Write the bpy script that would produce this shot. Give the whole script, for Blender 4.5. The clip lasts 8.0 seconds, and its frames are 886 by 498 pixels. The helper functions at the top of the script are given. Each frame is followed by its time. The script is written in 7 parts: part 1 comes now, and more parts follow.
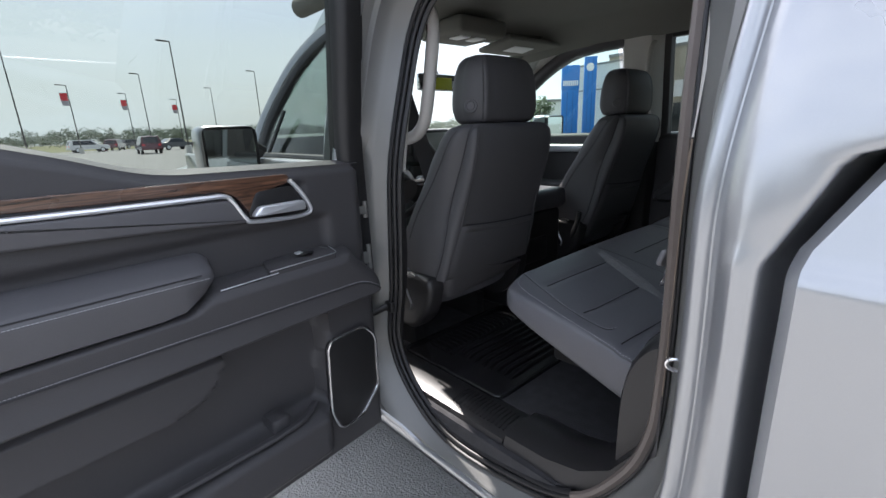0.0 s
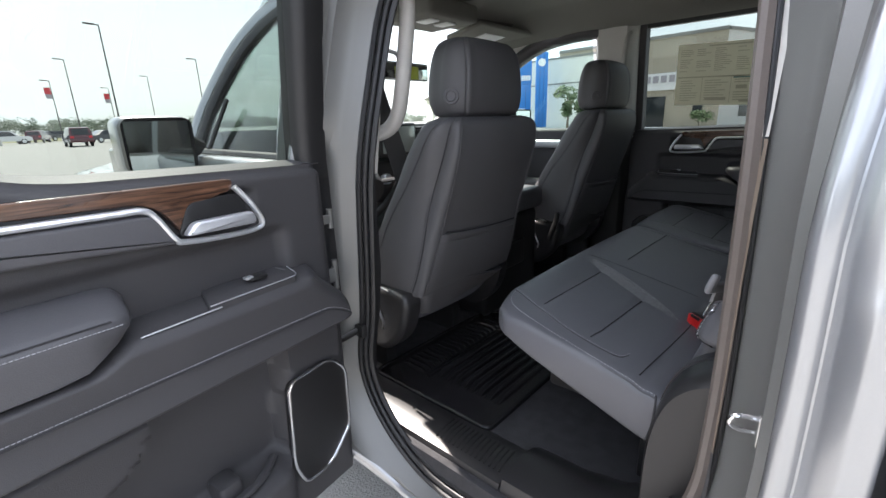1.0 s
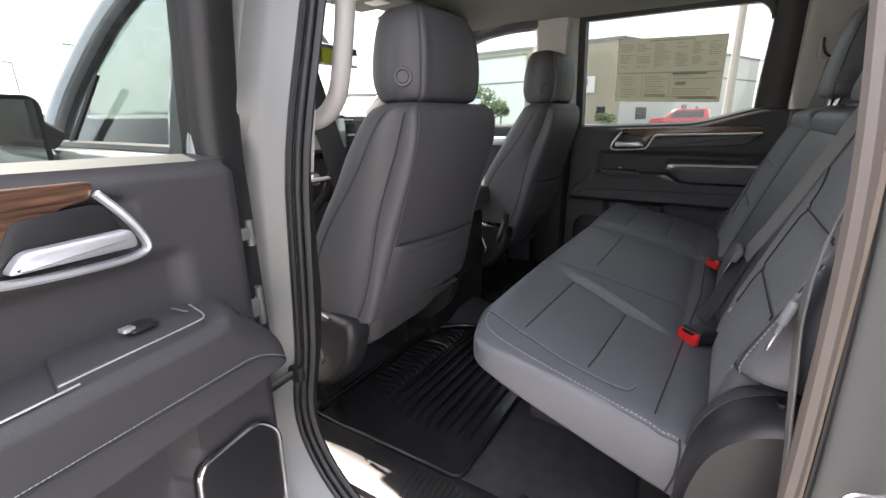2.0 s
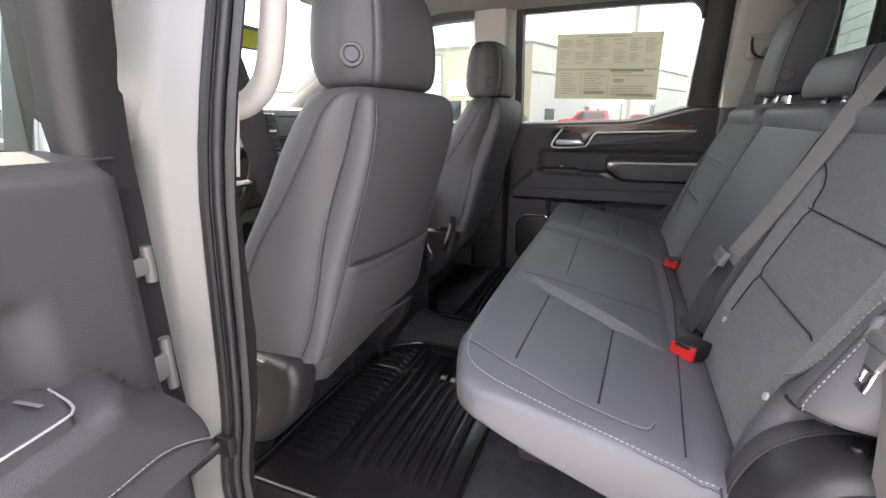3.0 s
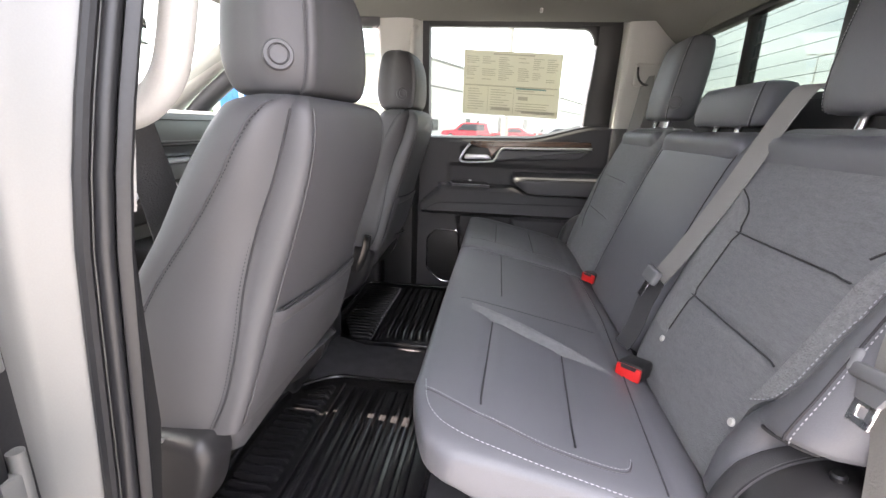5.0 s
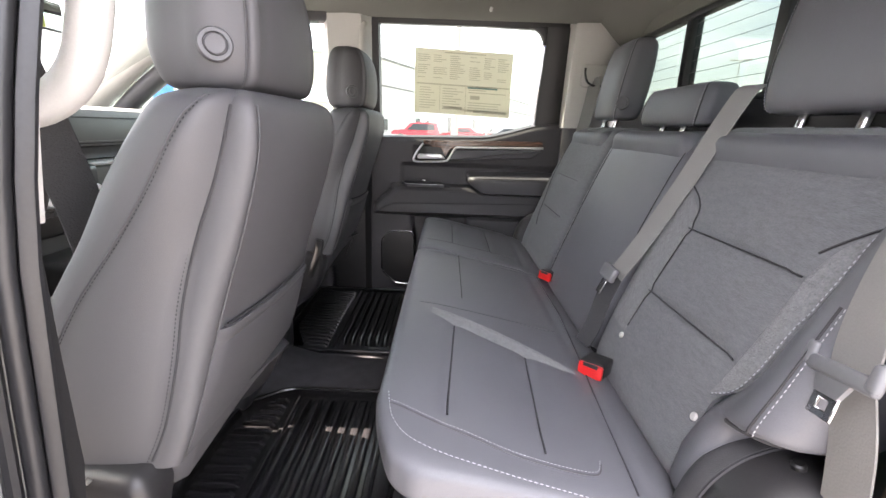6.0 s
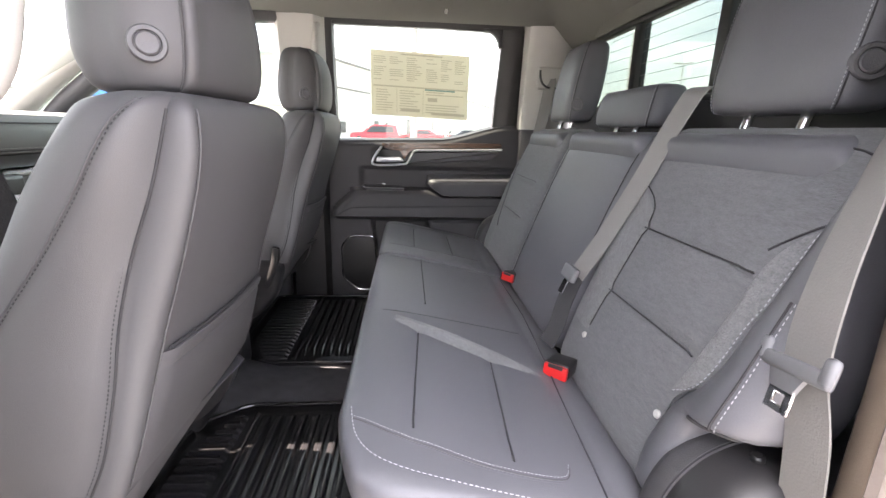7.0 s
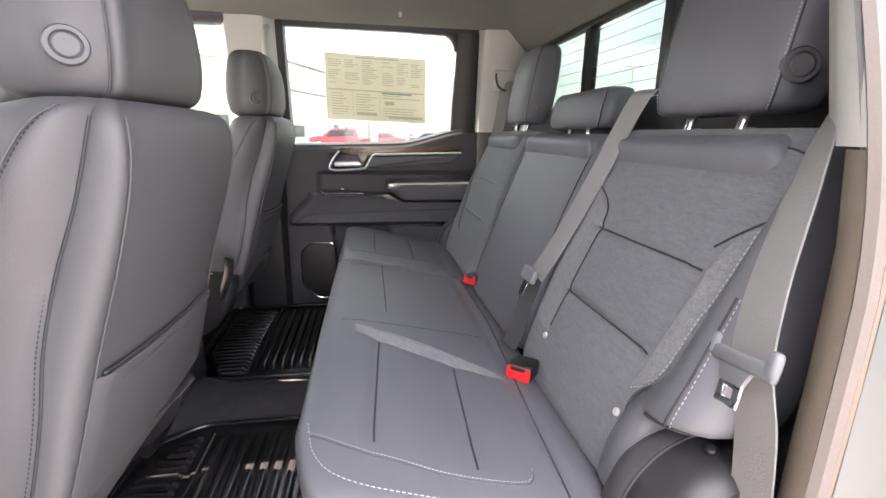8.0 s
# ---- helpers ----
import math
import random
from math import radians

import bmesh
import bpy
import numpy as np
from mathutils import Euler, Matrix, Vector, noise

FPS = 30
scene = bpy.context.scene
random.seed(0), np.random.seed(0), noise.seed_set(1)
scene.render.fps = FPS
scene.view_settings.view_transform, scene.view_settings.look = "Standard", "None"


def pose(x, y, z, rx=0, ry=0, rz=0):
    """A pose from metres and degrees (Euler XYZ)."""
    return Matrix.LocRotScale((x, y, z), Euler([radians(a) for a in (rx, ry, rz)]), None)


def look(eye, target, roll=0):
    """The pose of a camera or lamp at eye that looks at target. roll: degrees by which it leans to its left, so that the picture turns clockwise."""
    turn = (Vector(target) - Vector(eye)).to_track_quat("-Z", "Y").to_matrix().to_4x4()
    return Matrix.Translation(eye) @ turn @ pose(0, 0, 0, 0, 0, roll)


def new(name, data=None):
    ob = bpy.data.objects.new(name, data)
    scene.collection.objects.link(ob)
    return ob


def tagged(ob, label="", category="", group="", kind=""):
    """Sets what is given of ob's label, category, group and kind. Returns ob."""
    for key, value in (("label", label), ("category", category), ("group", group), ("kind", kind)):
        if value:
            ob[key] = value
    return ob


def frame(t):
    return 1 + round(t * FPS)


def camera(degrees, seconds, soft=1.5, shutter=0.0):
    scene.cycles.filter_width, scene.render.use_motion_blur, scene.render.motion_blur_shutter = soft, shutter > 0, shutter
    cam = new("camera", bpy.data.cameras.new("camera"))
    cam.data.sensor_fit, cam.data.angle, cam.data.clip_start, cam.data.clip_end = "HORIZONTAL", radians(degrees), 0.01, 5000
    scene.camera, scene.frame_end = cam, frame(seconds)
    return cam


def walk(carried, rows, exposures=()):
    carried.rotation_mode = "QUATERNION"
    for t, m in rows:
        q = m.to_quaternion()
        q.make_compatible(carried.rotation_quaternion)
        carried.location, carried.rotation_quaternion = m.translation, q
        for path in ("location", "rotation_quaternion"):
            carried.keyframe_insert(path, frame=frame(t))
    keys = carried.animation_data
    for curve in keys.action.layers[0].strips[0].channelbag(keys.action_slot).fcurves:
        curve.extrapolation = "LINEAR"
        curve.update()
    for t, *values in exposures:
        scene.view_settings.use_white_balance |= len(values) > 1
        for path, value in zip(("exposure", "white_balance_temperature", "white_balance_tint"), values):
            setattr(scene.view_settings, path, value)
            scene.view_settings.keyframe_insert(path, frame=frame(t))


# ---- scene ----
cam = camera(90.2, 8.0)
PATH = [
    (0, (-1.411, -0.264, 1.399), (-0.122, 1.171, 0.871), -2.3),
    (0.5, (-1.367, -0.201, 1.404), (-0.026, 1.179, 0.856), -2.1),
    (1, (-1.337, -0.111, 1.401), (0.084, 1.181, 0.84), -1.8),
    (1.5, (-1.294, -0.027, 1.391), (0.222, 1.148, 0.826), -1.4),
    (1.7, (-1.273, 0.006, 1.387), (0.29, 1.117, 0.82), -1.1),
    (2.8, (-1.152, 0.176, 1.366), (0.604, 0.936, 0.786), -0.6),
    (3, (-1.14, 0.195, 1.366), (0.643, 0.894, 0.789), -0.3),
    (3.5, (-1.114, 0.243, 1.373), (0.723, 0.8, 0.812), 0.6),
    (4, (-1.101, 0.272, 1.373), (0.771, 0.713, 0.824), 1.2),
    (4.5, (-1.091, 0.291, 1.378), (0.806, 0.622, 0.837), 1.7),
    (6, (-1.051, 0.316, 1.375), (0.877, 0.324, 0.845), 2.1),
    (6.5, (-1.042, 0.317, 1.376), (0.886, 0.238, 0.852), 1.9),
    (7, (-1.034, 0.313, 1.377), (0.891, 0.154, 0.86), 1.6),
    (7.5, (-1.029, 0.307, 1.379), (0.891, 0.071, 0.869), 1.1),
    (8, (-1.024, 0.301, 1.379), (0.886, -0.015, 0.877), 0.9),
]
EXPOSURES = [(0.0, 1.3, 6050, 16), (1.0, 1.95, 6250, 16), (1.6, 2.3, 6500, 18), (2.8, 3.2, 6850, 22), (3.5, 3.55, 6850, 22), (4.5, 3.7, 6850, 22), (8.0, 3.97, 6900, 23)]
walk(cam, [(t, look(eye, target, roll)) for t, eye, target, roll in PATH], EXPOSURES)

# ---- world and sun ----
SUN_AZ, SUN_EL = 13.0, 53.0          # degrees right of straight ahead, and above the horizon
world = bpy.data.worlds.new("sky")
scene.world = world
world.use_nodes = True
wt = world.node_tree
sky = wt.nodes.new("ShaderNodeTexSky")
sky.sky_type = "NISHITA"
sky.sun_disc = False
sky.sun_elevation = radians(SUN_EL)
sky.sun_rotation = radians(SUN_AZ)
sky.air_density, sky.dust_density, sky.ozone_density = 1.0, 3.0, 1.0
cloud_co = wt.nodes.new("ShaderNodeTexCoord")
cloud_map = wt.nodes.new("ShaderNodeMapping")
cloud_map.inputs["Scale"].default_value = (1.0, 1.5, 8.0)
cloud_map.inputs["Rotation"].default_value = (0.0, 0.12, 0.4)
cloud_noise = wt.nodes.new("ShaderNodeTexNoise")
cloud_noise.inputs["Scale"].default_value = 1.7
cloud_noise.inputs["Detail"].default_value = 6.0
cloud_noise.inputs["Roughness"].default_value = 0.55
cloud_ramp = wt.nodes.new("ShaderNodeValToRGB")
cloud_ramp.color_ramp.elements[0].position = 0.36
cloud_ramp.color_ramp.elements[0].color = (0.15, 0.15, 0.15, 1)
cloud_ramp.color_ramp.elements[1].position = 0.66
cloud_mix = wt.nodes.new("ShaderNodeMix")
cloud_mix.data_type = "RGBA"
cloud_mix.inputs["B"].default_value = (7.6, 8.0, 8.0, 1.0)
background = wt.nodes["Background"]
background.inputs["Strength"].default_value = 0.13
wt.links.new(cloud_co.outputs["Generated"], cloud_map.inputs["Vector"])
wt.links.new(cloud_map.outputs["Vector"], cloud_noise.inputs["Vector"])
wt.links.new(cloud_noise.outputs["Fac"], cloud_ramp.inputs["Fac"])
glare_dot = wt.nodes.new("ShaderNodeVectorMath")
glare_dot.operation = "DOT_PRODUCT"
glare_dot.inputs[1].default_value = (math.sin(radians(SUN_AZ)) * math.cos(radians(SUN_EL)), math.cos(radians(SUN_AZ)) * math.cos(radians(SUN_EL)), math.sin(radians(SUN_EL)))
glare = wt.nodes.new("ShaderNodeMapRange")      # the haze is whitest on the sun's side and clearer opposite
glare.inputs["From Min"].default_value, glare.inputs["From Max"].default_value = -0.6, 0.45
glare.inputs["To Min"].default_value, glare.inputs["To Max"].default_value = 0.8, 1.0
cloud_fac = wt.nodes.new("ShaderNodeMath")
cloud_fac.operation = "MULTIPLY"
wt.links.new(cloud_co.outputs["Generated"], glare_dot.inputs[0])
wt.links.new(glare_dot.outputs["Value"], glare.inputs["Value"])
wt.links.new(cloud_ramp.outputs["Color"], cloud_fac.inputs[0])
wt.links.new(glare.outputs["Result"], cloud_fac.inputs[1])
wt.links.new(cloud_fac.outputs[0], cloud_mix.inputs["Factor"])
wt.links.new(sky.outputs["Color"], cloud_mix.inputs["A"])
# summer haze, whitest towards the horizon
haze_sep = wt.nodes.new("ShaderNodeSeparateXYZ")
haze_ramp = wt.nodes.new("ShaderNodeMapRange")
haze_ramp.inputs["From Min"].default_value, haze_ramp.inputs["From Max"].default_value = -0.02, 0.30
haze_ramp.inputs["To Min"].default_value, haze_ramp.inputs["To Max"].default_value = 0.85, 0.0
haze_mix = wt.nodes.new("ShaderNodeMix")
haze_mix.data_type = "RGBA"
haze_mix.inputs["B"].default_value = (6.6, 6.9, 6.7, 1.0)
wt.links.new(cloud_co.outputs["Generated"], haze_sep.inputs["Vector"])
wt.links.new(haze_sep.outputs["Z"], haze_ramp.inputs["Value"])
haze_fac = wt.nodes.new("ShaderNodeMath")
haze_fac.operation = "MULTIPLY"
wt.links.new(haze_ramp.outputs["Result"], haze_fac.inputs[0])
wt.links.new(glare.outputs["Result"], haze_fac.inputs[1])
wt.links.new(haze_fac.outputs[0], haze_mix.inputs["Factor"])
wt.links.new(cloud_mix.outputs["Result"], haze_mix.inputs["A"])
wt.links.new(haze_mix.outputs["Result"], background.inputs["Color"])

sun_data = bpy.data.lights.new("sun", "SUN")
sun_data.energy, sun_data.angle, sun_data.color = 4.8, radians(0.6), (1.0, 0.93, 0.8)
sun = new("sun", sun_data)
sun_to = Vector((math.sin(radians(SUN_AZ)) * math.cos(radians(SUN_EL)), math.cos(radians(SUN_AZ)) * math.cos(radians(SUN_EL)), math.sin(radians(SUN_EL))))
sun.matrix_world = look(sun_to * 50, (0, 0, 0))


# ---- materials ----
def material(name, color, rough=0.6, metal=0.0, var=0.15, scale=8.0, fine=160.0, bump=0.15, dist=0.001, coat=0.0, spec=0.5, weave=0.0, stretch=(1, 1, 1), sheen=0.0, crease=0.0):
    """A surface with broad stains, fine grain and relief at real size."""
    m = bpy.data.materials.new(name)
    m.use_nodes = True
    nt = m.node_tree
    b = nt.nodes["Principled BSDF"]
    co = nt.nodes.new("ShaderNodeTexCoord")
    mp = nt.nodes.new("ShaderNodeMapping")
    mp.inputs["Scale"].default_value = stretch
    nt.links.new(co.outputs["Object"], mp.inputs["Vector"])
    broad, grain = nt.nodes.new("ShaderNodeTexNoise"), nt.nodes.new("ShaderNodeTexNoise")
    broad.inputs["Scale"].default_value, broad.inputs["Detail"].default_value = scale, 4.0
    grain.inputs["Scale"].default_value, grain.inputs["Detail"].default_value = fine, 3.0
    for n in (broad, grain):
        nt.links.new(mp.outputs["Vector"], n.inputs["Vector"])
    add = nt.nodes.new("ShaderNodeMath")
    add.operation = "ADD"
    nt.links.new(broad.outputs["Fac"], add.inputs[0])
    nt.links.new(grain.outputs["Fac"], add.inputs[1])
    ramp = nt.nodes.new("ShaderNodeMapRange")
    ramp.inputs["From Min"].default_value, ramp.inputs["From Max"].default_value = 0.6, 1.4
    ramp.inputs["To Min"].default_value, ramp.inputs["To Max"].default_value = 1 - var, 1 + var
    nt.links.new(add.outputs[0], ramp.inputs["Value"])
    mul = nt.nodes.new("ShaderNodeVectorMath")
    mul.operation = "SCALE"
    mul.inputs[0].default_value = color
    nt.links.new(ramp.outputs["Result"], mul.inputs["Scale"])
    nt.links.new(mul.outputs["Vector"], b.inputs["Base Color"])
    rr = nt.nodes.new("ShaderNodeMapRange")
    rr.inputs["To Min"].default_value, rr.inputs["To Max"].default_value = max(0.02, rough - 0.06), min(1, rough + 0.06)
    nt.links.new(broad.outputs["Fac"], rr.inputs["Value"])
    nt.links.new(rr.outputs["Result"], b.inputs["Roughness"])
    b.inputs["Metallic"].default_value = metal
    b.inputs["Coat Weight"].default_value = coat
    b.inputs["Coat Roughness"].default_value = 0.06
    b.inputs["Specular IOR Level"].default_value = spec
    b.inputs["Sheen Weight"].default_value = sheen
    height = grain.outputs["Fac"]
    if weave:
        wv = nt.nodes.new("ShaderNodeTexVoronoi")
        wv.inputs["Scale"].default_value = weave
        nt.links.new(mp.outputs["Vector"], wv.inputs["Vector"])
        ad = nt.nodes.new("ShaderNodeMath")
        ad.operation = "ADD"
        nt.links.new(wv.outputs["Distance"], ad.inputs[0])
        nt.links.new(grain.outputs["Fac"], ad.inputs[1])
        height = ad.outputs[0]
    if bump:
        bp = nt.nodes.new("ShaderNodeBump")
        bp.inputs["Strength"].default_value, bp.inputs["Distance"].default_value = bump, dist
        nt.links.new(height, bp.inputs["Height"])
        nt.links.new(bp.outputs["Normal"], b.inputs["Normal"])
        if crease:      # slack, slightly wrinkled cover
            soft = nt.nodes.new("ShaderNodeTexNoise")
            soft.inputs["Scale"].default_value, soft.inputs["Detail"].default_value, soft.inputs["Distortion"].default_value = 16.0, 3.0, 0.8
            nt.links.new(mp.outputs["Vector"], soft.inputs["Vector"])
            bs = nt.nodes.new("ShaderNodeBump")
            bs.inputs["Strength"].default_value, bs.inputs["Distance"].default_value = 0.5, crease
            nt.links.new(soft.outputs["Fac"], bs.inputs["Height"])
            nt.links.new(bs.outputs["Normal"], bp.inputs["Normal"])
    return m


def glass(name, tint=(0.9, 0.95, 0.93), dirt=0.03):
    """Thin window glass: mostly clear, a Fresnel reflection, a little dust."""
    m = bpy.data.materials.new(name)
    m.use_nodes = True
    nt = m.node_tree
    nt.nodes.remove(nt.nodes["Principled BSDF"])
    out = nt.nodes["Material Output"]
    tr, gl, df = nt.nodes.new("ShaderNodeBsdfTransparent"), nt.nodes.new("ShaderNodeBsdfGlossy"), nt.nodes.new("ShaderNodeBsdfDiffuse")
    tr.inputs["Color"].default_value = (*tint, 1)
    gl.inputs["Roughness"].default_value = 0.01
    df.inputs["Color"].default_value = (0.6, 0.6, 0.56, 1)
    lw = nt.nodes.new("ShaderNodeLayerWeight")
    lw.inputs["Blend"].default_value = 0.5
    fr = nt.nodes.new("ShaderNodeMapRange")
    fr.interpolation_type = "SMOOTHSTEP"
    fr.inputs["From Min"].default_value, fr.inputs["From Max"].default_value = 0.55, 1.0
    fr.inputs["To Min"].default_value, fr.inputs["To Max"].default_value = 0.05, 0.8
    nt.links.new(lw.outputs["Facing"], fr.inputs["Value"])
    m1, m2 = nt.nodes.new("ShaderNodeMixShader"), nt.nodes.new("ShaderNodeMixShader")
    nz = nt.nodes.new("ShaderNodeTexNoise")
    nz.inputs["Scale"].default_value = 6.0
    mr = nt.nodes.new("ShaderNodeMapRange")
    mr.inputs["From Min"].default_value, mr.inputs["From Max"].default_value = 0.3, 0.8
    mr.inputs["To Max"].default_value = dirt * 2
    co = nt.nodes.new("ShaderNodeTexCoord")
    nt.links.new(co.outputs["Object"], nz.inputs["Vector"])
    nt.links.new(nz.outputs["Fac"], mr.inputs["Value"])
    nt.links.new(fr.outputs["Result"], m1.inputs["Fac"])
    nt.links.new(tr.outputs[0], m1.inputs[1])
    nt.links.new(gl.outputs[0], m1.inputs[2])
    nt.links.new(mr.outputs["Result"], m2.inputs["Fac"])
    nt.links.new(m1.outputs[0], m2.inputs[1])
    nt.links.new(df.outputs[0], m2.inputs[2])
    nt.links.new(m2.outputs[0], out.inputs["Surface"])
    return m


def wood(name):
    m = material(name, (0.14, 0.075, 0.045), rough=0.28, var=0.1, coat=0.6)
    nt = m.node_tree
    b = nt.nodes["Principled BSDF"]
    co = nt.nodes.new("ShaderNodeTexCoord")
    mp = nt.nodes.new("ShaderNodeMapping")
    mp.inputs["Scale"].default_value = (7.0, 7.0, 120.0)
    nz = nt.nodes.new("ShaderNodeTexNoise")
    nz.inputs["Scale"].default_value, nz.inputs["Detail"].default_value, nz.inputs["Distortion"].default_value = 1.6, 6.0, 1.4
    rp = nt.nodes.new("ShaderNodeValToRGB")
    rp.color_ramp.elements[0].position, rp.color_ramp.elements[0].color = 0.32, (0.022, 0.012, 0.009, 1)
    rp.color_ramp.elements[1].position, rp.color_ramp.elements[1].color = 0.68, (0.17, 0.085, 0.05, 1)
    nt.links.new(co.outputs["Object"], mp.inputs["Vector"])
    nt.links.new(mp.outputs["Vector"], nz.inputs["Vector"])
    nt.links.new(nz.outputs["Fac"], rp.inputs["Fac"])
    nt.links.new(rp.outputs["Color"], b.inputs["Base Color"])
    return m


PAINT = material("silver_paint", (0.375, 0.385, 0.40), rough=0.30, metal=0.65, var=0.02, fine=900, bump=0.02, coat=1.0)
# body silver again, with the jamb's shade put into a darker, duller colour
JAMB = material("shade_darkened_jamb_silver", (0.185, 0.185, 0.18), rough=0.42, metal=0.3, var=0.05, fine=900, bump=0.03)
RUBBER = material("rubber_seal", (0.014, 0.014, 0.0155), rough=0.42, var=0.2, fine=300, bump=0.1)
TRIM = material("charcoal_plastic", (0.054, 0.052, 0.055), rough=0.52, var=0.08, fine=700, bump=0.35, dist=0.0006, weave=900, spec=0.4)
TRIM_DARK = material("black_plastic", (0.017, 0.0165, 0.017), rough=0.42, var=0.1, fine=700, bump=0.3, dist=0.0006)
RECLINER = material("dark_grey_seat_plastic", (0.023, 0.022, 0.023), rough=0.38, var=0.08, fine=700, bump=0.25, dist=0.0006)
TRIM_SOFT = material("soft_charcoal_vinyl", (0.085, 0.083, 0.089), rough=0.48, var=0.07, fine=500, bump=0.3, dist=0.0006, weave=700)
TRIM_LIGHT = material("light_grey_plastic", (0.47, 0.455, 0.43), rough=0.6, var=0.05, fine=600, bump=0.25, dist=0.0005)
HEADLINER = material("headliner_cloth", (0.17, 0.166, 0.148), rough=0.95, var=0.07, fine=900, bump=0.4, dist=0.0008)
CLOTH = material("charcoal_seat_cloth", (0.126, 0.128, 0.134), rough=0.85, var=0.22, scale=120, fine=420, bump=0.6, dist=0.0008, weave=650, stretch=(0.45, 1, 1.6), sheen=0.15, crease=0.0008)
VINYL = material("charcoal_seat_vinyl", (0.112, 0.112, 0.123), rough=0.45, var=0.10, scale=9, fine=900, bump=0.25, dist=0.0004, weave=900, crease=0.0009)
VINYL_BACK = material("charcoal_seatback_vinyl", (0.078, 0.076, 0.080), rough=0.58, var=0.07, scale=9, fine=900, bump=0.22, dist=0.0004, weave=900, crease=0.0007)
KNIT = material("grey_knit_cloth", (0.158, 0.159, 0.162), rough=0.9, var=0.28, scale=150, fine=420, bump=0.7, dist=0.001, weave=380, sheen=0.2)
THREAD = material("pale_thread", (0.36, 0.36, 0.38), rough=0.8, var=0.1, bump=0)
THREAD_DARK = material("dark_thread", (0.02, 0.02, 0.022), rough=0.8, var=0.1, bump=0)
# crease shade of the seams put into a dark cord; real piping shares it
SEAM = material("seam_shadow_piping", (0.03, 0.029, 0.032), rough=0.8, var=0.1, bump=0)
DASH = material("grey_green_soft_dash", (0.115, 0.125, 0.125), rough=0.55, var=0.06, fine=500, bump=0.3, dist=0.0006, weave=700)
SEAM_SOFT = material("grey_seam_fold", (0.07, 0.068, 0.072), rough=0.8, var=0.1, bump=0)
CARPET = material("black_carpet", (0.070, 0.069, 0.073), rough=1.0, var=0.3, scale=30, fine=900, bump=1.0, dist=0.003, spec=0.1)
SEAL_GREY = material("grey_seal_flap", (0.13, 0.108, 0.096), rough=0.42, var=0.1, fine=500, bump=0.1)
MAT = material("black_rubber_mat", (0.013, 0.0125, 0.0135), rough=0.23, var=0.12, scale=12, fine=500, bump=0.08, dist=0.0004, spec=0.6)
CHROME = material("chrome", (0.85, 0.85, 0.87), rough=0.16, metal=1.0, var=0.02, bump=0)
SATIN = material("satin_chrome", (0.78, 0.79, 0.82), rough=0.36, metal=0.75, var=0.03, bump=0)
STEEL = material("zinc_steel", (0.6, 0.6, 0.6), rough=0.35, metal=1.0, var=0.1, fine=200, bump=0.1)
WEBBING = material("grey_webbing", (0.20, 0.192, 0.185), rough=0.7, var=0.06, scale=20, fine=600, bump=0.3, dist=0.0006, weave=420)
WEBBING_DARK = material("black_webbing", (0.03, 0.03, 0.032), rough=0.7, var=0.1, fine=600, bump=0.6, weave=420)
TONGUE = material("grey_tongue_plastic", (0.15, 0.15, 0.158), rough=0.5, var=0.05, bump=0.1)
RED = material("red_buckle_plastic", (0.62, 0.02, 0.02), rough=0.35, var=0.05, bump=0.05)
WOOD = wood("dark_grained_wood")
GLASS = glass("dark_tinted_glass", (0.285, 0.32, 0.30), 0.015)
GLASS_FRONT = glass("tinted_glass", (0.49, 0.60, 0.555), 0.02)
GLASS_CLEAR = glass("clear_glass", (0.62, 0.655, 0.64), 0.02)
MIRROR = material("mirror_glass", (0.55, 0.6, 0.6), rough=0.02, metal=1.0, var=0.01, bump=0)
SCREEN = material("screen_glass", (0.35, 0.38, 0.36), rough=0.15, var=0.02, bump=0, coat=1.0)
ASPHALT = material("asphalt", (0.26, 0.255, 0.245), rough=0.9, var=0.25, scale=3.0, fine=90, bump=0.9, dist=0.006, weave=120)
LEAF = material("foliage", (0.05, 0.085, 0.03), rough=0.8, var=0.4, scale=2, fine=12, bump=0.2)
BARK = material("bark", (0.1, 0.075, 0.05), rough=0.9, var=0.3)
GRASS = material("dry_grass", (0.17, 0.17, 0.075), rough=0.95, var=0.35, scale=0.15, fine=3, bump=0.3, dist=0.05)
POLE = material("dark_bronze_pole", (0.035, 0.033, 0.03), rough=0.5, var=0.1, bump=0.05)
POLE_PALE = material("galvanised_pole", (0.36, 0.33, 0.3), rough=0.6, var=0.1, bump=0.1)
CONCRETE = material("concrete", (0.5, 0.49, 0.46), rough=0.9, var=0.15, scale=2, fine=40, bump=0.3)
WALL_WHITE = material("white_panel_wall", (0.6, 0.6, 0.56), rough=0.8, var=0.06, scale=0.3, fine=8, bump=0.1)
WALL_TAN = material("tan_stone_wall", (0.38, 0.34, 0.27), rough=0.9, var=0.12, scale=0.4, fine=6, bump=0.3)
ROOF_GREY = material("grey_coping", (0.2, 0.2, 0.19), rough=0.7, var=0.1)
BLUE = material("blue_sign_panel", (0.015, 0.16, 0.5), rough=0.35, var=0.06, scale=0.5, bump=0.02)
BLUE_DARK = material("deep_blue_sign_panel", (0.008, 0.08, 0.28), rough=0.4, var=0.06, scale=0.5, bump=0.02)
WHITE = material("white_enamel", (0.75, 0.75, 0.75), rough=0.4, var=0.04, bump=0)
FLAG_RED = material("red_banner", (0.6, 0.03, 0.04), rough=0.7, var=0.08, bump=0)
FLAG_GREY = material("grey_banner", (0.35, 0.33, 0.36), rough=0.7, var=0.08, bump=0)
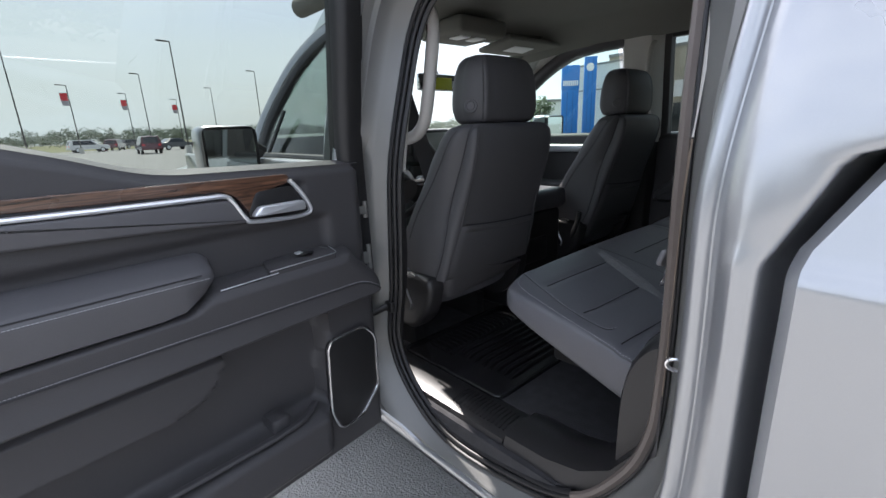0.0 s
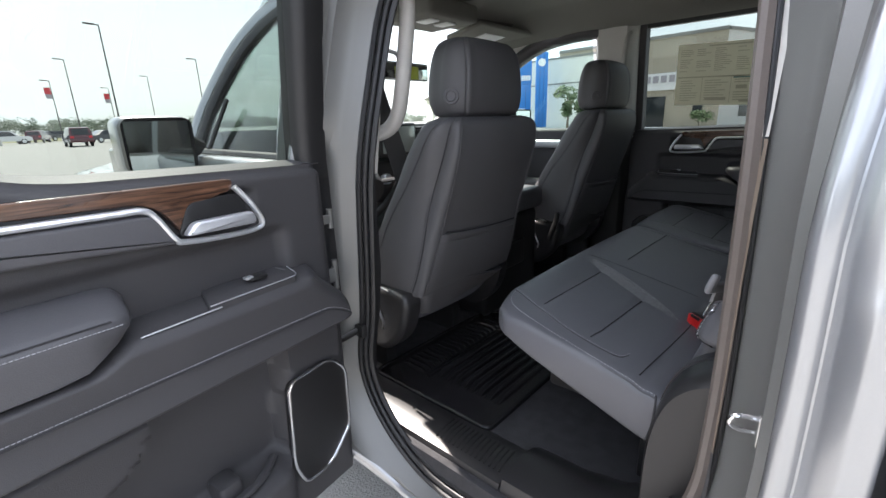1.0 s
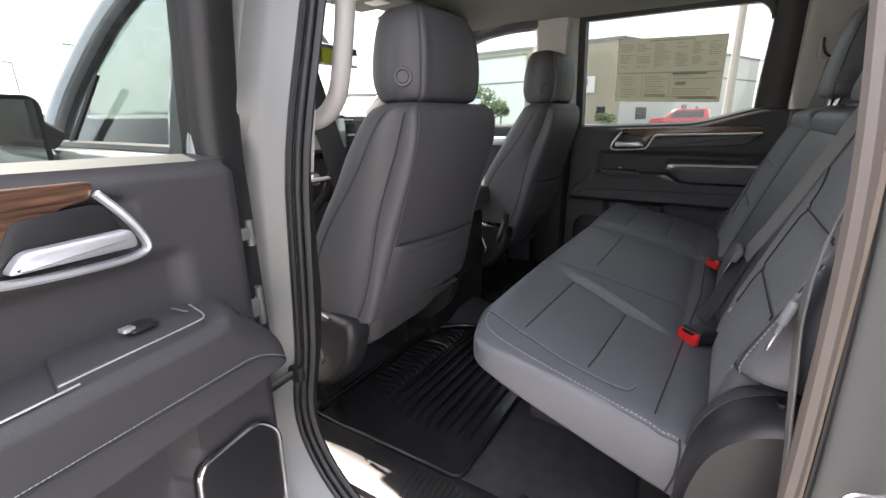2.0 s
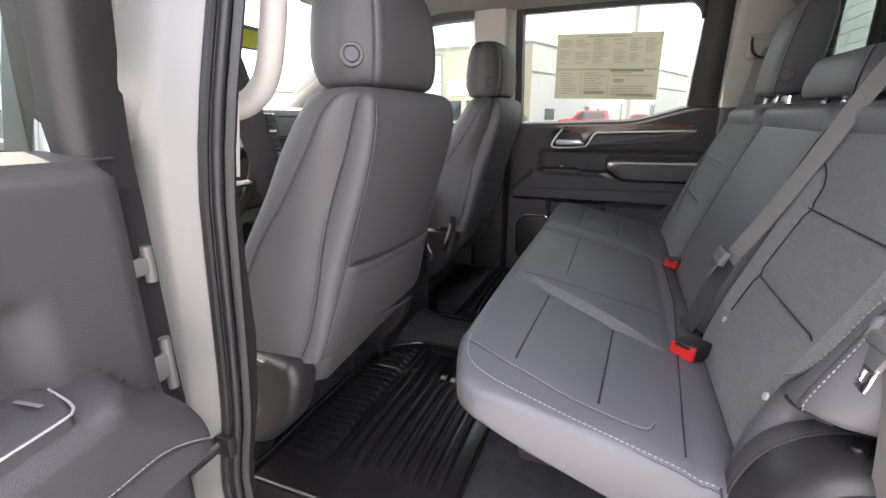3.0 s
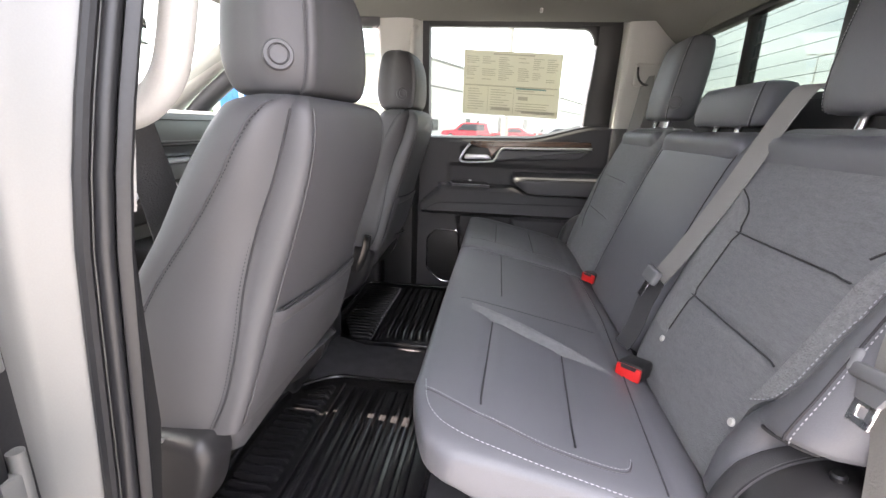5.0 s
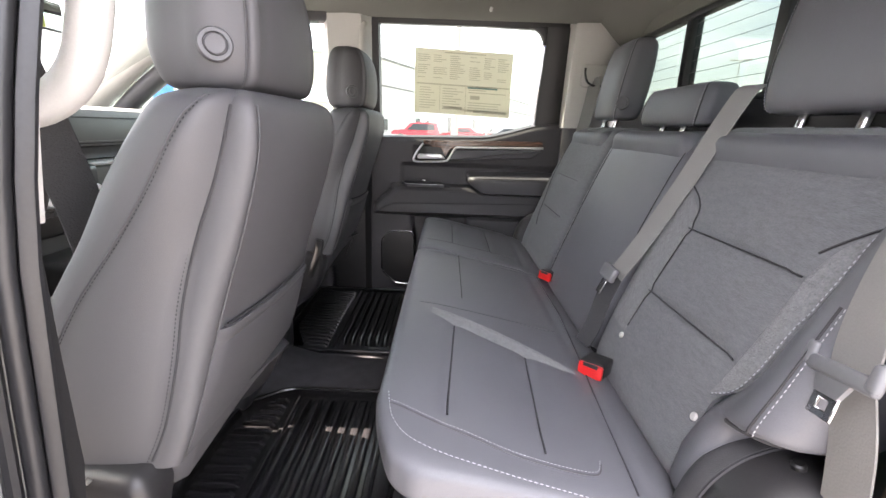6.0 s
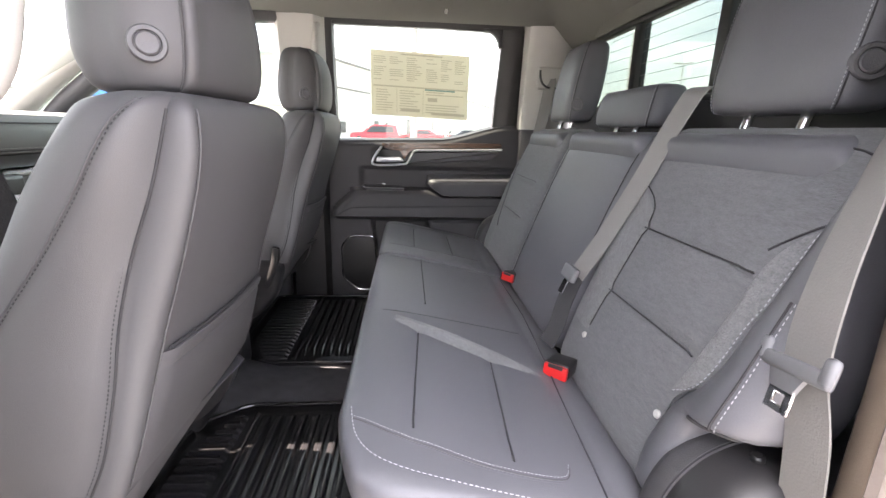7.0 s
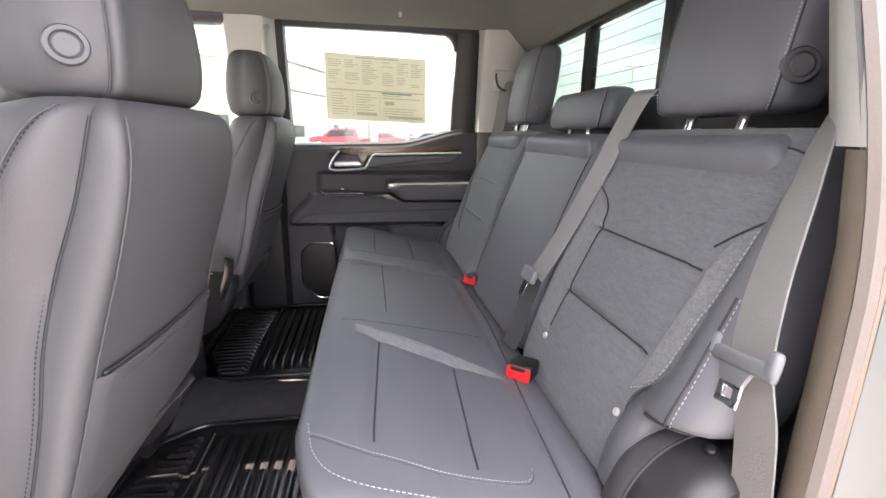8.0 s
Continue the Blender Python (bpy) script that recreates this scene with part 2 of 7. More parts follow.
CAR_WHITE = material("white_car_paint", (0.7, 0.7, 0.7), rough=0.2, var=0.02, bump=0, coat=1)
CAR_MAROON = material("maroon_car_paint", (0.09, 0.012, 0.02), rough=0.2, var=0.02, bump=0, coat=1)
CAR_DARK = material("dark_car_paint", (0.03, 0.03, 0.035), rough=0.2, var=0.02, bump=0, coat=1)
CAR_RED = material("red_car_paint", (0.5, 0.015, 0.03), rough=0.2, var=0.02, bump=0, coat=1)
CAR_GLASS = material("dark_car_glass", (0.02, 0.025, 0.03), rough=0.05, var=0.02, bump=0)
TYRE = material("tyre_rubber", (0.02, 0.02, 0.02), rough=0.9, var=0.1)
PAPER = material("window_sticker_paper", (0.68, 0.64, 0.50), rough=0.7, var=0.04, bump=0)
PAPER.node_tree.nodes["Principled BSDF"].inputs["Transmission Weight"].default_value = 0.55
# leaf green paled, so that the haze of distance lies in the colour
FAR_LEAF = material("haze_paled_foliage", (0.17, 0.20, 0.15), rough=0.9, var=0.35, scale=0.1, fine=1.0, bump=0)
# grey pillar plastic, its tan being warm sunlight put into the colour
TRIM_SUN_TAN = material("sun_tinted_grey_plastic", (0.165, 0.128, 0.098), rough=0.6, var=0.05, fine=600, bump=0.25, dist=0.0005)
PAPER_INK = material("grey_ink", (0.52, 0.485, 0.385), rough=0.7, var=0.05, bump=0)
PAPER_TEAL = material("teal_ink", (0.2, 0.34, 0.3), rough=0.7, var=0.05, bump=0)
YELLOW = material("yellow_green_tag", (0.55, 0.6, 0.04), rough=0.5, var=0.05, bump=0)
LENS = material("lamp_lens", (0.5, 0.5, 0.48), rough=0.3, var=0.03, bump=0)


# ---- building helpers ----
def thing(name, base, label, category, group="", kind=""):
    ob = new(name)
    ob.location = base
    ob.empty_display_size = 0.05
    return tagged(ob, label, category, group, kind)


def world_of(ob):
    p = Vector((0, 0, 0))
    while ob is not None:
        p = p + ob.location
        ob = ob.parent
    return p


def part(name, bm, mat, parent=None, label="", smooth=True, angle=40.0):
    """Links a bmesh, in world places, as ONE mesh under a thing or a part."""
    me = bpy.data.meshes.new(name)
    bmesh.ops.recalc_face_normals(bm, faces=bm.faces)
    if parent is not None:
        bmesh.ops.translate(bm, vec=-world_of(parent), verts=bm.verts)
    limit = radians(angle)
    for f in bm.faces:
        f.smooth = smooth
    if smooth:
        for e in bm.edges:
            e.smooth = not (len(e.link_faces) == 2 and e.calc_face_angle(0) > limit)
    bm.to_mesh(me)
    bm.free()
    for m in mat if isinstance(mat, (list, tuple)) else (mat,):
        me.materials.append(m)
    ob = new(name, me)
    if parent is not None:
        ob.parent = parent
    if label:
        ob["label"] = label
    return ob


def box(bm, lo, hi, bevel=0.0, seg=2, m=None):
    """A box between two corners, with rounded edges, put through the pose m."""
    lo, hi = Vector(lo), Vector(hi)
    r = bmesh.ops.create_cube(bm, size=1.0)
    vs = r["verts"]
    for v in vs:
        v.co = Vector([(lo[i] + hi[i]) / 2 + v.co[i] * (hi[i] - lo[i]) for i in range(3)])
    if bevel:
        edges = list({e for v in vs for e in v.link_edges})
        out = bmesh.ops.bevel(bm, geom=edges, offset=bevel, segments=seg, affect="EDGES", profile=0.5)
        vs = list({v for f in out["faces"] for v in f.verts} | {v for v in vs if v.is_valid})
    if m is not None:
        for v in vs:
            v.co = m @ v.co
    return vs


def catmull(points, n, closed=False):
    """A smooth line of n pieces a span through the points."""
    P = [Vector(p) for p in points]
    out, k = [], len(P)
    for i in range(k if closed else k - 1):
        if closed:
            a, b, c, d = P[(i - 1) % k], P[i], P[(i + 1) % k], P[(i + 2) % k]
        else:
            a, b, c, d = P[max(i - 1, 0)], P[i], P[i + 1], P[min(i + 2, k - 1)]
        for j in range(n):
            t = j / n
            out.append(0.5 * ((2 * b) + (c - a) * t + (2 * a - 5 * b + 4 * c - d) * t * t + (3 * b - 3 * c + d - a) * t ** 3))
    if not closed:
        out.append(P[-1].copy())
    return out


def rings(bm, loops, closed=True, cap=True, loop_closed=True):
    """Skins a row of point loops of equal length."""
    vs = [[bm.verts.new(p) for p in loop] for loop in loops]
    n = len(vs[0])
    for a, b in zip(vs, vs[1:]):
        for i in range(n if loop_closed else n - 1):
            q = (a[i], a[(i + 1) % n], b[(i + 1) % n], b[i])
            bm.faces.new(q)
    if cap:
        for loop in (vs[0], vs[-1]):
            bm.faces.new(loop)
    return vs


def tube(bm, line, r, sides=8, closed=False, flat=None, taper=None):
    """A round rod (or, with flat=(w, h), a flat bar) along a line of points."""
    P = [Vector(p) for p in line]
    loops, up = [], Vector((0, 0, 1))
    k = len(P)
    for i, p in enumerate(P):
        a, b = (P[(i - 1) % k], P[(i + 1) % k]) if closed else (P[max(i - 1, 0)], P[min(i + 1, k - 1)])
        t = (b - a).normalized()
        if i == 0:
            up = Vector((0, 0, 1)) if abs(t.z) < 0.9 else Vector((0, 1, 0))
        s = t.cross(up).normalized()
        up = s.cross(t).normalized()
        rr = r * (taper(i / (k - 1)) if taper else 1.0)
        w, h = flat if flat else (rr, rr)
        loops.append([p + s * (math.cos(2 * math.pi * j / sides) * w) + up * (math.sin(2 * math.pi * j / sides) * h) for j in range(sides)])
    if closed:
        loops.append(loops[0])
        vs = [[bm.verts.new(q) for q in loop] for loop in loops[:-1]]
        vs.append(vs[0])
        for a, b in zip(vs, vs[1:]):
            for j in range(sides):
                bm.faces.new((a[j], a[(j + 1) % sides], b[(j + 1) % sides], b[j]))
    else:
        rings(bm, loops)


def ribbon(bm, line, normals, width, thick):
    """A flat strap along a line; normals: the way its face looks at each point."""
    P, N = [Vector(p) for p in line], [Vector(n).normalized() for n in normals]
    loops = []
    for i, p in enumerate(P):
        t = (P[min(i + 1, len(P) - 1)] - P[max(i - 1, 0)]).normalized()
        s = t.cross(N[i]).normalized()
        n = s.cross(t).normalized()
        w, h = s * width / 2, n * thick / 2
        e = w * 0.96
        loops.append([p - w, p - e + h, p + e + h, p + w, p + e - h, p - e - h])
    rings(bm, loops)


def slab(bm, outline, to, bevel=0.0, seg=2):
    """A flat piece with a given outline (points in space), pushed along the vector `to`."""
    vs = [bm.verts.new(p) for p in outline]
    f = bm.faces.new(vs)
    out = bmesh.ops.extrude_face_region(bm, geom=[f])
    new_vs = [g for g in out["geom"] if isinstance(g, bmesh.types.BMVert)]
    bmesh.ops.translate(bm, vec=Vector(to), verts=new_vs)
    if bevel:
        ring = [e for e in {e for v in new_vs for e in v.link_edges} if all(v in new_vs for v in e.verts)]
        bmesh.ops.bevel(bm, geom=ring, offset=bevel, segments=seg, affect="EDGES", profile=0.5)


def rounded(points, r, n=4):
    """Rounds the corners of a closed outline (any dimension)."""
    P = [Vector(p) for p in points]
    out, k = [], len(P)
    for i in range(k):
        a, b, c = P[i - 1], P[i], P[(i + 1) % k]
        d1, d2 = (a - b), (c - b)
        q = min(r, d1.length * 0.45, d2.length * 0.45)
        s, e = b + d1.normalized() * q, b + d2.normalized() * q
        for j in range(n + 1):
            t = j / n
            out.append(s * (1 - t) ** 2 + b * 2 * t * (1 - t) + e * t * t)
    return out


def lathe(bm, profile, origin, axis, sides=24):
    """A turned shape: profile of (radius, height along the axis)."""
    axis = Vector(axis).normalized()
    q = Vector((0, 0, 1)).rotation_difference(axis)
    o = Vector(origin)
    loops = []
    for r, h in profile:
        loops.append([o + q @ Vector((max(r, 1e-4) * math.cos(2 * math.pi * j / sides), max(r, 1e-4) * math.sin(2 * math.pi * j / sides), h)) for j in range(sides)])
    rings(bm, loops)


def stitches(bm, line, length=0.006, gap=0.003, r=0.0009, lift=None):
    """Single stitches along a line."""
    P = [Vector(p) for p in line]
    step, carry = length + gap, 0.0
    for a, b in zip(P, P[1:]):
        d = (b - a).length
        t = (b - a).normalized() if d > 1e-6 else None
        pos = carry
        while t is not None and pos < d:
            c = a + t * pos
            s = t.cross(Vector((0, 0, 1)))
            s = s.normalized() if s.length > 0.1 else Vector((1, 0, 0))
            u = s.cross(t).normalized()
            h = t * length / 2
            loops = [[c + x + s * (q * r) * k + u * (w * r) * k for q, w in ((1, 0), (0, 1), (-1, 0), (0, -1))] for x, k in ((-h, 0.5), (-h * 0.6, 1), (h * 0.6, 1), (h, 0.5))]
            rings(bm, loops)
            pos += step
        carry = pos - d


class Cushion:
    """A padded body: rounded sections along a spine. Each section: middle, half width, half depth, squareness."""

    def __init__(self, sections, side, deep, seg=8, around=48):
        self.side, self.deep = Vector(side).normalized(), Vector(deep).normalized()
        mids = catmull([s[0] for s in sections], seg)
        nums = catmull([(s[1], s[2], s[3]) for s in sections], seg)
        self.mid, self.num, self.around = mids, nums, around

    def at(self, s, a, lift=0.0):
        """The surface at s (0 to 1 along the spine) and angle a (degrees from the side axis towards the deep axis)."""
        f = s * (len(self.mid) - 1)
        i = min(int(f), len(self.mid) - 2)
        t = f - i
        m = self.mid[i].lerp(self.mid[i + 1], t)
        w, d, n = self.num[i].lerp(self.num[i + 1], t)
        c, sn = math.cos(radians(a)), math.sin(radians(a))
        x = math.copysign(abs(c) ** (2 / n), c) * (w + lift)
        y = math.copysign(abs(sn) ** (2 / n), sn) * (d + lift)
        return m + self.side * x + self.deep * y

    def mesh(self, bm, shape=None):
        k = len(self.mid) - 1
        loops = []
        for i in range(k + 1):
            loop = []
            for j in range(self.around):
                w = 2 * math.pi * j / self.around      # even steps round the outline
                n = self.num[i].z
                cw, sw = math.cos(w), math.sin(w)
                r = (abs(cw) ** n + abs(sw) ** n) ** (-1 / n)
                a = math.degrees(math.atan2(math.copysign(abs(r * sw) ** (n / 2), sw), math.copysign(abs(r * cw) ** (n / 2), cw)))
                p = self.at(i / k, a)
                loop.append(shape(p, i / k, a) if shape else p)
            loops.append(loop)
        rings(bm, loops)

    def line(self, pairs, n=8, lift=0.001):
        return [self.at(p[0], p[1], lift) for p in catmull([(s, a, 0) for s, a in pairs], n)]


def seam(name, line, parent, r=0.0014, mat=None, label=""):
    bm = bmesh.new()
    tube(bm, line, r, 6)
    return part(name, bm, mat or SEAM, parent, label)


def stitching(line, parent, mat=None, label="pale stitching", r=0.00045, length=0.0030, gap=0.0016):
    bm = bmesh.new()
    stitches(bm, line, length, gap, r)
    return part("stitching", bm, mat or THREAD, parent, label)


def smooth01(x, lo, hi):
    t = min(1.0, max(0.0, (x - lo) / (hi - lo)))
    return t * t * (3 - 2 * t)


# ---- truck: cab shell ----
FLOOR_Z, ROOF_Z, MID_X = 0.70, 1.83, -0.03
truck = thing("pickup_truck", (-0.03, 0.6, 0.0), "silver crew-cab pickup truck parked on asphalt with one rear door open", "pickup truck")

OPENING = [(0.634, 0.85), (0.612, 1.0), (0.598, 1.17), (0.578, 1.435), (0.570, 1.60), (0.525, 1.68), (0.42, 1.735), (0.2, 1.748), (0.05, 1.742),
           (-0.008, 1.69), (-0.016, 1.552), (-0.022, 1.478), (-0.032, 1.333), (-0.036, 1.172), (-0.036, 1.035), (-0.028, 0.921), (0.011, 0.82), (0.10, 0.715),
           (0.25, 0.674), (0.443, 0.667), (0.571, 0.739)]


def side_x(z):
    """How far out the seal line of the door opening lies at a height."""
    return -0.77 + 0.11 * smooth01(z, 1.25, 1.85) * 1.0


def opening_loop(off, dx, rear=1.0, well=0.0):
    P = catmull([(y, z, 0) for y, z in OPENING], 5, True)
    out, k = [], len(P)
    for i, p in enumerate(P):
        t = (P[(i + 1) % k] - P[i - 1]).normalized()
        n = Vector((t.y, -t.x, 0))
        grow = 1.0 + (rear - 1.0) * (1 - smooth01(p.x, 0.02, 0.22))
        q = p + n * off * grow
        q.x += well * smooth01(p.x, 0.50, 0.57) * (1 - smooth01(p.y, 1.29, 1.36)) * smooth01(p.y, 0.88, 0.94)      # hollow behind the hinges
        q.x -= 0.036 * smooth01(abs(off), 0.03, 0.08) * smooth01(p.y, 1.28, 1.60) * (1 - smooth01(p.x, 0.0, 0.15))      # the rear edge leans back as it rises
        limit = -0.815 - 0.12 * smooth01(q.y, 0.60, 0.80)      # the sill tucks under
        out.append(Vector((max(side_x(p.y) + dx * grow, limit), q.x, max(q.y, 0.605))))
    return out


# which way is outwards
_a, _b = opening_loop(0.0, 0), opening_loop(0.05, 0)
OUT = 1.0 if max(p.z for p in _b) > max(p.z for p in _a) else -1.0

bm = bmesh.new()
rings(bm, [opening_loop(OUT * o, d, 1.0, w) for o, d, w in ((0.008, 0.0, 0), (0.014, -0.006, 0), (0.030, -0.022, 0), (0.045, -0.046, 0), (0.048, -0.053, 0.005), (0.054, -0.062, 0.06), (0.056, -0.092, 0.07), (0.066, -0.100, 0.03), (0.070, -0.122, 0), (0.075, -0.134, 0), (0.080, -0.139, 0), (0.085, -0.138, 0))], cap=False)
jamb = part("door_jamb", bm, JAMB, truck, "silver painted door jamb, darkened for shade")
bm = bmesh.new()
tube(bm, opening_loop(OUT * 0.077, -0.131), 0.0115, 12, True)
part("jamb_lip", bm, PAINT, jamb, "polished rolled lip of the door jamb")

bm = bmesh.new()
row = opening_loop(OUT * 0.0125, -0.012, 0.7)
tube(bm, row[83:] + row[:48], 0.0065, 10)
seal = part("door_seal", bm, RUBBER, truck, "black rubber door seal")
bm = bmesh.new()
FLAP = [opening_loop(OUT * o, d, 2.0) for o, d in ((0.004, 0.003), (-0.001, 0.001), (-0.002, -0.003), (0.001, -0.007), (0.005, -0.0088), (0.010, -0.006))]
FLAP_REAR = [opening_loop(OUT * o, d, 2.0) for o, d in ((0.005, -0.004), (0.001, -0.0045), (-0.001, -0.0065), (0.0008, -0.0095), (0.004, -0.0105), (0.0072, -0.0085))]
rings(bm, [flap_row[45:86] for flap_row in FLAP_REAR], cap=False, loop_closed=False)
part("seal_flap", bm, SEAL_GREY, seal, "brown-grey inner flap of the seal")
bm = bmesh.new()
rings(bm, [flap_row[85:] + flap_row[:46] for flap_row in FLAP], cap=False, loop_closed=False)
part("front_flap", bm, RUBBER, seal)
bm = bmesh.new()
row = opening_loop(OUT * 0.023, -0.020, 0.75)
tube(bm, row[83:] + row[:48], 0.0055, 8)
tube(bm, row[46:85], 0.003, 8)
part("seal_lip", bm, RUBBER, seal)

# outer skin between the opening and the cab's edges
def cab_y(z):
    """The cab's back edge: it steps rearwards above the bed rail."""
    return -0.170 - 0.45 * min(max(z - 1.258, 0.0), 0.10) - 0.11 * smooth01(z, 1.357, 1.40)


def body_x(z):
    """The panel leans in above the waist crease and stands proud below it."""
    return side_x(z) - 0.150 - 0.004 * (1 - smooth01(z, 1.250, 1.286)) + 0.006 * (1 - smooth01(z, 0.60, 0.95))


def sill_limit(p):
    return Vector((max(p.x, -0.815 - 0.12 * smooth01(p.z, 0.60, 0.80)), p.y, p.z))


outer = opening_loop(OUT * 0.085, -0.138)
far = []
for p in outer:
    c = Vector((0, 0.3, 1.2))
    d = Vector((0, p.y - c.y, p.z - c.z))
    k = min((0.70 - c.y) / d.y if d.y > 1e-4 else 9, (-0.164 - c.y) / d.y if d.y < -1e-4 else 9, (1.9 - c.z) / d.z if d.z > 1e-4 else 9, (0.60 - c.z) / d.z if d.z < -1e-4 else 9)
    q = c + d * max(k, 1.0)
    far.append(sill_limit(Vector((body_x(q.z) + 0.003, q.y, q.z))))
mid = [sill_limit(a.lerp(b, 0.40) + Vector((-0.013, 0, 0))) for a, b in zip(outer, far)]
REAR = [i for i, p in enumerate(outer) if p.y < 0.05 and 0.86 < p.z < 1.68]
r0, r1 = REAR[0], REAR[-1]
skin = bmesh.new()
rings(skin, [r[r1:] + r[:r0 + 1] for r in (outer, [a.lerp(b, 0.05) + Vector((0.003, 0, 0)) for a, b in zip(outer, far)], mid, far)], cap=False, loop_closed=False)
body = part("body_side", skin, PAINT, truck, "silver painted cab side")


def lip_y(z):
    """Where the skin meets the jamb's lip at a height, behind the opening."""
    row = sorted((outer[i].z, outer[i].y) for i in range(r0 - 3, r1 + 4))
    for (z0, y0), (z1, y1) in zip(row, row[1:]):
        if z0 <= z <= z1:
            return y0 + (y1 - y0) * (z - z0) / max(z1 - z0, 1e-6)
    return row[0][1] if z < row[0][0] else row[-1][1]


# behind the opening: lip, shallow channel, flat panel, and a back edge rolled inwards
bm = bmesh.new()
HEIGHTS = [0.80 + 0.05 * i for i in range(9)] + [1.235, 1.255, 1.261, 1.266, 1.271, 1.276, 1.284, 1.30, 1.32, 1.34, 1.355, 1.365, 1.375, 1.385, 1.395, 1.405, 1.42, 1.46, 1.50, 1.55, 1.60, 1.65, 1.70, 1.76]
rows = []
for z in HEIGHTS:
    a, b, x = lip_y(z), cab_y(z), body_x(z)
    row = [(side_x(z) - 0.137, a + 0.002, z), (side_x(z) - 0.136, a - 0.004, z), (side_x(z) - 0.139, a - 0.008, z), (x + 0.005, a - 0.014, z), (x + 0.0015, a - 0.022, z)]
    row += [(x - 0.002 * math.sin(math.pi * f), a - 0.022 + (b + 0.011 - a + 0.022) * f, z) for f in (0.2, 0.4, 0.6, 0.8, 1.0)]
    row += [(x + 0.011 * (1 - math.cos(t)), b + 0.011 - 0.011 * math.sin(t), z) for t in (0.3, 0.6, 0.9, 1.2, math.pi / 2)]
    row += [(x + 0.05, b - 0.003, z), (x + 0.30, min(-0.325, b - 0.02), z)]
    rows.append(row)
rings(bm, rows, cap=False, loop_closed=False)
part("rear_quarter", bm, PAINT, body, "silver cab corner with a waist crease")

# rocker and ledge below the opening
bm = bmesh.new()
prof = [(-0.76, 0.625), (-0.806, 0.618), (-0.816, 0.607), (-0.818, 0.594), (-0.808, 0.575), (-0.77, 0.54), (-0.71, 0.48), (-0.58, 0.42)]
rings(bm, [[(x, y, z) for x, z in prof] for y in (-0.175, 0.2, 0.6, 1.3, 1.9)], cap=True)
part("rocker_panel", bm, PAINT, truck)
bm = bmesh.new()
box(bm, (-0.60, -0.17, 0.26), (0.80, 2.3, 0.44), 0.03)
part("underbody", bm, TRIM_DARK, truck)

# bed side behind the cab
bm = bmesh.new()
prof = [(-0.80, 0.45), (-0.915, 0.46), (-0.928, 0.8), (-0.930, 1.05), (-0.929, 1.15), (-0.9285, 1.20), (-0.929, 1.245), (-0.927, 1.256), (-0.920, 1.263), (-0.914, 1.28), (-0.906, 1.32), (-0.898, 1.345), (-0.889, 1.358), (-0.872, 1.366), (-0.80, 1.37), (-0.78, 1.35)]
def bed_y(z):
    return -0.192 - 0.55 * max(0.0, z - 1.272)
rings(bm, [[(x + 0.012, bed_y(z) + 0.003, z - 0.002) for x, z in prof], [(x, bed_y(z) - 0.008, z) for x, z in prof], [(x - 0.004, -0.6, z) for x, z in prof], [(x - 0.01, -1.9, z) for x, z in prof]], cap=True)
bed = part("bed_side", bm, PAINT, truck, "silver painted bed side")
bm = bmesh.new()
box(bm, (-0.895, -0.30, 0.45), (-0.5, -0.205, 1.262), 0.004)
part("bed_front", bm, PAINT, bed)
bm = bmesh.new()
tube(bm, [(-0.815, -0.243, 1.365), (-0.815, -0.243, 1.395), (-0.815, -0.252, 1.412), (-0.815, -0.290, 1.412), (-0.815, -0.30, 1.395), (-0.815, -0.30, 1.365)], 0.008, 8)
part("tie_down", bm, CHROME, bed, "chrome tie-down loop")

# roof, floor, walls of the cabin
bm = bmesh.new()
rows = []
for i in range(25):
    y = -0.33 + i * (1.24 + 0.33) / 24
    row = []
    for j in range(33):
        u = abs(j / 16 - 1)
        x = MID_X + (j / 16 - 1) * 0.685 * (1 - 0.22 * smooth01(y, 0.85, 1.24))
        z = ROOF_Z - 0.085 * smooth01(u, 0.72, 1.0) - 0.055 * smooth01(y, 0.9, 1.24) - 0.12 * (1 - smooth01(y, -0.33, -0.20))
        z -= 0.006 * math.exp(-((y - 0.74) / 0.02) ** 2)
        row.append((x, y, z))
    rows.append(row)
rings(bm, rows, cap=False, loop_closed=False)
headliner = part("headliner", bm, HEADLINER, truck, "pale grey cloth headliner")
bm = bmesh.new()
box(bm, (-0.80, -0.36, 1.86), (0.79, 1.0, 1.93), 0.03, 3)
box(bm, (0.735, -0.36, 1.80), (0.79, 1.0, 1.88), 0.01, 2)
part("roof_panel", bm, PAINT, truck)
bm = bmesh.new()
box(bm, (-0.775, -0.33, 0.60), (0.80, 2.0, FLOOR_Z), 0.0)
part("cabin_floor", bm, CARPET, truck, "black floor carpet")
bm = bmesh.new()
rings(bm, [[(0.06 + 0.05 * math.cos(a) * k, y, FLOOR_Z - 0.004 + 0.012 * max(0, math.sin(a)) * k2) for a in [math.pi * q / 16 for q in range(17)]] for y, k, k2 in ((0.10, 1.4, 0.6), (0.45, 1.5, 1.0), (0.66, 1.8, 1.3), (0.80, 2.6, 4.0), (1.2, 3.0, 8.0))], cap=False, loop_closed=False)
part("tunnel", bm, CARPET, truck)

# sill plates and inner edge of the left opening
bm = bmesh.new()
rings(bm, [[(x, y, z) for x, z in ((-0.768, 0.672), (-0.755, 0.712), (-0.72, 0.722), (-0.66, 0.716), (-0.628, 0.700), (-0.60, 0.688))] for y in (0.29, 0.5, 0.66, 0.9, 1.2)], cap=False, loop_closed=False)
sill = part("sill_plate", bm, RECLINER, truck, "glossy black sill plate")
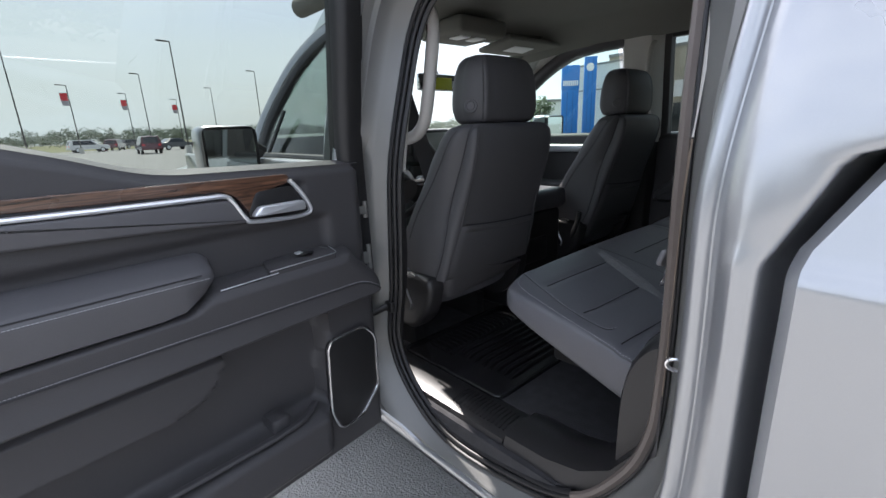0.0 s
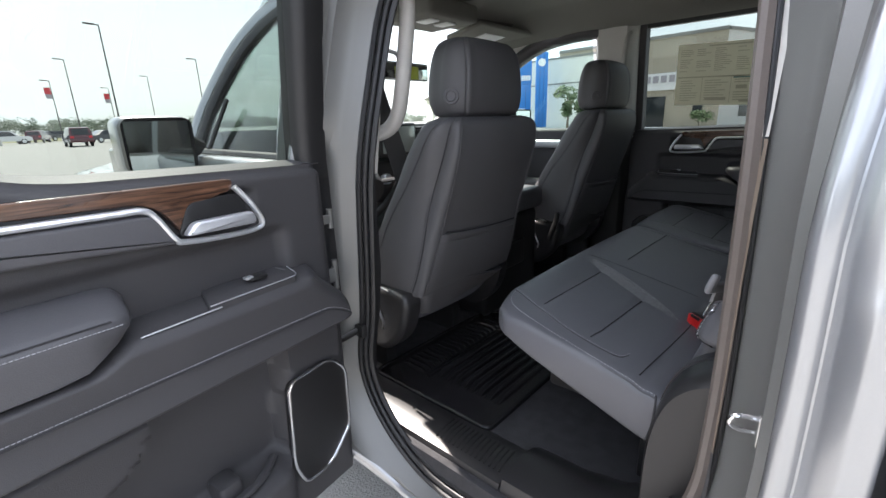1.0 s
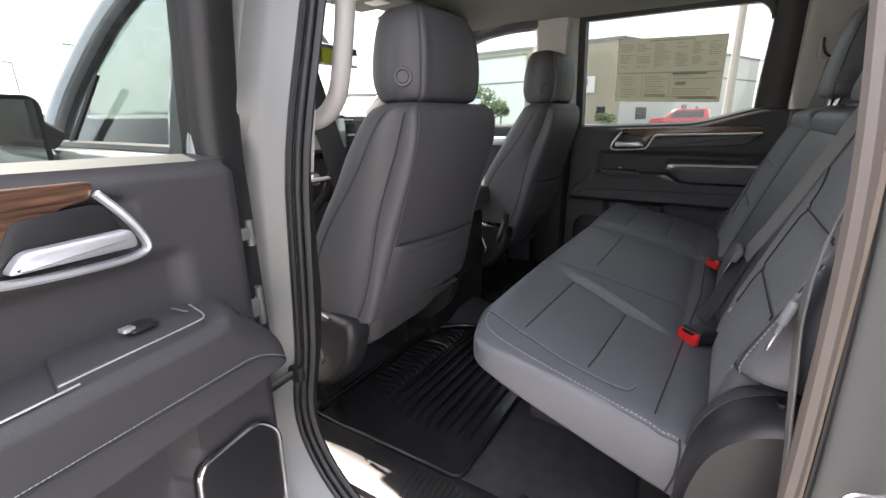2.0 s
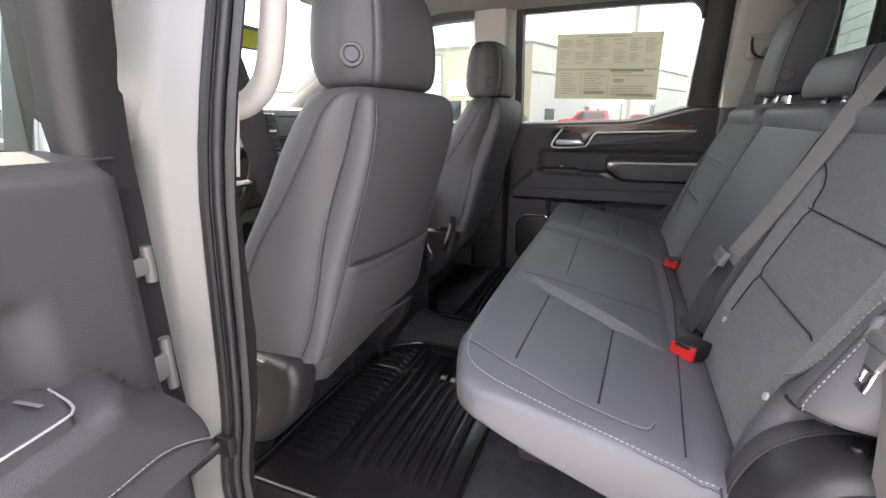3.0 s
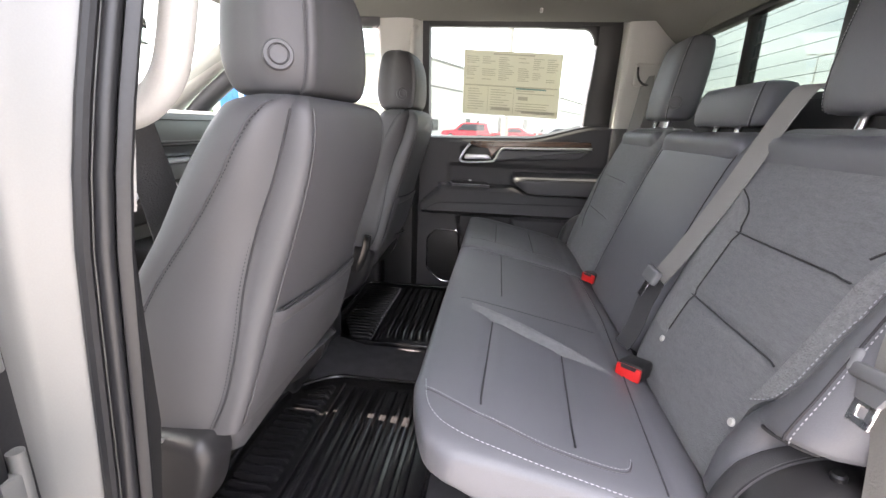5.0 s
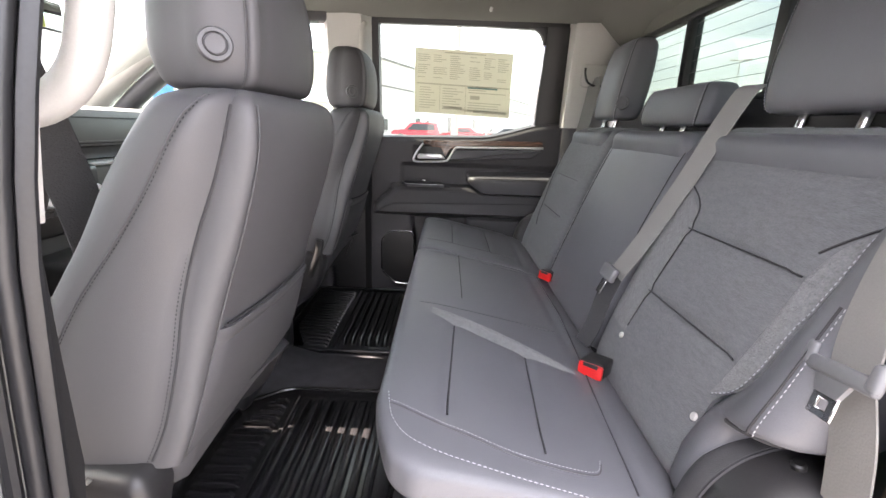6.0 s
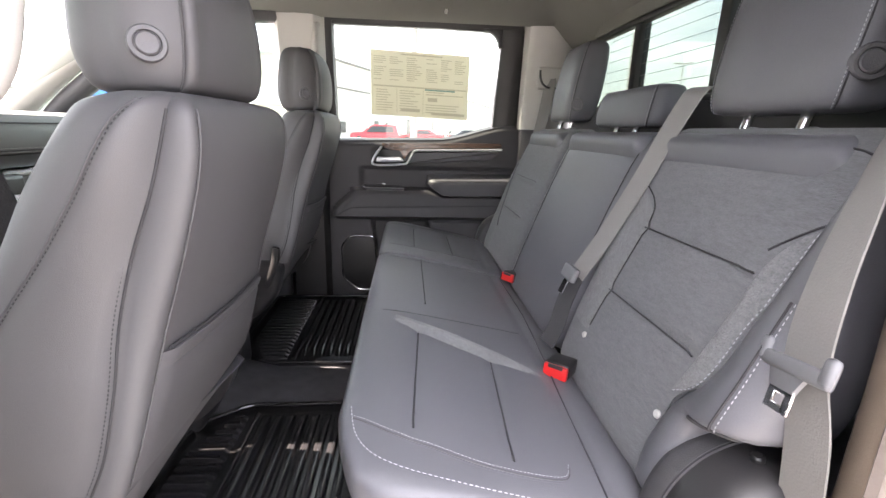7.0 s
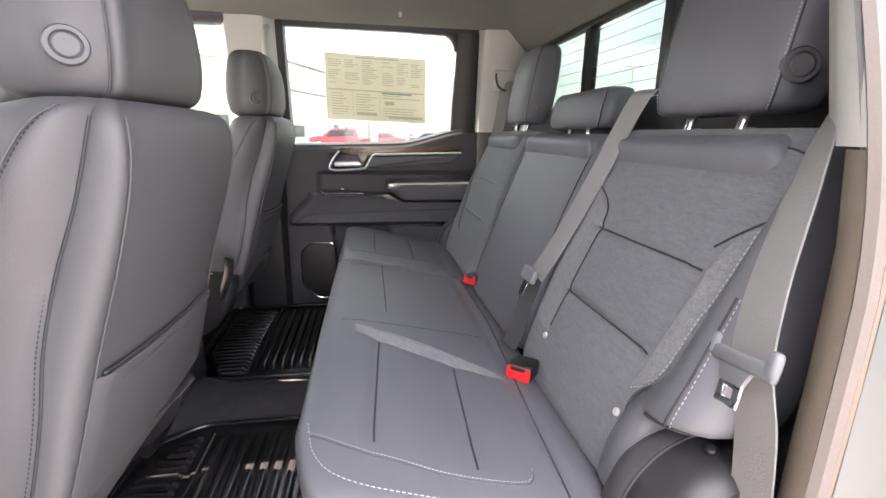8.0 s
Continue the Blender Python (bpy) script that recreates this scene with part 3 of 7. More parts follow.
for k in range(15):
    bm = bmesh.new()
    y = 0.305 + 0.012 * k
    tube(bm, [(-0.735, y, 0.7190), (-0.70, y + 0.004, 0.7215), (-0.665, y + 0.008, 0.7165)], 0.0022, 6)
    part("rib", bm, TRIM_DARK, sill)
bm = bmesh.new()
rings(bm, [[(x, y, z + dz) for x, z in ((-0.768, 0.675), (-0.752, 0.725), (-0.70, 0.738), (-0.64, 0.726), (-0.60, 0.70), (-0.585, 0.688))] for y, dz in ((0.285, 0.0), (0.18, 0.002), (0.10, 0.02), (0.04, 0.06), (0.0, 0.12))], cap=False, loop_closed=False)
part("sill_corner", bm, RECLINER, truck, "black plastic rear sill trim")

# left rear pillar trims (behind the opening)
bm = bmesh.new()
loop = [(-0.790, -0.050), (-0.782, -0.036), (-0.772, -0.036), (-0.740, -0.056), (-0.731, -0.064), (-0.722, -0.076), (-0.682, -0.115), (-0.655, -0.16), (-0.640, -0.33)]
rings(bm, [[(x + side_x(z) + 0.77, y, z) for x, y in loop] for z in (1.375, 1.5, 1.6, 1.7, 1.76, 1.82)], cap=False, loop_closed=False)
part("pillar_trim", bm, TRIM_LIGHT, truck, "pale grey upper pillar trim")
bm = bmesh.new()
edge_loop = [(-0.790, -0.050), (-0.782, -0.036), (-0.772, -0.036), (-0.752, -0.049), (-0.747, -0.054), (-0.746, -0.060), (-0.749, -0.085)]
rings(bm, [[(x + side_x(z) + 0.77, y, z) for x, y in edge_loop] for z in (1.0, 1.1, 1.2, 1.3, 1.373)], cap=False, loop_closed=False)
part("lower_pillar_trim", bm, TRIM_SUN_TAN, truck, "lower pillar trim with warm sunlight put into its tan")
# black sheet added in place of the shade in the gap behind the trim
bm = bmesh.new()
rings(bm, [[(x + side_x(z) + 0.77, y, z) for x, y in ((-0.752, -0.066), (-0.748, -0.10), (-0.730, -0.16), (-0.69, -0.24), (-0.640, -0.33))] for z in (0.70, 0.9, 1.1, 1.2, 1.3, 1.374)], cap=False, loop_closed=False)
part("pillar_gap_shade", bm, TRIM_DARK, truck, "black sheet standing in for shade behind the pillar trim")
bm = bmesh.new()
rings(bm, [[(x + side_x(z) + 0.77, y, z) for x, y in edge_loop] for z in (0.60, 0.78, 0.88, 0.998)], cap=False, loop_closed=False)
part("pillar_base", bm, TRIM, truck)

# left centre pillar: trim inside the opening, painted hinge face outside is the jamb
bm = bmesh.new()
rings(bm, [[(side_x(z) + a, b, z) for a, b in ((0.002, 0.60), (0.02, 0.60), (0.038, 0.625), (0.045, 0.70), (0.02, 0.76), (-0.08, 0.77))] for z in (1.30, 1.42, 1.55, 1.66, 1.75, 1.82)], cap=False, loop_closed=False)
bpillar = part("centre_pillar_trim", bm, TRIM_LIGHT, truck, "pale grey centre pillar trim")
bm = bmesh.new()
rings(bm, [[(side_x(z) + a, b + 0.05 * smooth01(1.1 - z, 0, 0.3), z) for a, b in ((0.002, 0.605), (0.018, 0.605), (0.03, 0.63), (0.04, 0.71), (0.02, 0.77), (-0.08, 0.78))] for z in (0.69, 0.8, 0.9, 1.0, 1.1, 1.2, 1.298)], cap=False, loop_closed=False)
part("lower_centre_pillar_trim", bm, TRIM_DARK, truck)
# grab handle on the left centre pillar
bm = bmesh.new()
gl = catmull([(-0.715, 0.690, 1.372), (-0.690, 0.676, 1.374), (-0.668, 0.650, 1.384), (-0.662, 0.622, 1.415), (-0.660, 0.606, 1.47), (-0.652, 0.598, 1.55), (-0.645, 0.594, 1.62), (-0.650, 0.600, 1.67), (-0.670, 0.620, 1.70)], 6)
tube(bm, gl, 0.0, 14, flat=(0.018, 0.016))
part("grab_handle", bm, TRIM_LIGHT, bpillar, "pale grey grab handle")
bm = bmesh.new()
box(bm, (-0.735, 0.645, 1.33), (-0.705, 0.69, 1.38), 0.01, 3)
part("handle_mount", bm, TRIM_LIGHT, bpillar)

# right side: lower wall, pillars
bm = bmesh.new()
box(bm, (0.86, -0.33, 0.45), (0.93, 2.0, 1.34), 0.02)
part("right_body_side", bm, PAINT, truck)
def right_pillar(y0, y1, name, mat, z0, z1, depth=0.05, lean=0.0):
    bm = bmesh.new()
    loops = []
    for i in range(9):
        z = z0 + (z1 - z0) * i / 8
        x = 0.735 - 0.07 * smooth01(z, 1.3, 1.82)
        s = lean * (z - z0)
        loops.append([(x + 0.08, y0 + s, z), (x, y0 + 0.006 + s, z), (x - depth * 0.8, y0 + 0.025 + s, z), (x - depth, (y0 + y1) / 2 + s, z), (x - depth * 0.8, y1 - 0.025 + s, z), (x, y1 - 0.006 + s, z), (x + 0.08, y1 + s, z)])
    rings(bm, loops, cap=False, loop_closed=False)
    return part(name, bm, mat, truck)
rb = right_pillar(0.615, 0.785, "right_centre_pillar", TRIM_LIGHT, 1.30, 1.84, 0.03)
right_pillar(0.62, 0.79, "right_centre_pillar_base", TRIM_DARK, 0.69, 1.298, 0.025)
bm = bmesh.new()
box(bm, (0.676, 0.675, 1.70), (0.688, 0.725, 1.735), 0.004)
part("belt_anchor_cover", bm, TRIM_LIGHT, rb)
bm = bmesh.new()
gl = catmull([(0.665, 0.63, 1.72), (0.635, 0.632, 1.69), (0.622, 0.633, 1.60), (0.622, 0.633, 1.50), (0.635, 0.632, 1.42), (0.665, 0.63, 1.39)], 6)
tube(bm, gl, 0.0, 10, flat=(0.012, 0.010))
part("grab_handle", bm, TRIM_LIGHT, rb, "pale grey grab handle")
rc = right_pillar(-0.32, -0.115, "right_rear_pillar", TRIM_LIGHT, 1.39, 1.84, 0.02)
right_pillar(-0.32, -0.12, "right_rear_pillar_base", TRIM, 0.69, 1.388, 0.02)
bm = bmesh.new()
box(bm, (0.664, -0.262, 1.535), (0.684, -0.158, 1.615), 0.012, 3)
gp = part("guide_panel", bm, TRIM_LIGHT, rc)
bm = bmesh.new()
tube(bm, catmull([(0.662, -0.166, 1.60), (0.660, -0.168, 1.575), (0.659, -0.178, 1.553), (0.659, -0.20, 1.541), (0.660, -0.245, 1.538)], 5), 0.0, 8, flat=(0.005, 0.004))
part("belt_guide", bm, TRIM_DARK, rc, "black seat belt guide slot")
# roof rail above the right windows, hook
bm = bmesh.new()
tube(bm, [(0.672, y, 1.775) for y in (-0.33, 0.2, 0.8, 1.2)], 0.03, 12)
part("right_roof_rail", bm, HEADLINER, truck)
bm = bmesh.new()
tube(bm, [(-0.672, y, 1.79) for y in (-0.33, 0.2, 0.8, 1.2)], 0.03, 12)
part("left_roof_rail", bm, HEADLINER, truck)
bm = bmesh.new()
box(bm, (0.615, 0.175, 1.785), (0.635, 0.205, 1.80), 0.004)
tube(bm, catmull([(0.625, 0.19, 1.79), (0.612, 0.19, 1.77), (0.60, 0.19, 1.762), (0.592, 0.19, 1.772)], 4), 0.006, 8)
part("coat_hook", bm, TRIM_LIGHT, truck, "pale grey coat hook")

# back wall and rear window with its slider posts
BACK_Y = -0.31
back = part("back_wall", (lambda b: (box(b, (-0.72, BACK_Y - 0.05, 0.69), (0.70, BACK_Y, 1.455), 0.006), b)[1])(bmesh.new()), TRIM, truck, "charcoal back wall trim")
bm = bmesh.new()
box(bm, (-0.72, BACK_Y - 0.05, 1.69), (0.70, BACK_Y, 1.80), 0.006)
part("back_window_header", bm, HEADLINER, truck)
for x0, x1 in ((-0.72, -0.52), (0.57, 0.70)):
    bm = bmesh.new()
    box(bm, (x0, BACK_Y - 0.05, 1.455), (x1, BACK_Y - 0.002, 1.69), 0.006)
    part("back_corner_trim", bm, TRIM, truck)
rw = thing("rear_window", (-0.03, BACK_Y - 0.03, 1.455), "sliding rear window with fine defroster lines", "window", kind="structure")
for x0, x1 in ((-0.52, -0.108), (-0.082, 0.257), (0.283, 0.57)):
    bm = bmesh.new()
    box(bm, (x0, BACK_Y - 0.032, 1.455), (x1, BACK_Y - 0.028, 1.69))
    g = part("pane", bm, GLASS, rw)
    for k in range(7):
        bm = bmesh.new()
        z = 1.478 + 0.031 * k
        tube(bm, [(x0 + 0.005, BACK_Y - 0.026, z), (x1 - 0.005, BACK_Y - 0.026, z + 0.002)], 0.0006, 4)
        part("defroster_line", bm, TRIM, g)
for x in (-0.095, 0.270):
    bm = bmesh.new()
    box(bm, (x - 0.016, BACK_Y - 0.045, 1.45), (x + 0.016, BACK_Y - 0.012, 1.695), 0.004)
    part("post", bm, TRIM_DARK, rw)
bm = bmesh.new()
box(bm, (-0.52, BACK_Y - 0.03, 1.676), (0.57, BACK_Y - 0.004, 1.692), 0.003)
box(bm, (-0.52, BACK_Y - 0.03, 1.452), (0.57, BACK_Y - 0.004, 1.468), 0.003)
part("window_frame", bm, TRIM_DARK, rw)

# front of the cabin: right front door, windscreen pillars, dashboard
bm = bmesh.new()
box(bm, (0.72, 0.79, 0.69), (0.80, 1.75, 1.345), 0.02, 3)
fd = part("front_door_panel", bm, TRIM, truck)
bm = bmesh.new()
box(bm, (0.70, 0.83, 1.25), (0.725, 1.45, 1.29), 0.01, 3)
part("trim_strip", bm, SATIN, fd)
bm = bmesh.new()
box(bm, (0.64, 0.80, 1.0), (0.74, 1.35, 1.10), 0.03, 3)
part("armrest", bm, TRIM_SOFT, fd)
for sx, xb, xt in ((1, 0.74, 0.60),):
    bm = bmesh.new()
    tube(bm, catmull([(xb, 1.82, 1.33), (0.70, 1.62, 1.46), (0.67, 1.42, 1.60), (0.63, 1.22, 1.71), (xt, 1.04, 1.79)], 6), 0.0, 10, flat=(0.070, 0.03))
    part("windscreen_pillar", bm, TRIM_LIGHT if sx > 0 else PAINT, truck)
bm = bmesh.new()
prof = [(1.28, 0.75), (1.26, 1.05), (1.275, 1.185), (1.265, 1.20), (1.262, 1.236), (1.275, 1.248), (1.30, 1.262), (1.30, 1.285), (1.27, 1.296), (1.262, 1.306), (1.262, 1.37), (1.275, 1.388), (1.34, 1.398), (1.95, 1.335), (1.95, 0.75)]
rings(bm, [[(x, y + 0.05 * abs(x) ** 2, z) for y, z in prof] for x in (-0.76, -0.4, -0.1, 0.2, 0.5, 0.72)], cap=True)
dash = part("dashboard", bm, DASH, truck, "grey-green dashboard with satin trim strip")
def dash_layer(name, profile, x0, mat, lab=""):
    """A strip of the dashboard that follows its curve from x0 to the far door."""
    bm = bmesh.new()
    rings(bm, [[(x, y + 0.05 * abs(x) ** 2, z) for y, z in profile] for x in (x0, 0.2, 0.35, 0.5, 0.72)])
    return part(name, bm, mat, dash, lab)


dash_layer("dark_band", [(1.31, 1.259), (1.277, 1.261), (1.273, 1.266), (1.272, 1.290), (1.278, 1.297), (1.31, 1.299)], 0.062, TRIM_DARK, "black recessed band")
dash_layer("glovebox_door", [(1.31, 0.80), (1.250, 0.82), (1.246, 1.02), (1.252, 1.186), (1.262, 1.194), (1.31, 1.194)], 0.12, TRIM_DARK, "black glovebox door")
dash_layer("trim_strip", [(1.285, 1.243), (1.262, 1.243), (1.256, 1.247), (1.256, 1.252), (1.262, 1.256), (1.285, 1.257)], 0.062, SATIN, "satin chrome strip")
for z, y in ((1.368, 1.2605), (1.302, 1.2610)):
    seam("pad_seam", [(0.066 + 0.65 * k / 20, y + 0.05 * (0.066 + 0.65 * k / 20) ** 2, z) for k in range(21)], dash, 0.0018, SEAM)
stitching([(0.066 + 0.65 * k / 20, 1.2600 + 0.05 * (0.066 + 0.65 * k / 20) ** 2, 1.308) for k in range(21)], dash, THREAD, "pale stitching", 0.0007, 0.005, 0.003)
bm = bmesh.new()
box(bm, (-0.20, 1.235, 1.265), (0.004, 1.262, 1.395), 0.012, 3)
part("screen", bm, TRIM_DARK, dash, "black-framed touchscreen")
bm = bmesh.new()
box(bm, (-0.185, 1.231, 1.28), (-0.012, 1.236, 1.382), 0.002)
part("display", bm, SCREEN, dash, "glossy screen face")
bm = bmesh.new()
box(bm, (0.008, 1.245, 1.262), (0.060, 1.268, 1.378), 0.010, 3)
part("air_vent", bm, TRIM_DARK, dash)
bm = bmesh.new()
tube(bm, catmull([(0.044, 1.243, 1.376), (0.057, 1.243, 1.345), (0.060, 1.243, 1.30), (0.055, 1.243, 1.266)], 5), 0.0024, 8)
part("vent_surround", bm, TRIM_SOFT, dash)
for k in range(5):
    bm = bmesh.new()
    box(bm, (0.012, 1.240, 1.279 + 0.02 * k), (0.050, 1.262, 1.286 + 0.02 * k), 0.002)
    part("vent_slat", bm, SATIN if k == 2 else TRIM, dash)
bm = bmesh.new()
box(bm, (-0.22, 1.238, 1.09), (0.12, 1.272, 1.25), 0.012, 3)
stack = part("control_panel", bm, TRIM_DARK, dash, "black control stack with knobs")
for x, z in ((-0.185, 1.183), (-0.066, 1.183), (0.075, 1.183)):
    bm = bmesh.new()
    lathe(bm, [(0.021, 0), (0.021, 0.022), (0.017, 0.027), (0.015, 0.024), (0.0, 0.024)], (x, 1.238, z), (0, -1, 0.1), 20)
    part("knob", bm, SATIN, dash, "satin round knob")
for k in range(7):
    bm = bmesh.new()
    box(bm, (-0.13 + 0.030 * k, 1.232, 1.140), (-0.106 + 0.030 * k, 1.24, 1.152), 0.002)
    part("button", bm, TRIM, dash)
# steering wheel
wheel = thing("steering_wheel", (-0.41, 1.12, 1.10), "black steering wheel with spoked hub", "steering wheel")
wm = Matrix.Translation((-0.41, 1.10, 1.20)) @ Euler((radians(-62), 0, 0)).to_matrix().to_4x4()
bm = bmesh.new()
tube(bm, [wm @ Vector((0.185 * math.cos(a), 0.185 * math.sin(a), 0)) for a in [2 * math.pi * k / 40 for k in range(40)]], 0.015, 10, True)
part("rim", bm, TRIM_DARK, wheel)
bm = bmesh.new()
lathe(bm, [(0.055, -0.06), (0.07, -0.01), (0.06, 0.015), (0.0, 0.022)], wm @ Vector((0, 0, 0)), wm.to_3x3() @ Vector((0, 0, 1)), 20)
part("hub", bm, TRIM_DARK, wheel)
for a in (0, 180, 270):
    bm = bmesh.new()
    tube(bm, [wm @ Vector((0.05 * math.cos(radians(a)), 0.05 * math.sin(radians(a)), 0)), wm @ Vector((0.18 * math.cos(radians(a)), 0.18 * math.sin(radians(a)), 0))], 0.0, 8, flat=(0.02, 0.008))
    part("spoke", bm, TRIM_DARK, wheel)
bm = bmesh.new()
tube(bm, [wm @ Vector((0, 0, -0.03)), (-0.41, 1.30, 1.10)], 0.04, 12)
part("column", bm, TRIM_DARK, wheel)
# centre console between the front seats
console = thing("centre_console", (-0.05, 0.9, FLOOR_Z), "charcoal centre console with padded lid between the front seats", "console")
bm = bmesh.new()
box(bm, (-0.15, 0.77, FLOOR_Z), (0.198, 1.25, 1.06), 0.02, 3)
part("body", bm, TRIM_DARK, console)
bm = bmesh.new()
box(bm, (-0.14, 0.745, 1.065), (0.205, 1.05, 1.145), 0.022, 4)
part("lid", bm, TRIM_SOFT, console)
bm = bmesh.new()
box(bm, (-0.09, 0.758, 0.86), (0.09, 0.772, 0.96), 0.01, 3)
part("rear_vent_panel", bm, TRIM_DARK, console)
# windscreen, sun visor, mirror, overhead console
ws = thing("windscreen", (-0.03, 1.3, 1.34), "clear curved windscreen", "window", kind="structure")
bm = bmesh.new()
rings(bm, [[(-0.66 + 1.28 * j / 12, 1.92 - 0.08 * abs(j / 6 - 1) ** 2 - 0.82 * i / 4, 1.33 + 0.46 * i / 4) for j in range(13)] for i in range(5)], cap=False, loop_closed=False)
g = part("pane", bm, GLASS_CLEAR, ws)
g.visible_shadow = False
bm = bmesh.new()
VISOR = Matrix.Translation((0.0, 1.02, 1.768)) @ Matrix.Rotation(radians(-9), 4, "X")
box(bm, (0.17, 0.0, -0.02), (0.56, 0.19, 0.0), 0.008, 3, VISOR)
visor = part("sun_visor", bm, HEADLINER, truck, "pale grey sun visor with a white label")
bm = bmesh.new()
box(bm, (0.27, 0.06, -0.0235), (0.41, 0.13, -0.0205), 0.001, 2, VISOR)
part("label_patch", bm, WHITE, visor)
bm = bmesh.new()
box(bm, (-0.16, 0.98, 1.738), (0.10, 1.22, 1.80), 0.015, 3)
oc = part("overhead_console", bm, HEADLINER, truck, "pale grey overhead console with lamps")
for x in (-0.11, -0.02):
    bm = bmesh.new()
    box(bm, (x, 1.03, 1.733), (x + 0.05, 1.10, 1.739), 0.003)
    part("map_lamp", bm, WHITE, oc)
bm = bmesh.new()
box(bm, (-0.16, 1.235, 1.555), (0.09, 1.258, 1.625), 0.01, 3)
mirror = thing("rear_view_mirror", (-0.035, 1.245, 1.555), "rear-view mirror with a yellow-green paper tag", "mirror")
part("glass", bm, MIRROR, mirror)
bm = bmesh.new()
tube(bm, [(-0.035, 1.25, 1.61), (-0.035, 1.29, 1.66), (-0.035, 1.33, 1.675)], 0.009, 8)
part("stem", bm, TRIM_DARK, mirror)
bm = bmesh.new()
box(bm, (-0.095, 1.226, 1.56), (0.02, 1.230, 1.607), 0.001)
part("paper_tag", bm, YELLOW, mirror, "yellow-green paper tag")

bm = bmesh.new()
box(bm, (-0.90, 1.615, 0.45), (-0.80, 2.02, 1.335), 0.01)
part("cowl_side", bm, PAINT, truck)
bm = bmesh.new()
box(bm, (-0.80, 1.955, 0.44), (0.80, 2.00, 1.33), 0.01)
part("firewall", bm, TRIM_DARK, truck)
# frame over the far front window
bm = bmesh.new()
tube(bm, catmull([(0.735, 1.62, 1.36), (0.715, 1.50, 1.46), (0.690, 1.30, 1.595), (0.682, 1.17, 1.675), (0.678, 1.04, 1.727), (0.676, 0.90, 1.746), (0.676, 0.76, 1.748)], 6), 0.0, 12, flat=(0.040, 0.032))
part("front_window_arch", bm, TRIM, truck, "charcoal trim arch over the front window")

# left front door, seen past the open rear door, with its mirror
lfd = thing("front_door", (-0.88, 1.1, 0.5), "closed silver front door with tinted window", "car door")
bm = bmesh.new()
box(bm, (-0.925, 0.708, 0.68), (-0.86, 1.62, 1.335), 0.02, 3)
part("door_skin", bm, PAINT, lfd)
FRAME = [(-0.84, 1.27, 1.337), (-0.785, 1.277, 1.443), (-0.72, 1.20, 1.581), (-0.675, 1.115, 1.658), (-0.645, 1.02, 1.70), (-0.632, 0.92, 1.726), (-0.625, 0.76, 1.745)]
bm = bmesh.new()
tube(bm, catmull(FRAME, 5), 0.0, 8, flat=(0.020, 0.014))
tube(bm, [(-0.88, 0.72, 1.337), (-0.85, 1.27, 1.337)], 0.0, 8, flat=(0.014, 0.010))
part("window_frame", bm, TRIM_DARK, lfd)
bm = bmesh.new()
tube(bm, catmull([(p[0] - 0.004, p[1] + 0.035, p[2] + 0.014) for p in FRAME], 5), 0.0, 8, flat=(0.022, 0.014))
part("roof_pillar_skin", bm, PAINT, lfd)
bm = bmesh.new()
tube(bm, [(-0.862, 1.15, 1.337), (-0.80, 1.13, 1.47)], 0.0, 6, flat=(0.010, 0.006))
part("quarter_post", bm, TRIM_DARK, lfd)
bm = bmesh.new()
vs = [bm.verts.new(p) for p in [(-0.855, 0.72, 1.335)] + [(p[0], p[1] - 0.01, p[2]) for p in FRAME] + [(-0.628, 0.72, 1.745)]]
bm.faces.new(vs)
g = part("pane", bm, GLASS_FRONT, lfd, smooth=False)
g.visible_shadow = False
rfw = thing("front_window", (0.72, 1.2, 1.345), "clear side window of the far front door", "window", kind="structure")
bm = bmesh.new()
vs = [bm.verts.new(p) for p in [(0.775, 0.79, 1.335), (0.765, 1.74, 1.335), (0.715, 1.60, 1.46), (0.685, 1.41, 1.59), (0.65, 1.2, 1.70), (0.63, 1.0, 1.77), (0.64, 0.79, 1.77)]]
bm.faces.new(vs)
part("pane", bm, GLASS_FRONT, rfw, smooth=False)
sm = thing("side_mirror", (-0.99, 1.07, 1.30), "silver-backed side mirror on the front door", "mirror")
bm = bmesh.new()
box(bm, (-1.075, 1.055, 1.300), (-0.925, 1.145, 1.430), 0.022, 4)
part("housing", bm, PAINT, sm)
bm = bmesh.new()
box(bm, (-1.071, 1.049, 1.305), (-0.929, 1.060, 1.425), 0.02, 4)
part("bezel", bm, TRIM_DARK, sm)
bm = bmesh.new()
box(bm, (-1.064, 1.045, 1.312), (-0.936, 1.050, 1.418), 0.0)
part("glass", bm, MIRROR, sm, "dark mirror glass")
bm = bmesh.new()
tube(bm, [(-0.93, 1.09, 1.37), (-0.90, 1.09, 1.35)], 0.02, 8)
part("arm", bm, TRIM_DARK, sm)

fm = thing("side_mirror", (0.98, 1.36, 1.30), "dark-framed side mirror beyond the passenger window", "mirror")
bm = bmesh.new()
box(bm, (0.885, 1.335, 1.325), (1.055, 1.44, 1.450), 0.022, 4)
part("housing", bm, PAINT, fm)
bm = bmesh.new()
box(bm, (0.889, 1.329, 1.329), (1.051, 1.340, 1.446), 0.020, 4)
part("bezel", bm, TRIM_DARK, fm)
bm = bmesh.new()
box(bm, (0.897, 1.325, 1.337), (1.043, 1.331, 1.438), 0.0)
part("glass", bm, MIRROR, fm, "mirror glass")
bm = bmesh.new()
tube(bm, [(0.90, 1.39, 1.36), (0.84, 1.39, 1.335)], 0.022, 8)
part("arm", bm, TRIM_DARK, fm)


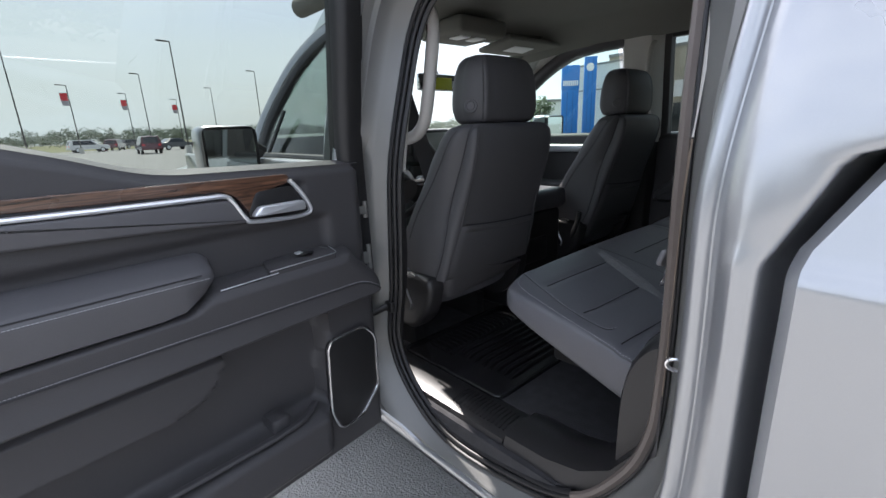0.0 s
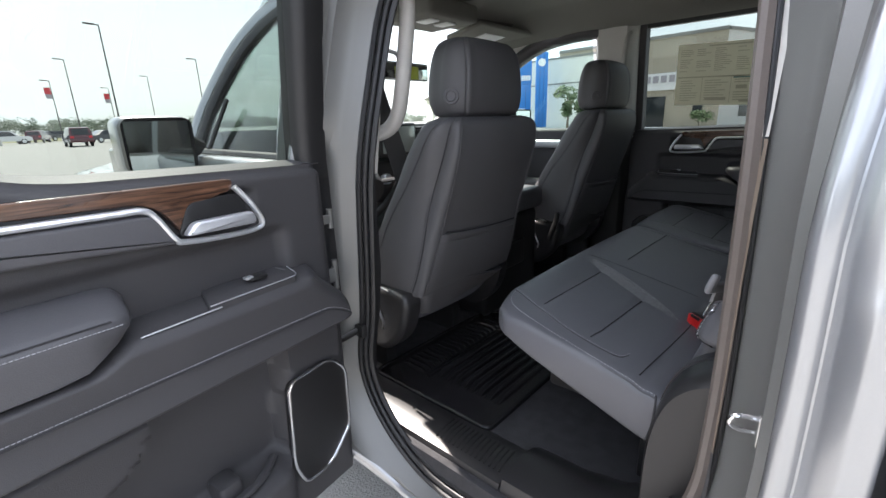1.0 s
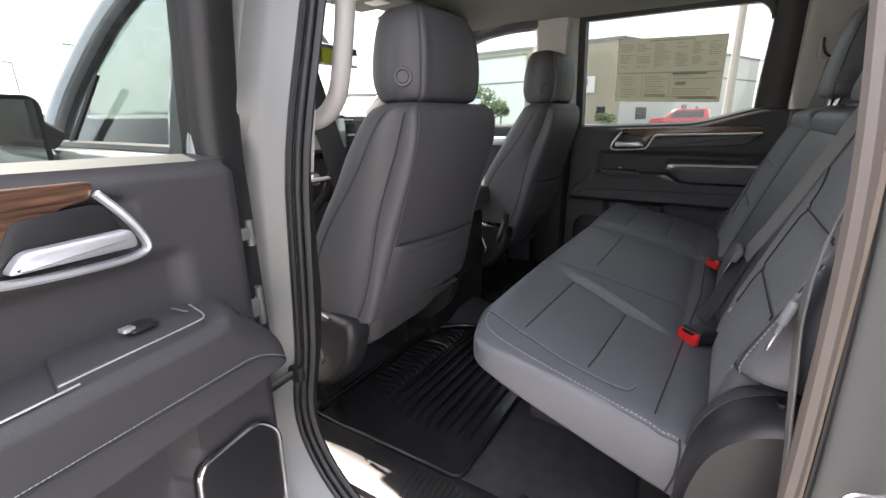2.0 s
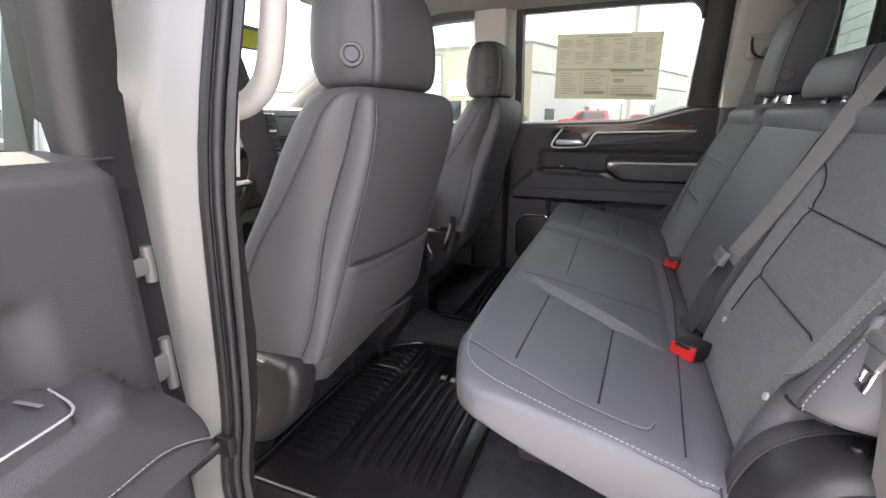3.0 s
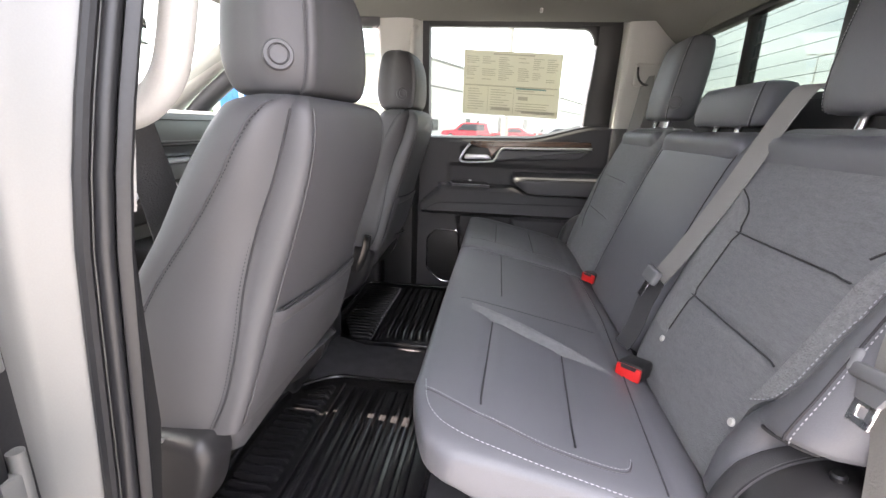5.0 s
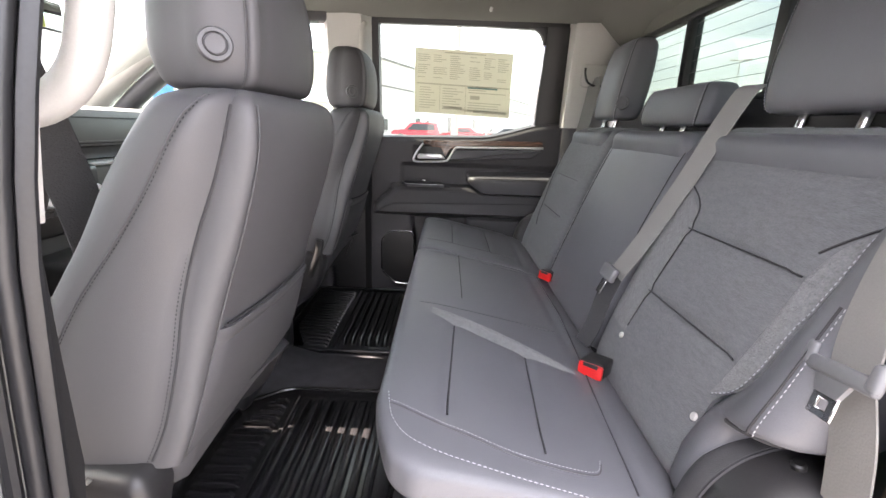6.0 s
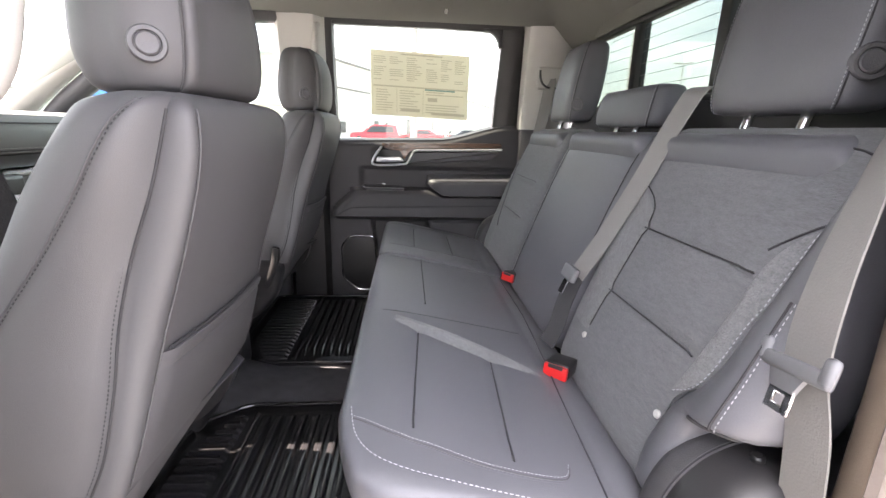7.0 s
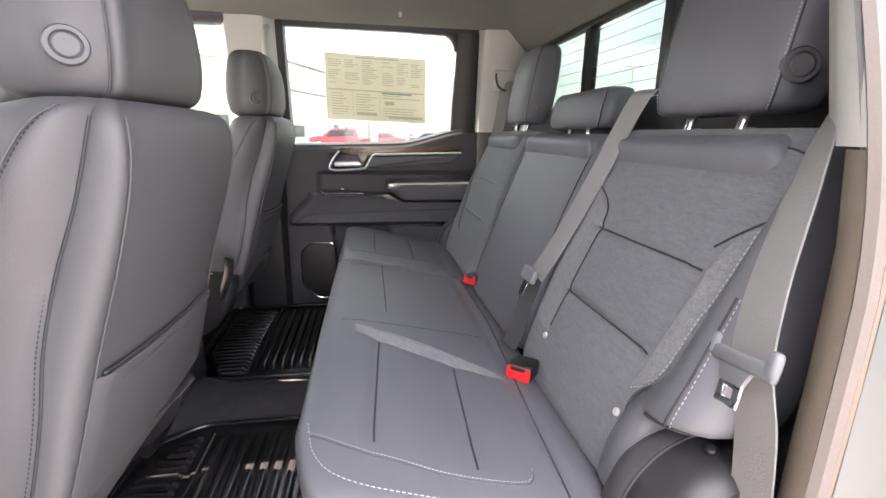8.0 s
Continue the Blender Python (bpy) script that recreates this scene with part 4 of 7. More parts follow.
# ---- front seats ----
# height; back panel y and half width; corner roll y and half width; side seam y and half width; bolster tip y and half width
SEAT_ROWS = [
    (0.975, 0.622, 0.180, 0.655, 0.196, 0.765, 0.204, 0.83, 0.17),
    (1.02, 0.606, 0.178, 0.634, 0.195, 0.762, 0.210, 0.82, 0.175),
    (1.06, 0.595, 0.172, 0.622, 0.192, 0.755, 0.213, 0.81, 0.18),
    (1.12, 0.580, 0.163, 0.609, 0.187, 0.733, 0.208, 0.775, 0.165),
    (1.18, 0.563, 0.158, 0.600, 0.180, 0.702, 0.202, 0.745, 0.158),
    (1.25, 0.540, 0.156, 0.581, 0.174, 0.652, 0.197, 0.705, 0.152),
    (1.31, 0.522, 0.156, 0.558, 0.171, 0.611, 0.197, 0.675, 0.145),
    (1.35, 0.514, 0.155, 0.546, 0.168, 0.588, 0.196, 0.650, 0.137),
    (1.38, 0.514, 0.151, 0.539, 0.164, 0.572, 0.187, 0.635, 0.122),
    (1.395, 0.519, 0.143, 0.538, 0.156, 0.560, 0.174, 0.630, 0.105),
    (1.403, 0.528, 0.128, 0.540, 0.140, 0.556, 0.154, 0.615, 0.095),
    (1.407, 0.540, 0.112, 0.548, 0.122, 0.560, 0.134, 0.606, 0.085),
]
REST_ROWS = [
    (1.404, 0.565, 0.070, 0.575, 0.080, 0.598, 0.092, 0.625, 0.070),
    (1.409, 0.545, 0.082, 0.556, 0.096, 0.600, 0.110, 0.635, 0.085),
    (1.420, 0.534, 0.089, 0.546, 0.104, 0.602, 0.119, 0.642, 0.092),
    (1.45, 0.528, 0.092, 0.540, 0.108, 0.604, 0.126, 0.648, 0.097),
    (1.50, 0.528, 0.090, 0.540, 0.105, 0.602, 0.123, 0.646, 0.095),
    (1.54, 0.534, 0.086, 0.545, 0.100, 0.600, 0.115, 0.640, 0.090),
    (1.562, 0.543, 0.080, 0.553, 0.092, 0.598, 0.104, 0.634, 0.084),
    (1.574, 0.555, 0.070, 0.563, 0.080, 0.596, 0.090, 0.626, 0.072),
    (1.580, 0.572, 0.055, 0.578, 0.062, 0.596, 0.070, 0.618, 0.056),
]


class SeatShell:
    """A sewn cover: a flat back panel, a rolled corner, a side panel and a front bolster, mirrored about cx."""

    def __init__(self, rows, cx, dy, dz, dense=6):
        self.cx, self.dy, self.dz = cx, dy, dz
        lead = catmull([(r[0], r[1], r[2]) for r in rows], dense)
        self.rows = [(p.x, (p.z, p.y), (q.z, q.y), (u.z, u.y), (w.z, w.y)) for p, q, u, w in zip(lead, *[catmull([(r[0], r[i], r[i + 1]) for r in rows], dense) for i in (3, 5, 7)])]

    def row_at(self, z):
        R = self.rows
        for a, b in zip(R, R[1:]):
            if a[0] <= z <= b[0]:
                t = (z - a[0]) / max(1e-6, b[0] - a[0])
                return [z] + [tuple(m + (n - m) * t for m, n in zip(p, q)) for p, q in zip(a[1:], b[1:])]
        return R[0] if z < R[0][0] else R[-1]

    def half(self, row):
        """Points of one half of a section, from the middle of the back round to the middle of the front."""
        z, B, R, S, T = row
        out = []
        for i in range(7):
            f = i / 6
            out.append((B[0] * f, B[1] - 0.005 * (1 - f * f) + (0.0012 if i == 6 else 0)))
        ctrl = (R[0] + 0.004, B[1] - 0.001)
        for i in range(1, 8):
            f = i / 7
            x = B[0] * (1 - f) ** 2 + 2 * f * (1 - f) * ctrl[0] + R[0] * f * f
            y = B[1] * (1 - f) ** 2 + 2 * f * (1 - f) * ctrl[1] + R[1] * f * f
            out.append((x - (0.0015 if i == 7 else 0), y))
        for i in range(1, 8):
            f = i / 7
            out.append((R[0] + (S[0] - R[0]) * f + 0.009 * math.sin(math.pi * f) - (0.0018 if i == 7 else 0), R[1] + (S[1] - R[1]) * f))
        ctrl = (S[0] + 0.006, T[1])
        for i in range(1, 8):
            f = i / 7
            out.append((S[0] * (1 - f) ** 2 + 2 * f * (1 - f) * ctrl[0] + T[0] * f * f, S[1] * (1 - f) ** 2 + 2 * f * (1 - f) * ctrl[1] + T[1] * f * f))
        for i in range(1, 6):
            f = i / 5
            out.append((T[0] * (1 - f), T[1] - 0.045 * smooth01(f, 0.0, 0.7)))
        return out

    def put(self, x, y, z):
        return Vector((self.cx + x, y + self.dy, z + self.dz))

    def mesh(self, bm, z0=None, deep=None):
        loops = []
        for row in self.rows:
            if z0 is not None and row[0] < z0:
                continue
            h = self.half(row)
            full = [(-x, y) for x, y in h] + [(x, y) for x, y in reversed(h[1:-1])]
            loops.append([self.put(x, y, row[0]) for x, y in full])
        rings(bm, loops)

    def seam_line(self, which, zs, side, lift=0.001):
        """A line along the back edge (0), the rolled corner (1) or the side seam (2)."""
        out = []
        for z in zs:
            row = self.row_at(z)
            x, y = row[1 + which]
            n = ((0.45, -0.9), (0.9, -0.45), (1.0, -0.1))[which]
            out.append(self.put(side * (x + n[0] * lift), y + n[1] * lift, z))
        return out

    def back(self, x, z, lift=0.0):
        row = self.row_at(z)
        f = min(1.0, abs(x) / row[1][0])
        return self.put(x, row[1][1] - 0.005 * (1 - f * f) - lift, z)


def spaced(a, b, n):
    return [a + (b - a) * i / n for i in range(n + 1)]


def front_seat(cx, dy, dz, label):
    """A bucket seat seen from behind, its middle at cx."""
    st = thing("front_seat", (cx, 0.75 + dy, FLOOR_Z), label, "car seat", "front seats")
    c = SeatShell(SEAT_ROWS, cx, dy, dz)
    bm = bmesh.new()
    c.mesh(bm)
    back = part("backrest", bm, VINYL_BACK, st, angle=50)
    for side in (1, -1):
        zs = spaced(0.985, 1.39, 40)
        seam("back_seam", c.seam_line(0, zs, side, 0.0006), back, 0.0011, SEAM_SOFT)
        seam("corner_seam", c.seam_line(1, zs, side, 0.0004), back, 0.0014, SEAM)
        stitching([p + Vector((side * 0.0012, 0.005, 0)) for p in c.seam_line(1, zs, side, 0.0006)], back, THREAD_DARK, "dark stitching", 0.0006, 0.0030, 0.0020)
        zs = spaced(1.09, 1.398, 34)
        seam("side_seam", c.seam_line(2, zs, side, 0.0004), back, 0.0012, SEAM_SOFT)
        stitching([p + Vector((side * 0.0010, -0.0045, 0)) for p in c.seam_line(2, zs, side, 0.0008)], back, THREAD_DARK, "dark stitching", 0.0006, 0.0030, 0.0020)
    # map pocket: a second layer over the lower back, its hem folded at the top
    bm = bmesh.new()
    n, loops = 24, []
    for i in range(n + 1):
        f = i / n
        ztop = 1.139 - 0.017 * f - 0.004 * math.sin(math.pi * f)
        col = []
        for g, off in ((0.0, 0.0015), (0.08, 0.003), (0.5, 0.005), (0.84, 0.007), (0.868, 0.0055), (0.895, 0.008), (0.975, 0.0095), (1.0, 0.008), (1.0, -0.002)):
            z = 0.985 + (ztop - 0.985) * g
            hw = c.row_at(z)[1][0] - 0.001
            edge = 1 - smooth01(min(f, 1 - f), 0.0, 0.035)
            col.append(c.back(-hw + 2 * hw * f, z, off * (1 - edge) + (0.0006 * edge)))
        loops.append(col)
    rings(bm, loops, cap=False, loop_closed=False)
    part("map_pocket", bm, VINYL_BACK, back, "stitched map pocket")
    seam("pocket_hem", [c.back((-1 + 2 * i / 24) * 0.150, 1.139 - 0.017 * i / 24 - 0.004 * math.sin(math.pi * i / 24) + 0.0015, 0.0035) for i in range(25)], back, 0.0022, SEAM)
    # lower skirt, drawn in under the back
    bm = bmesh.new()
    loops = []
    for k in range(9):
        g = k / 8
        loop = []
        for i in range(25):
            f = i / 24
            zt = 1.004 - 0.042 * smooth01(f, 0.1, 1.0)
            zb = 0.903 + 0.022 * f
            z = zb + (zt - zb) * g
            hw = 0.148 + 0.034 * g ** 0.6
            u = -hw + 2 * hw * f
            wrap = 0.055 * smooth01(abs(u) / hw, 0.86, 1.0) ** 1.5
            loop.append(c.put(u - 0.008, 0.606 + 0.030 * g * 0.2 + 0.048 * (1 - g) ** 0.8 + wrap - 0.004 * math.sin(math.pi * g), z))
        loops.append(loop)
    inner = [[p + Vector((0, 0.012, 0)) for p in loop] for loop in loops]
    rings(bm, loops + inner[::-1], cap=False, loop_closed=False)
    skirt = part("lower_skirt", bm, VINYL_BACK, st)
    seam("skirt_seam", [p + Vector((0, -0.0012, 0)) for p in loops[-1]], skirt, 0.0016, SEAM_SOFT)
    # headrest
    h = SeatShell(REST_ROWS, cx, dy, dz)
    bm = bmesh.new()
    h.mesh(bm)
    hr = part("headrest", bm, VINYL_BACK, st, angle=50)
    for side in (1, -1):
        zs = spaced(1.412, 1.572, 24)
        seam("seam", h.seam_line(1, zs, side, 0.0002), hr, 0.0011, SEAM_SOFT)
        stitching([p + Vector((-side * 0.003, -0.0022, 0)) for p in h.seam_line(1, zs, side, 0.0006)], hr, THREAD, "grey stitching", 0.0006, 0.0034, 0.0022)
    p = h.put(-0.1235, 0.566, 1.451)
    nrm = Vector((-0.86, -0.50, 0.06)).normalized()
    bm = bmesh.new()
    lathe(bm, [(0.0175, -0.012), (0.0175, 0.002), (0.0162, 0.0038), (0.0125, 0.0038), (0.0118, 0.001), (0.0112, 0.001)], p, nrm, 32)
    part("button_ring", bm, TRIM_SOFT, hr, "grey release button ring")
    bm = bmesh.new()
    lathe(bm, [(0.0110, -0.008), (0.0110, 0.003), (0.0096, 0.0044), (0.0, 0.0036)], p, nrm, 28)
    part("button", bm, TRIM_SOFT, hr)
    for x in (-0.045, 0.045):
        bm = bmesh.new()
        tube(bm, [(cx + x, 0.60 + dy, 1.36 + dz), (cx + x, 0.60 + dy, 1.42 + dz)], 0.0065, 10)
        part("post", bm, CHROME, st)
    # cushion, recliner covers, rails
    bm = bmesh.new()
    q = Cushion([((cx, 0.70 + dy, 0.93), 0.18, 0.06, 4), ((cx, 0.80 + dy, 0.95), 0.225, 0.075, 4), ((cx, 1.05 + dy, 0.965), 0.24, 0.075, 4), ((cx, 1.15 + dy, 0.955), 0.22, 0.05, 4)], (1, 0, 0), (0, 0, 1), 5, 32)
    q.mesh(bm)
    part("seat_cushion", bm, VINYL, st)
    for sx in (-1, 1):
        bm = bmesh.new()
        prof = ((0.638, 0.955), (0.650, 0.982), (0.70, 0.990), (0.85, 0.985), (0.90, 0.82), (0.74, 0.80), (0.690, 0.838), (0.655, 0.885))
        outline = rounded([(cx + sx * 0.178, yy + dy, zz + dz) for yy, zz in prof], 0.030, 5)
        slab(bm, outline, (sx * 0.052, 0, 0), 0.020, 6)
        part("recliner_cover", bm, RECLINER, st, "charcoal plastic recliner cover")
        bm = bmesh.new()
        box(bm, (cx + sx * 0.15 - 0.02, 0.80 + dy, FLOOR_Z), (cx + sx * 0.15 + 0.02, 1.15 + dy, 0.80), 0.006)
        part("seat_rail", bm, TRIM_DARK, st)
    for rows in (((0.690, 0.992), (0.715, 0.996), (0.735, 0.985), (0.745, 0.962)), ((0.742, 0.940), (0.728, 0.912), (0.720, 0.895), (0.724, 0.878))):
        bm = bmesh.new()
        tube(bm, catmull([(cx - 0.238, y + dy, z + dz) for y, z in rows], 5), 0.0, 8, flat=(0.004, 0.0022))
        part("belt_anchor", bm, STEEL, st, "bright steel belt anchor strap")
    bm = bmesh.new()
    tube(bm, catmull([(cx - 0.205, 0.70 + dy, 0.90), (cx - 0.226, 0.675 + dy, 0.95), (cx - 0.228, 0.655 + dy, 1.00), (cx - 0.224, 0.648 + dy, 1.045)], 5), 0.0, 10, flat=(0.009, 0.015))
    if cx > 0:
        part("belt_stalk", bm, TRIM_DARK, st, "black buckle stalk")
    else:
        bm.free()
    return st


driver = front_seat(-0.425, 0.0, 0.0, "charcoal vinyl front seat, backrest with stitched map pocket")
passenger = front_seat(0.427, 0.036, 0.016, "charcoal vinyl front passenger seat with headrest and map pocket")

# ---- rear bench ----
def seat_y(z):
    """Front surface of the rear backrest at a height."""
    return -0.37 * (z - 1.04)


wide_seat = thing("rear_bench", (-0.23, 0.1, FLOOR_Z), "charcoal rear bench, wide section with two backrests and stitched seams", "car seat", "rear bench seats")
narrow_seat = thing("rear_bench", (0.43, 0.1, FLOOR_Z), "charcoal rear bench, narrow section beside the closed door", "car seat", "rear bench seats")


def rear_cushion(x0, x1, st, open_left):
    e = 1 if open_left else 0
    secs = []
    for x, k in ((x0, 0.66), (x0 + 0.003, 0.80), (x0 + 0.012, 0.92), (x0 + 0.035, 0.985), (x0 + 0.11, 1.0), (x0 + 0.16, 1.0), ((x0 * 2 + x1) / 3, 1.0), ((x0 + 2 * x1) / 3, 1.0), (x1 - 0.05, 1.0), (x1 - 0.02, 0.97), (x1 - 0.006, 0.88), (x1, 0.75)):
        q = min(1.0, max(0.0, (x - x0) / 0.14))
        w = 0.198 * (1.0 if not open_left else 0.83 + 0.17 * (1 - (1 - q) ** 2.4) ** 0.62)
        secs.append(((x, 0.002 + w, 0.942), w, 0.082 * k, 4.2))
    c = Cushion(secs, (0, 1, 0), (0, 0, 1), 8, 180)

    def shape(p, s, a):
        v = (p.y - 0.21) / 0.192
        up = (p.z - 0.942) / 0.082
        top_z = 0.964 + 0.215 * p.y
        low_z = 0.845 + 0.37 * min(p.y, 0.33)
        rise = low_z + (top_z - low_z) * (up + 1) / 2 - p.z
        d = 0.0
        if up > 0.3:
            for yy, dy in ((0.293, 0.012), (0.173, 0.015)):
                at_seam = yy + dy * min(1.0, max(0.0, ((-0.305 if yy > 0.2 else -0.372) - p.x) / 0.25)) if open_left else yy
                d += 0.0045 * math.exp(-((p.y - at_seam) / 0.008) ** 2) * smooth01(p.x, x0 + 0.06, x0 + 0.11) * (1 - smooth01(p.x, (-0.31 if yy > 0.2 else -0.375) if open_left else 0.54, (-0.28 if yy > 0.2 else -0.345) if open_left else 0.57))
            d += 0.004 * math.exp(-((p.y - 0.075) / 0.008) ** 2)
            # soft crown across each seat
            d -= 0.006 * math.sin(math.pi * min(1, max(0, (p.x - x0) / (x1 - x0))))
        return p + Vector((0, 0, rise - d))

    bm = bmesh.new()
    c.mesh(bm, shape)
    body = part("cushion", bm, VINYL, st)

    def top(x, y, lift=0.0012):
        """Where the upper surface lies, found along the section."""
        s = (x - x0) / (x1 - x0)
        best = None
        for a in range(10, 171, 2):
            q = c.at(min(1, max(0, idx(x))), a)
            if best is None or abs(q.y - y) < abs(best.y - y):
                best = q
        r = shape(Vector((x, y, best.z)), 0, 0)
        return Vector((x, y, r.z + lift))

    xs = [m.x for m in c.mid]

    def idx(x):
        for i in range(len(xs) - 1):
            if xs[i] <= x <= xs[i + 1]:
                return (i + (x - xs[i]) / max(1e-6, xs[i + 1] - xs[i])) / (len(xs) - 1)
        return 0.0 if x < xs[0] else 1.0

    return st, body, top, c, shape, idx


st, body, top, c, shape, idx = rear_cushion(-0.668, 0.195, wide_seat, True)
for y, xa, xb, dy in ((0.293, -0.572, -0.305, 0.012), (0.173, -0.608, -0.372, 0.015)):
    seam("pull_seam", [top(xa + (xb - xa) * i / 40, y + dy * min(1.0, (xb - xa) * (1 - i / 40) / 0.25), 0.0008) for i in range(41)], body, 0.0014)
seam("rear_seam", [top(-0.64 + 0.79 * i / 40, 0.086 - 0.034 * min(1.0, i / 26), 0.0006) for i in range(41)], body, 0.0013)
P = catmull([(-0.560, 0.380, 0), (-0.585, 0.33, 0), (-0.601, 0.281, 0), (-0.619, 0.2175, 0), (-0.6225, 0.136, 0), (-0.60, 0.118, 0)], 6)
L = [top(p.x, p.y) for p in P]
seam("edge_seam", [p - Vector((0.004, 0, 0.0012)) for p in L], body, 0.0010, SEAM_SOFT)
stitching(L, body)
P = catmull([(-0.545, 0.382, 0), (-0.590, 0.372, 0), (-0.622, 0.350, 0), (-0.640, 0.312, 0), (-0.650, 0.250, 0), (-0.655, 0.19, 0), (-0.6585, 0.12, 0), (-0.661, 0.05, 0)], 8)
EDGE = [top(p.x, p.y, 0.0010) + Vector((-0.0006, 0, 0)) for p in P]
stitching(EDGE, body, THREAD, "pale stitching", 0.0007, 0.0040, 0.0024)
seam("edge_welt", [p + Vector((-0.0030, 0, -0.0040)) for p in EDGE], body, 0.0012, SEAM_SOFT)
for k in (0.0, 0.010):
    seam("end_piping", catmull([(-0.662 + k * 0.2, 0.052 - k, 0.968), (-0.6705, 0.050 - k, 0.952), (-0.671, 0.052 - k, 0.915), (-0.667, 0.060 - k, 0.880)], 6), body, 0.0016, SEAM)
for yy in (0.272,):
    seam("pull_seam", [top(-0.18 + 0.34 * i / 24, yy + 0.004, 0.0010) for i in range(25)], body, 0.0011)
for xx in (-0.24, 0.15):
    seam("panel_seam", [top(xx, 0.36 - 0.27 * i / 16, 0.0002) for i in range(17)], body, 0.0008, SEAM_SOFT)
# knit ridge between the outer seat and the middle one
bm = bmesh.new()
loops = []
for i in range(25):
    t = i / 24
    y = 0.335 - 0.25 * t
    w = 0.026 * math.sin(math.pi * min(1, 0.12 + t * 0.9)) ** 0.6
    x = -0.275 - 0.125 * t
    row = []
    for j in range(7):
        f = j / 6 * 2 - 1
        q = top(x + w * f, y, 0.0)
        row.append(q + Vector((0, 0, 0.0015 + 0.005 * (1 - f * f) * math.sin(math.pi * min(1, t + 0.1)))))
    loops.append(row)
rings(bm, loops, cap=False, loop_closed=False)
part("knit_ridge", bm, KNIT, body, "grey knit cloth ridge")
bm = bmesh.new()
box(bm, (-0.55, 0.06, 0.83), (0.15, 0.30, 0.875), 0.01)
part("seat_pan", bm, TRIM_DARK, st)
for x in (-0.55, 0.1):
    bm = bmesh.new()
    box(bm, (x, 0.0, FLOOR_Z), (x + 0.04, 0.10, 0.82), 0.006)
    part("leg", bm, TRIM_DARK, st)

st2, body2, top2, c2, shape2, idx2 = rear_cushion(0.205, 0.655, narrow_seat, False)
for yy in (0.293, 0.173):
    seam("pull_seam", [top2(0.28 + 0.26 * i / 20, yy, 0.0010) for i in range(21)], body2, 0.0012)
for xx in (0.28, 0.58):
    seam("panel_seam", [top2(xx, 0.37 - 0.28 * i / 16, 0.0002) for i in range(17)], body2, 0.0008, SEAM_SOFT)
bm = bmesh.new()
box(bm, (0.25, 0.06, 0.83), (0.62, 0.30, 0.875), 0.01)
part("seat_pan", bm, TRIM_DARK, st2)


def rear_back(x0, x1, st, bolster, zt=1.392):
    cx, w = (x0 + x1) / 2, (x1 - x0) / 2
    secs = []
    for z, k, d in ((0.95, 0.93, 0.03), (0.965, 0.98, 0.05), (1.02, 1.0, 0.058), (1.12, 1.0, 0.06), (1.24, 1.0, 0.06), (zt - 0.05, 0.99, 0.055), (zt - 0.012, 0.965, 0.042), (zt, 0.92, 0.022)):
        secs.append(((cx, seat_y(z) - 0.055, z), w * k, d, 5.5))
    c = Cushion(secs, (1, 0, 0), (0, 1, 0), 16, 96)

    def shape(p, s, a):
        x = (p.x - cx) / w
        if bolster < 0:
            p = Vector((max(p.x, -0.590 - 0.068 * smooth01(p.z, 1.07, 1.15)), p.y, p.z))
        if p.y > c.at(s, 0).y:
            if bolster:
                o = x * bolster
                p = p + Vector((0, (0.004 if bolster < 0 else 0.010) * smooth01(o, 0.60, 0.80) * (1 - smooth01(o, 0.9, 1.05)) * (1 - smooth01(p.z, 1.20, 1.40)), 0))
            for zz in (1.126, 1.236):
                p = p + Vector((0, -0.004 * math.exp(-((p.z - zz) / 0.006) ** 2) * (1 - smooth01(abs(x), 0.58, 0.62)) * abs(bolster), 0))
        return p

    bm = bmesh.new()
    c.mesh(bm, shape)
    body = part("backrest", bm, VINYL if bolster == 0 else CLOTH, st)
    mids = [m.z for m in c.mid]

    def front(x, z, lift=0.0012):
        i = max(0, min(len(mids) - 2, sum(1 for m in mids if m <= z) - 1))
        s = (i + (z - mids[i]) / (mids[i + 1] - mids[i])) / (len(mids) - 1)
        best = None
        for a in range(4, 177, 2):
            q = c.at(s, a)
            if best is None or abs(q.x - x) < abs(best.x - x):
                best = q
        r = shape(Vector((x, best.y, z)), s, 90)
        return Vector((x, r.y + lift, z))

    return st, body, front


rb1, rbody, front = rear_back(-0.662, -0.255, wide_seat, -1)
for z in (1.126, 1.236):
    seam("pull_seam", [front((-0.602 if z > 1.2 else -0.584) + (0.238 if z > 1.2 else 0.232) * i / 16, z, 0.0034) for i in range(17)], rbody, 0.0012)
STITCH = catmull([(-0.585, 1.082, 0), (-0.609, 1.100, 0), (-0.621, 1.129, 0), (-0.628, 1.184, 0), (-0.634, 1.214, 0), (-0.639, 1.278, 0), (-0.640, 1.292, 0)], 8)
INNER = catmull([(-0.580, 1.081, 0), (-0.585, 1.105, 0), (-0.589, 1.124, 0), (-0.600, 1.19, 0), (-0.606, 1.241, 0), (-0.620, 1.272, 0), (-0.636, 1.290, 0)], 8)
bm = bmesh.new()
rings(bm, [[front(p.x + (q.x - p.x) * f, p.y + (q.y - p.y) * f, 0.0022 if 0 < f < 1 else 0.0002) for f in (0, 0.1, 0.3, 0.5, 0.7, 0.9, 1.0)] for p, q in zip(INNER, STITCH)], cap=False, loop_closed=False)
part("knit_border", bm, KNIT, rbody, "grey knit cloth border")
L = [front(p.x, p.y, 0.0030) for p in STITCH]
stitching(L, rbody, THREAD, "pale stitching", 0.0007, 0.0040, 0.0024)
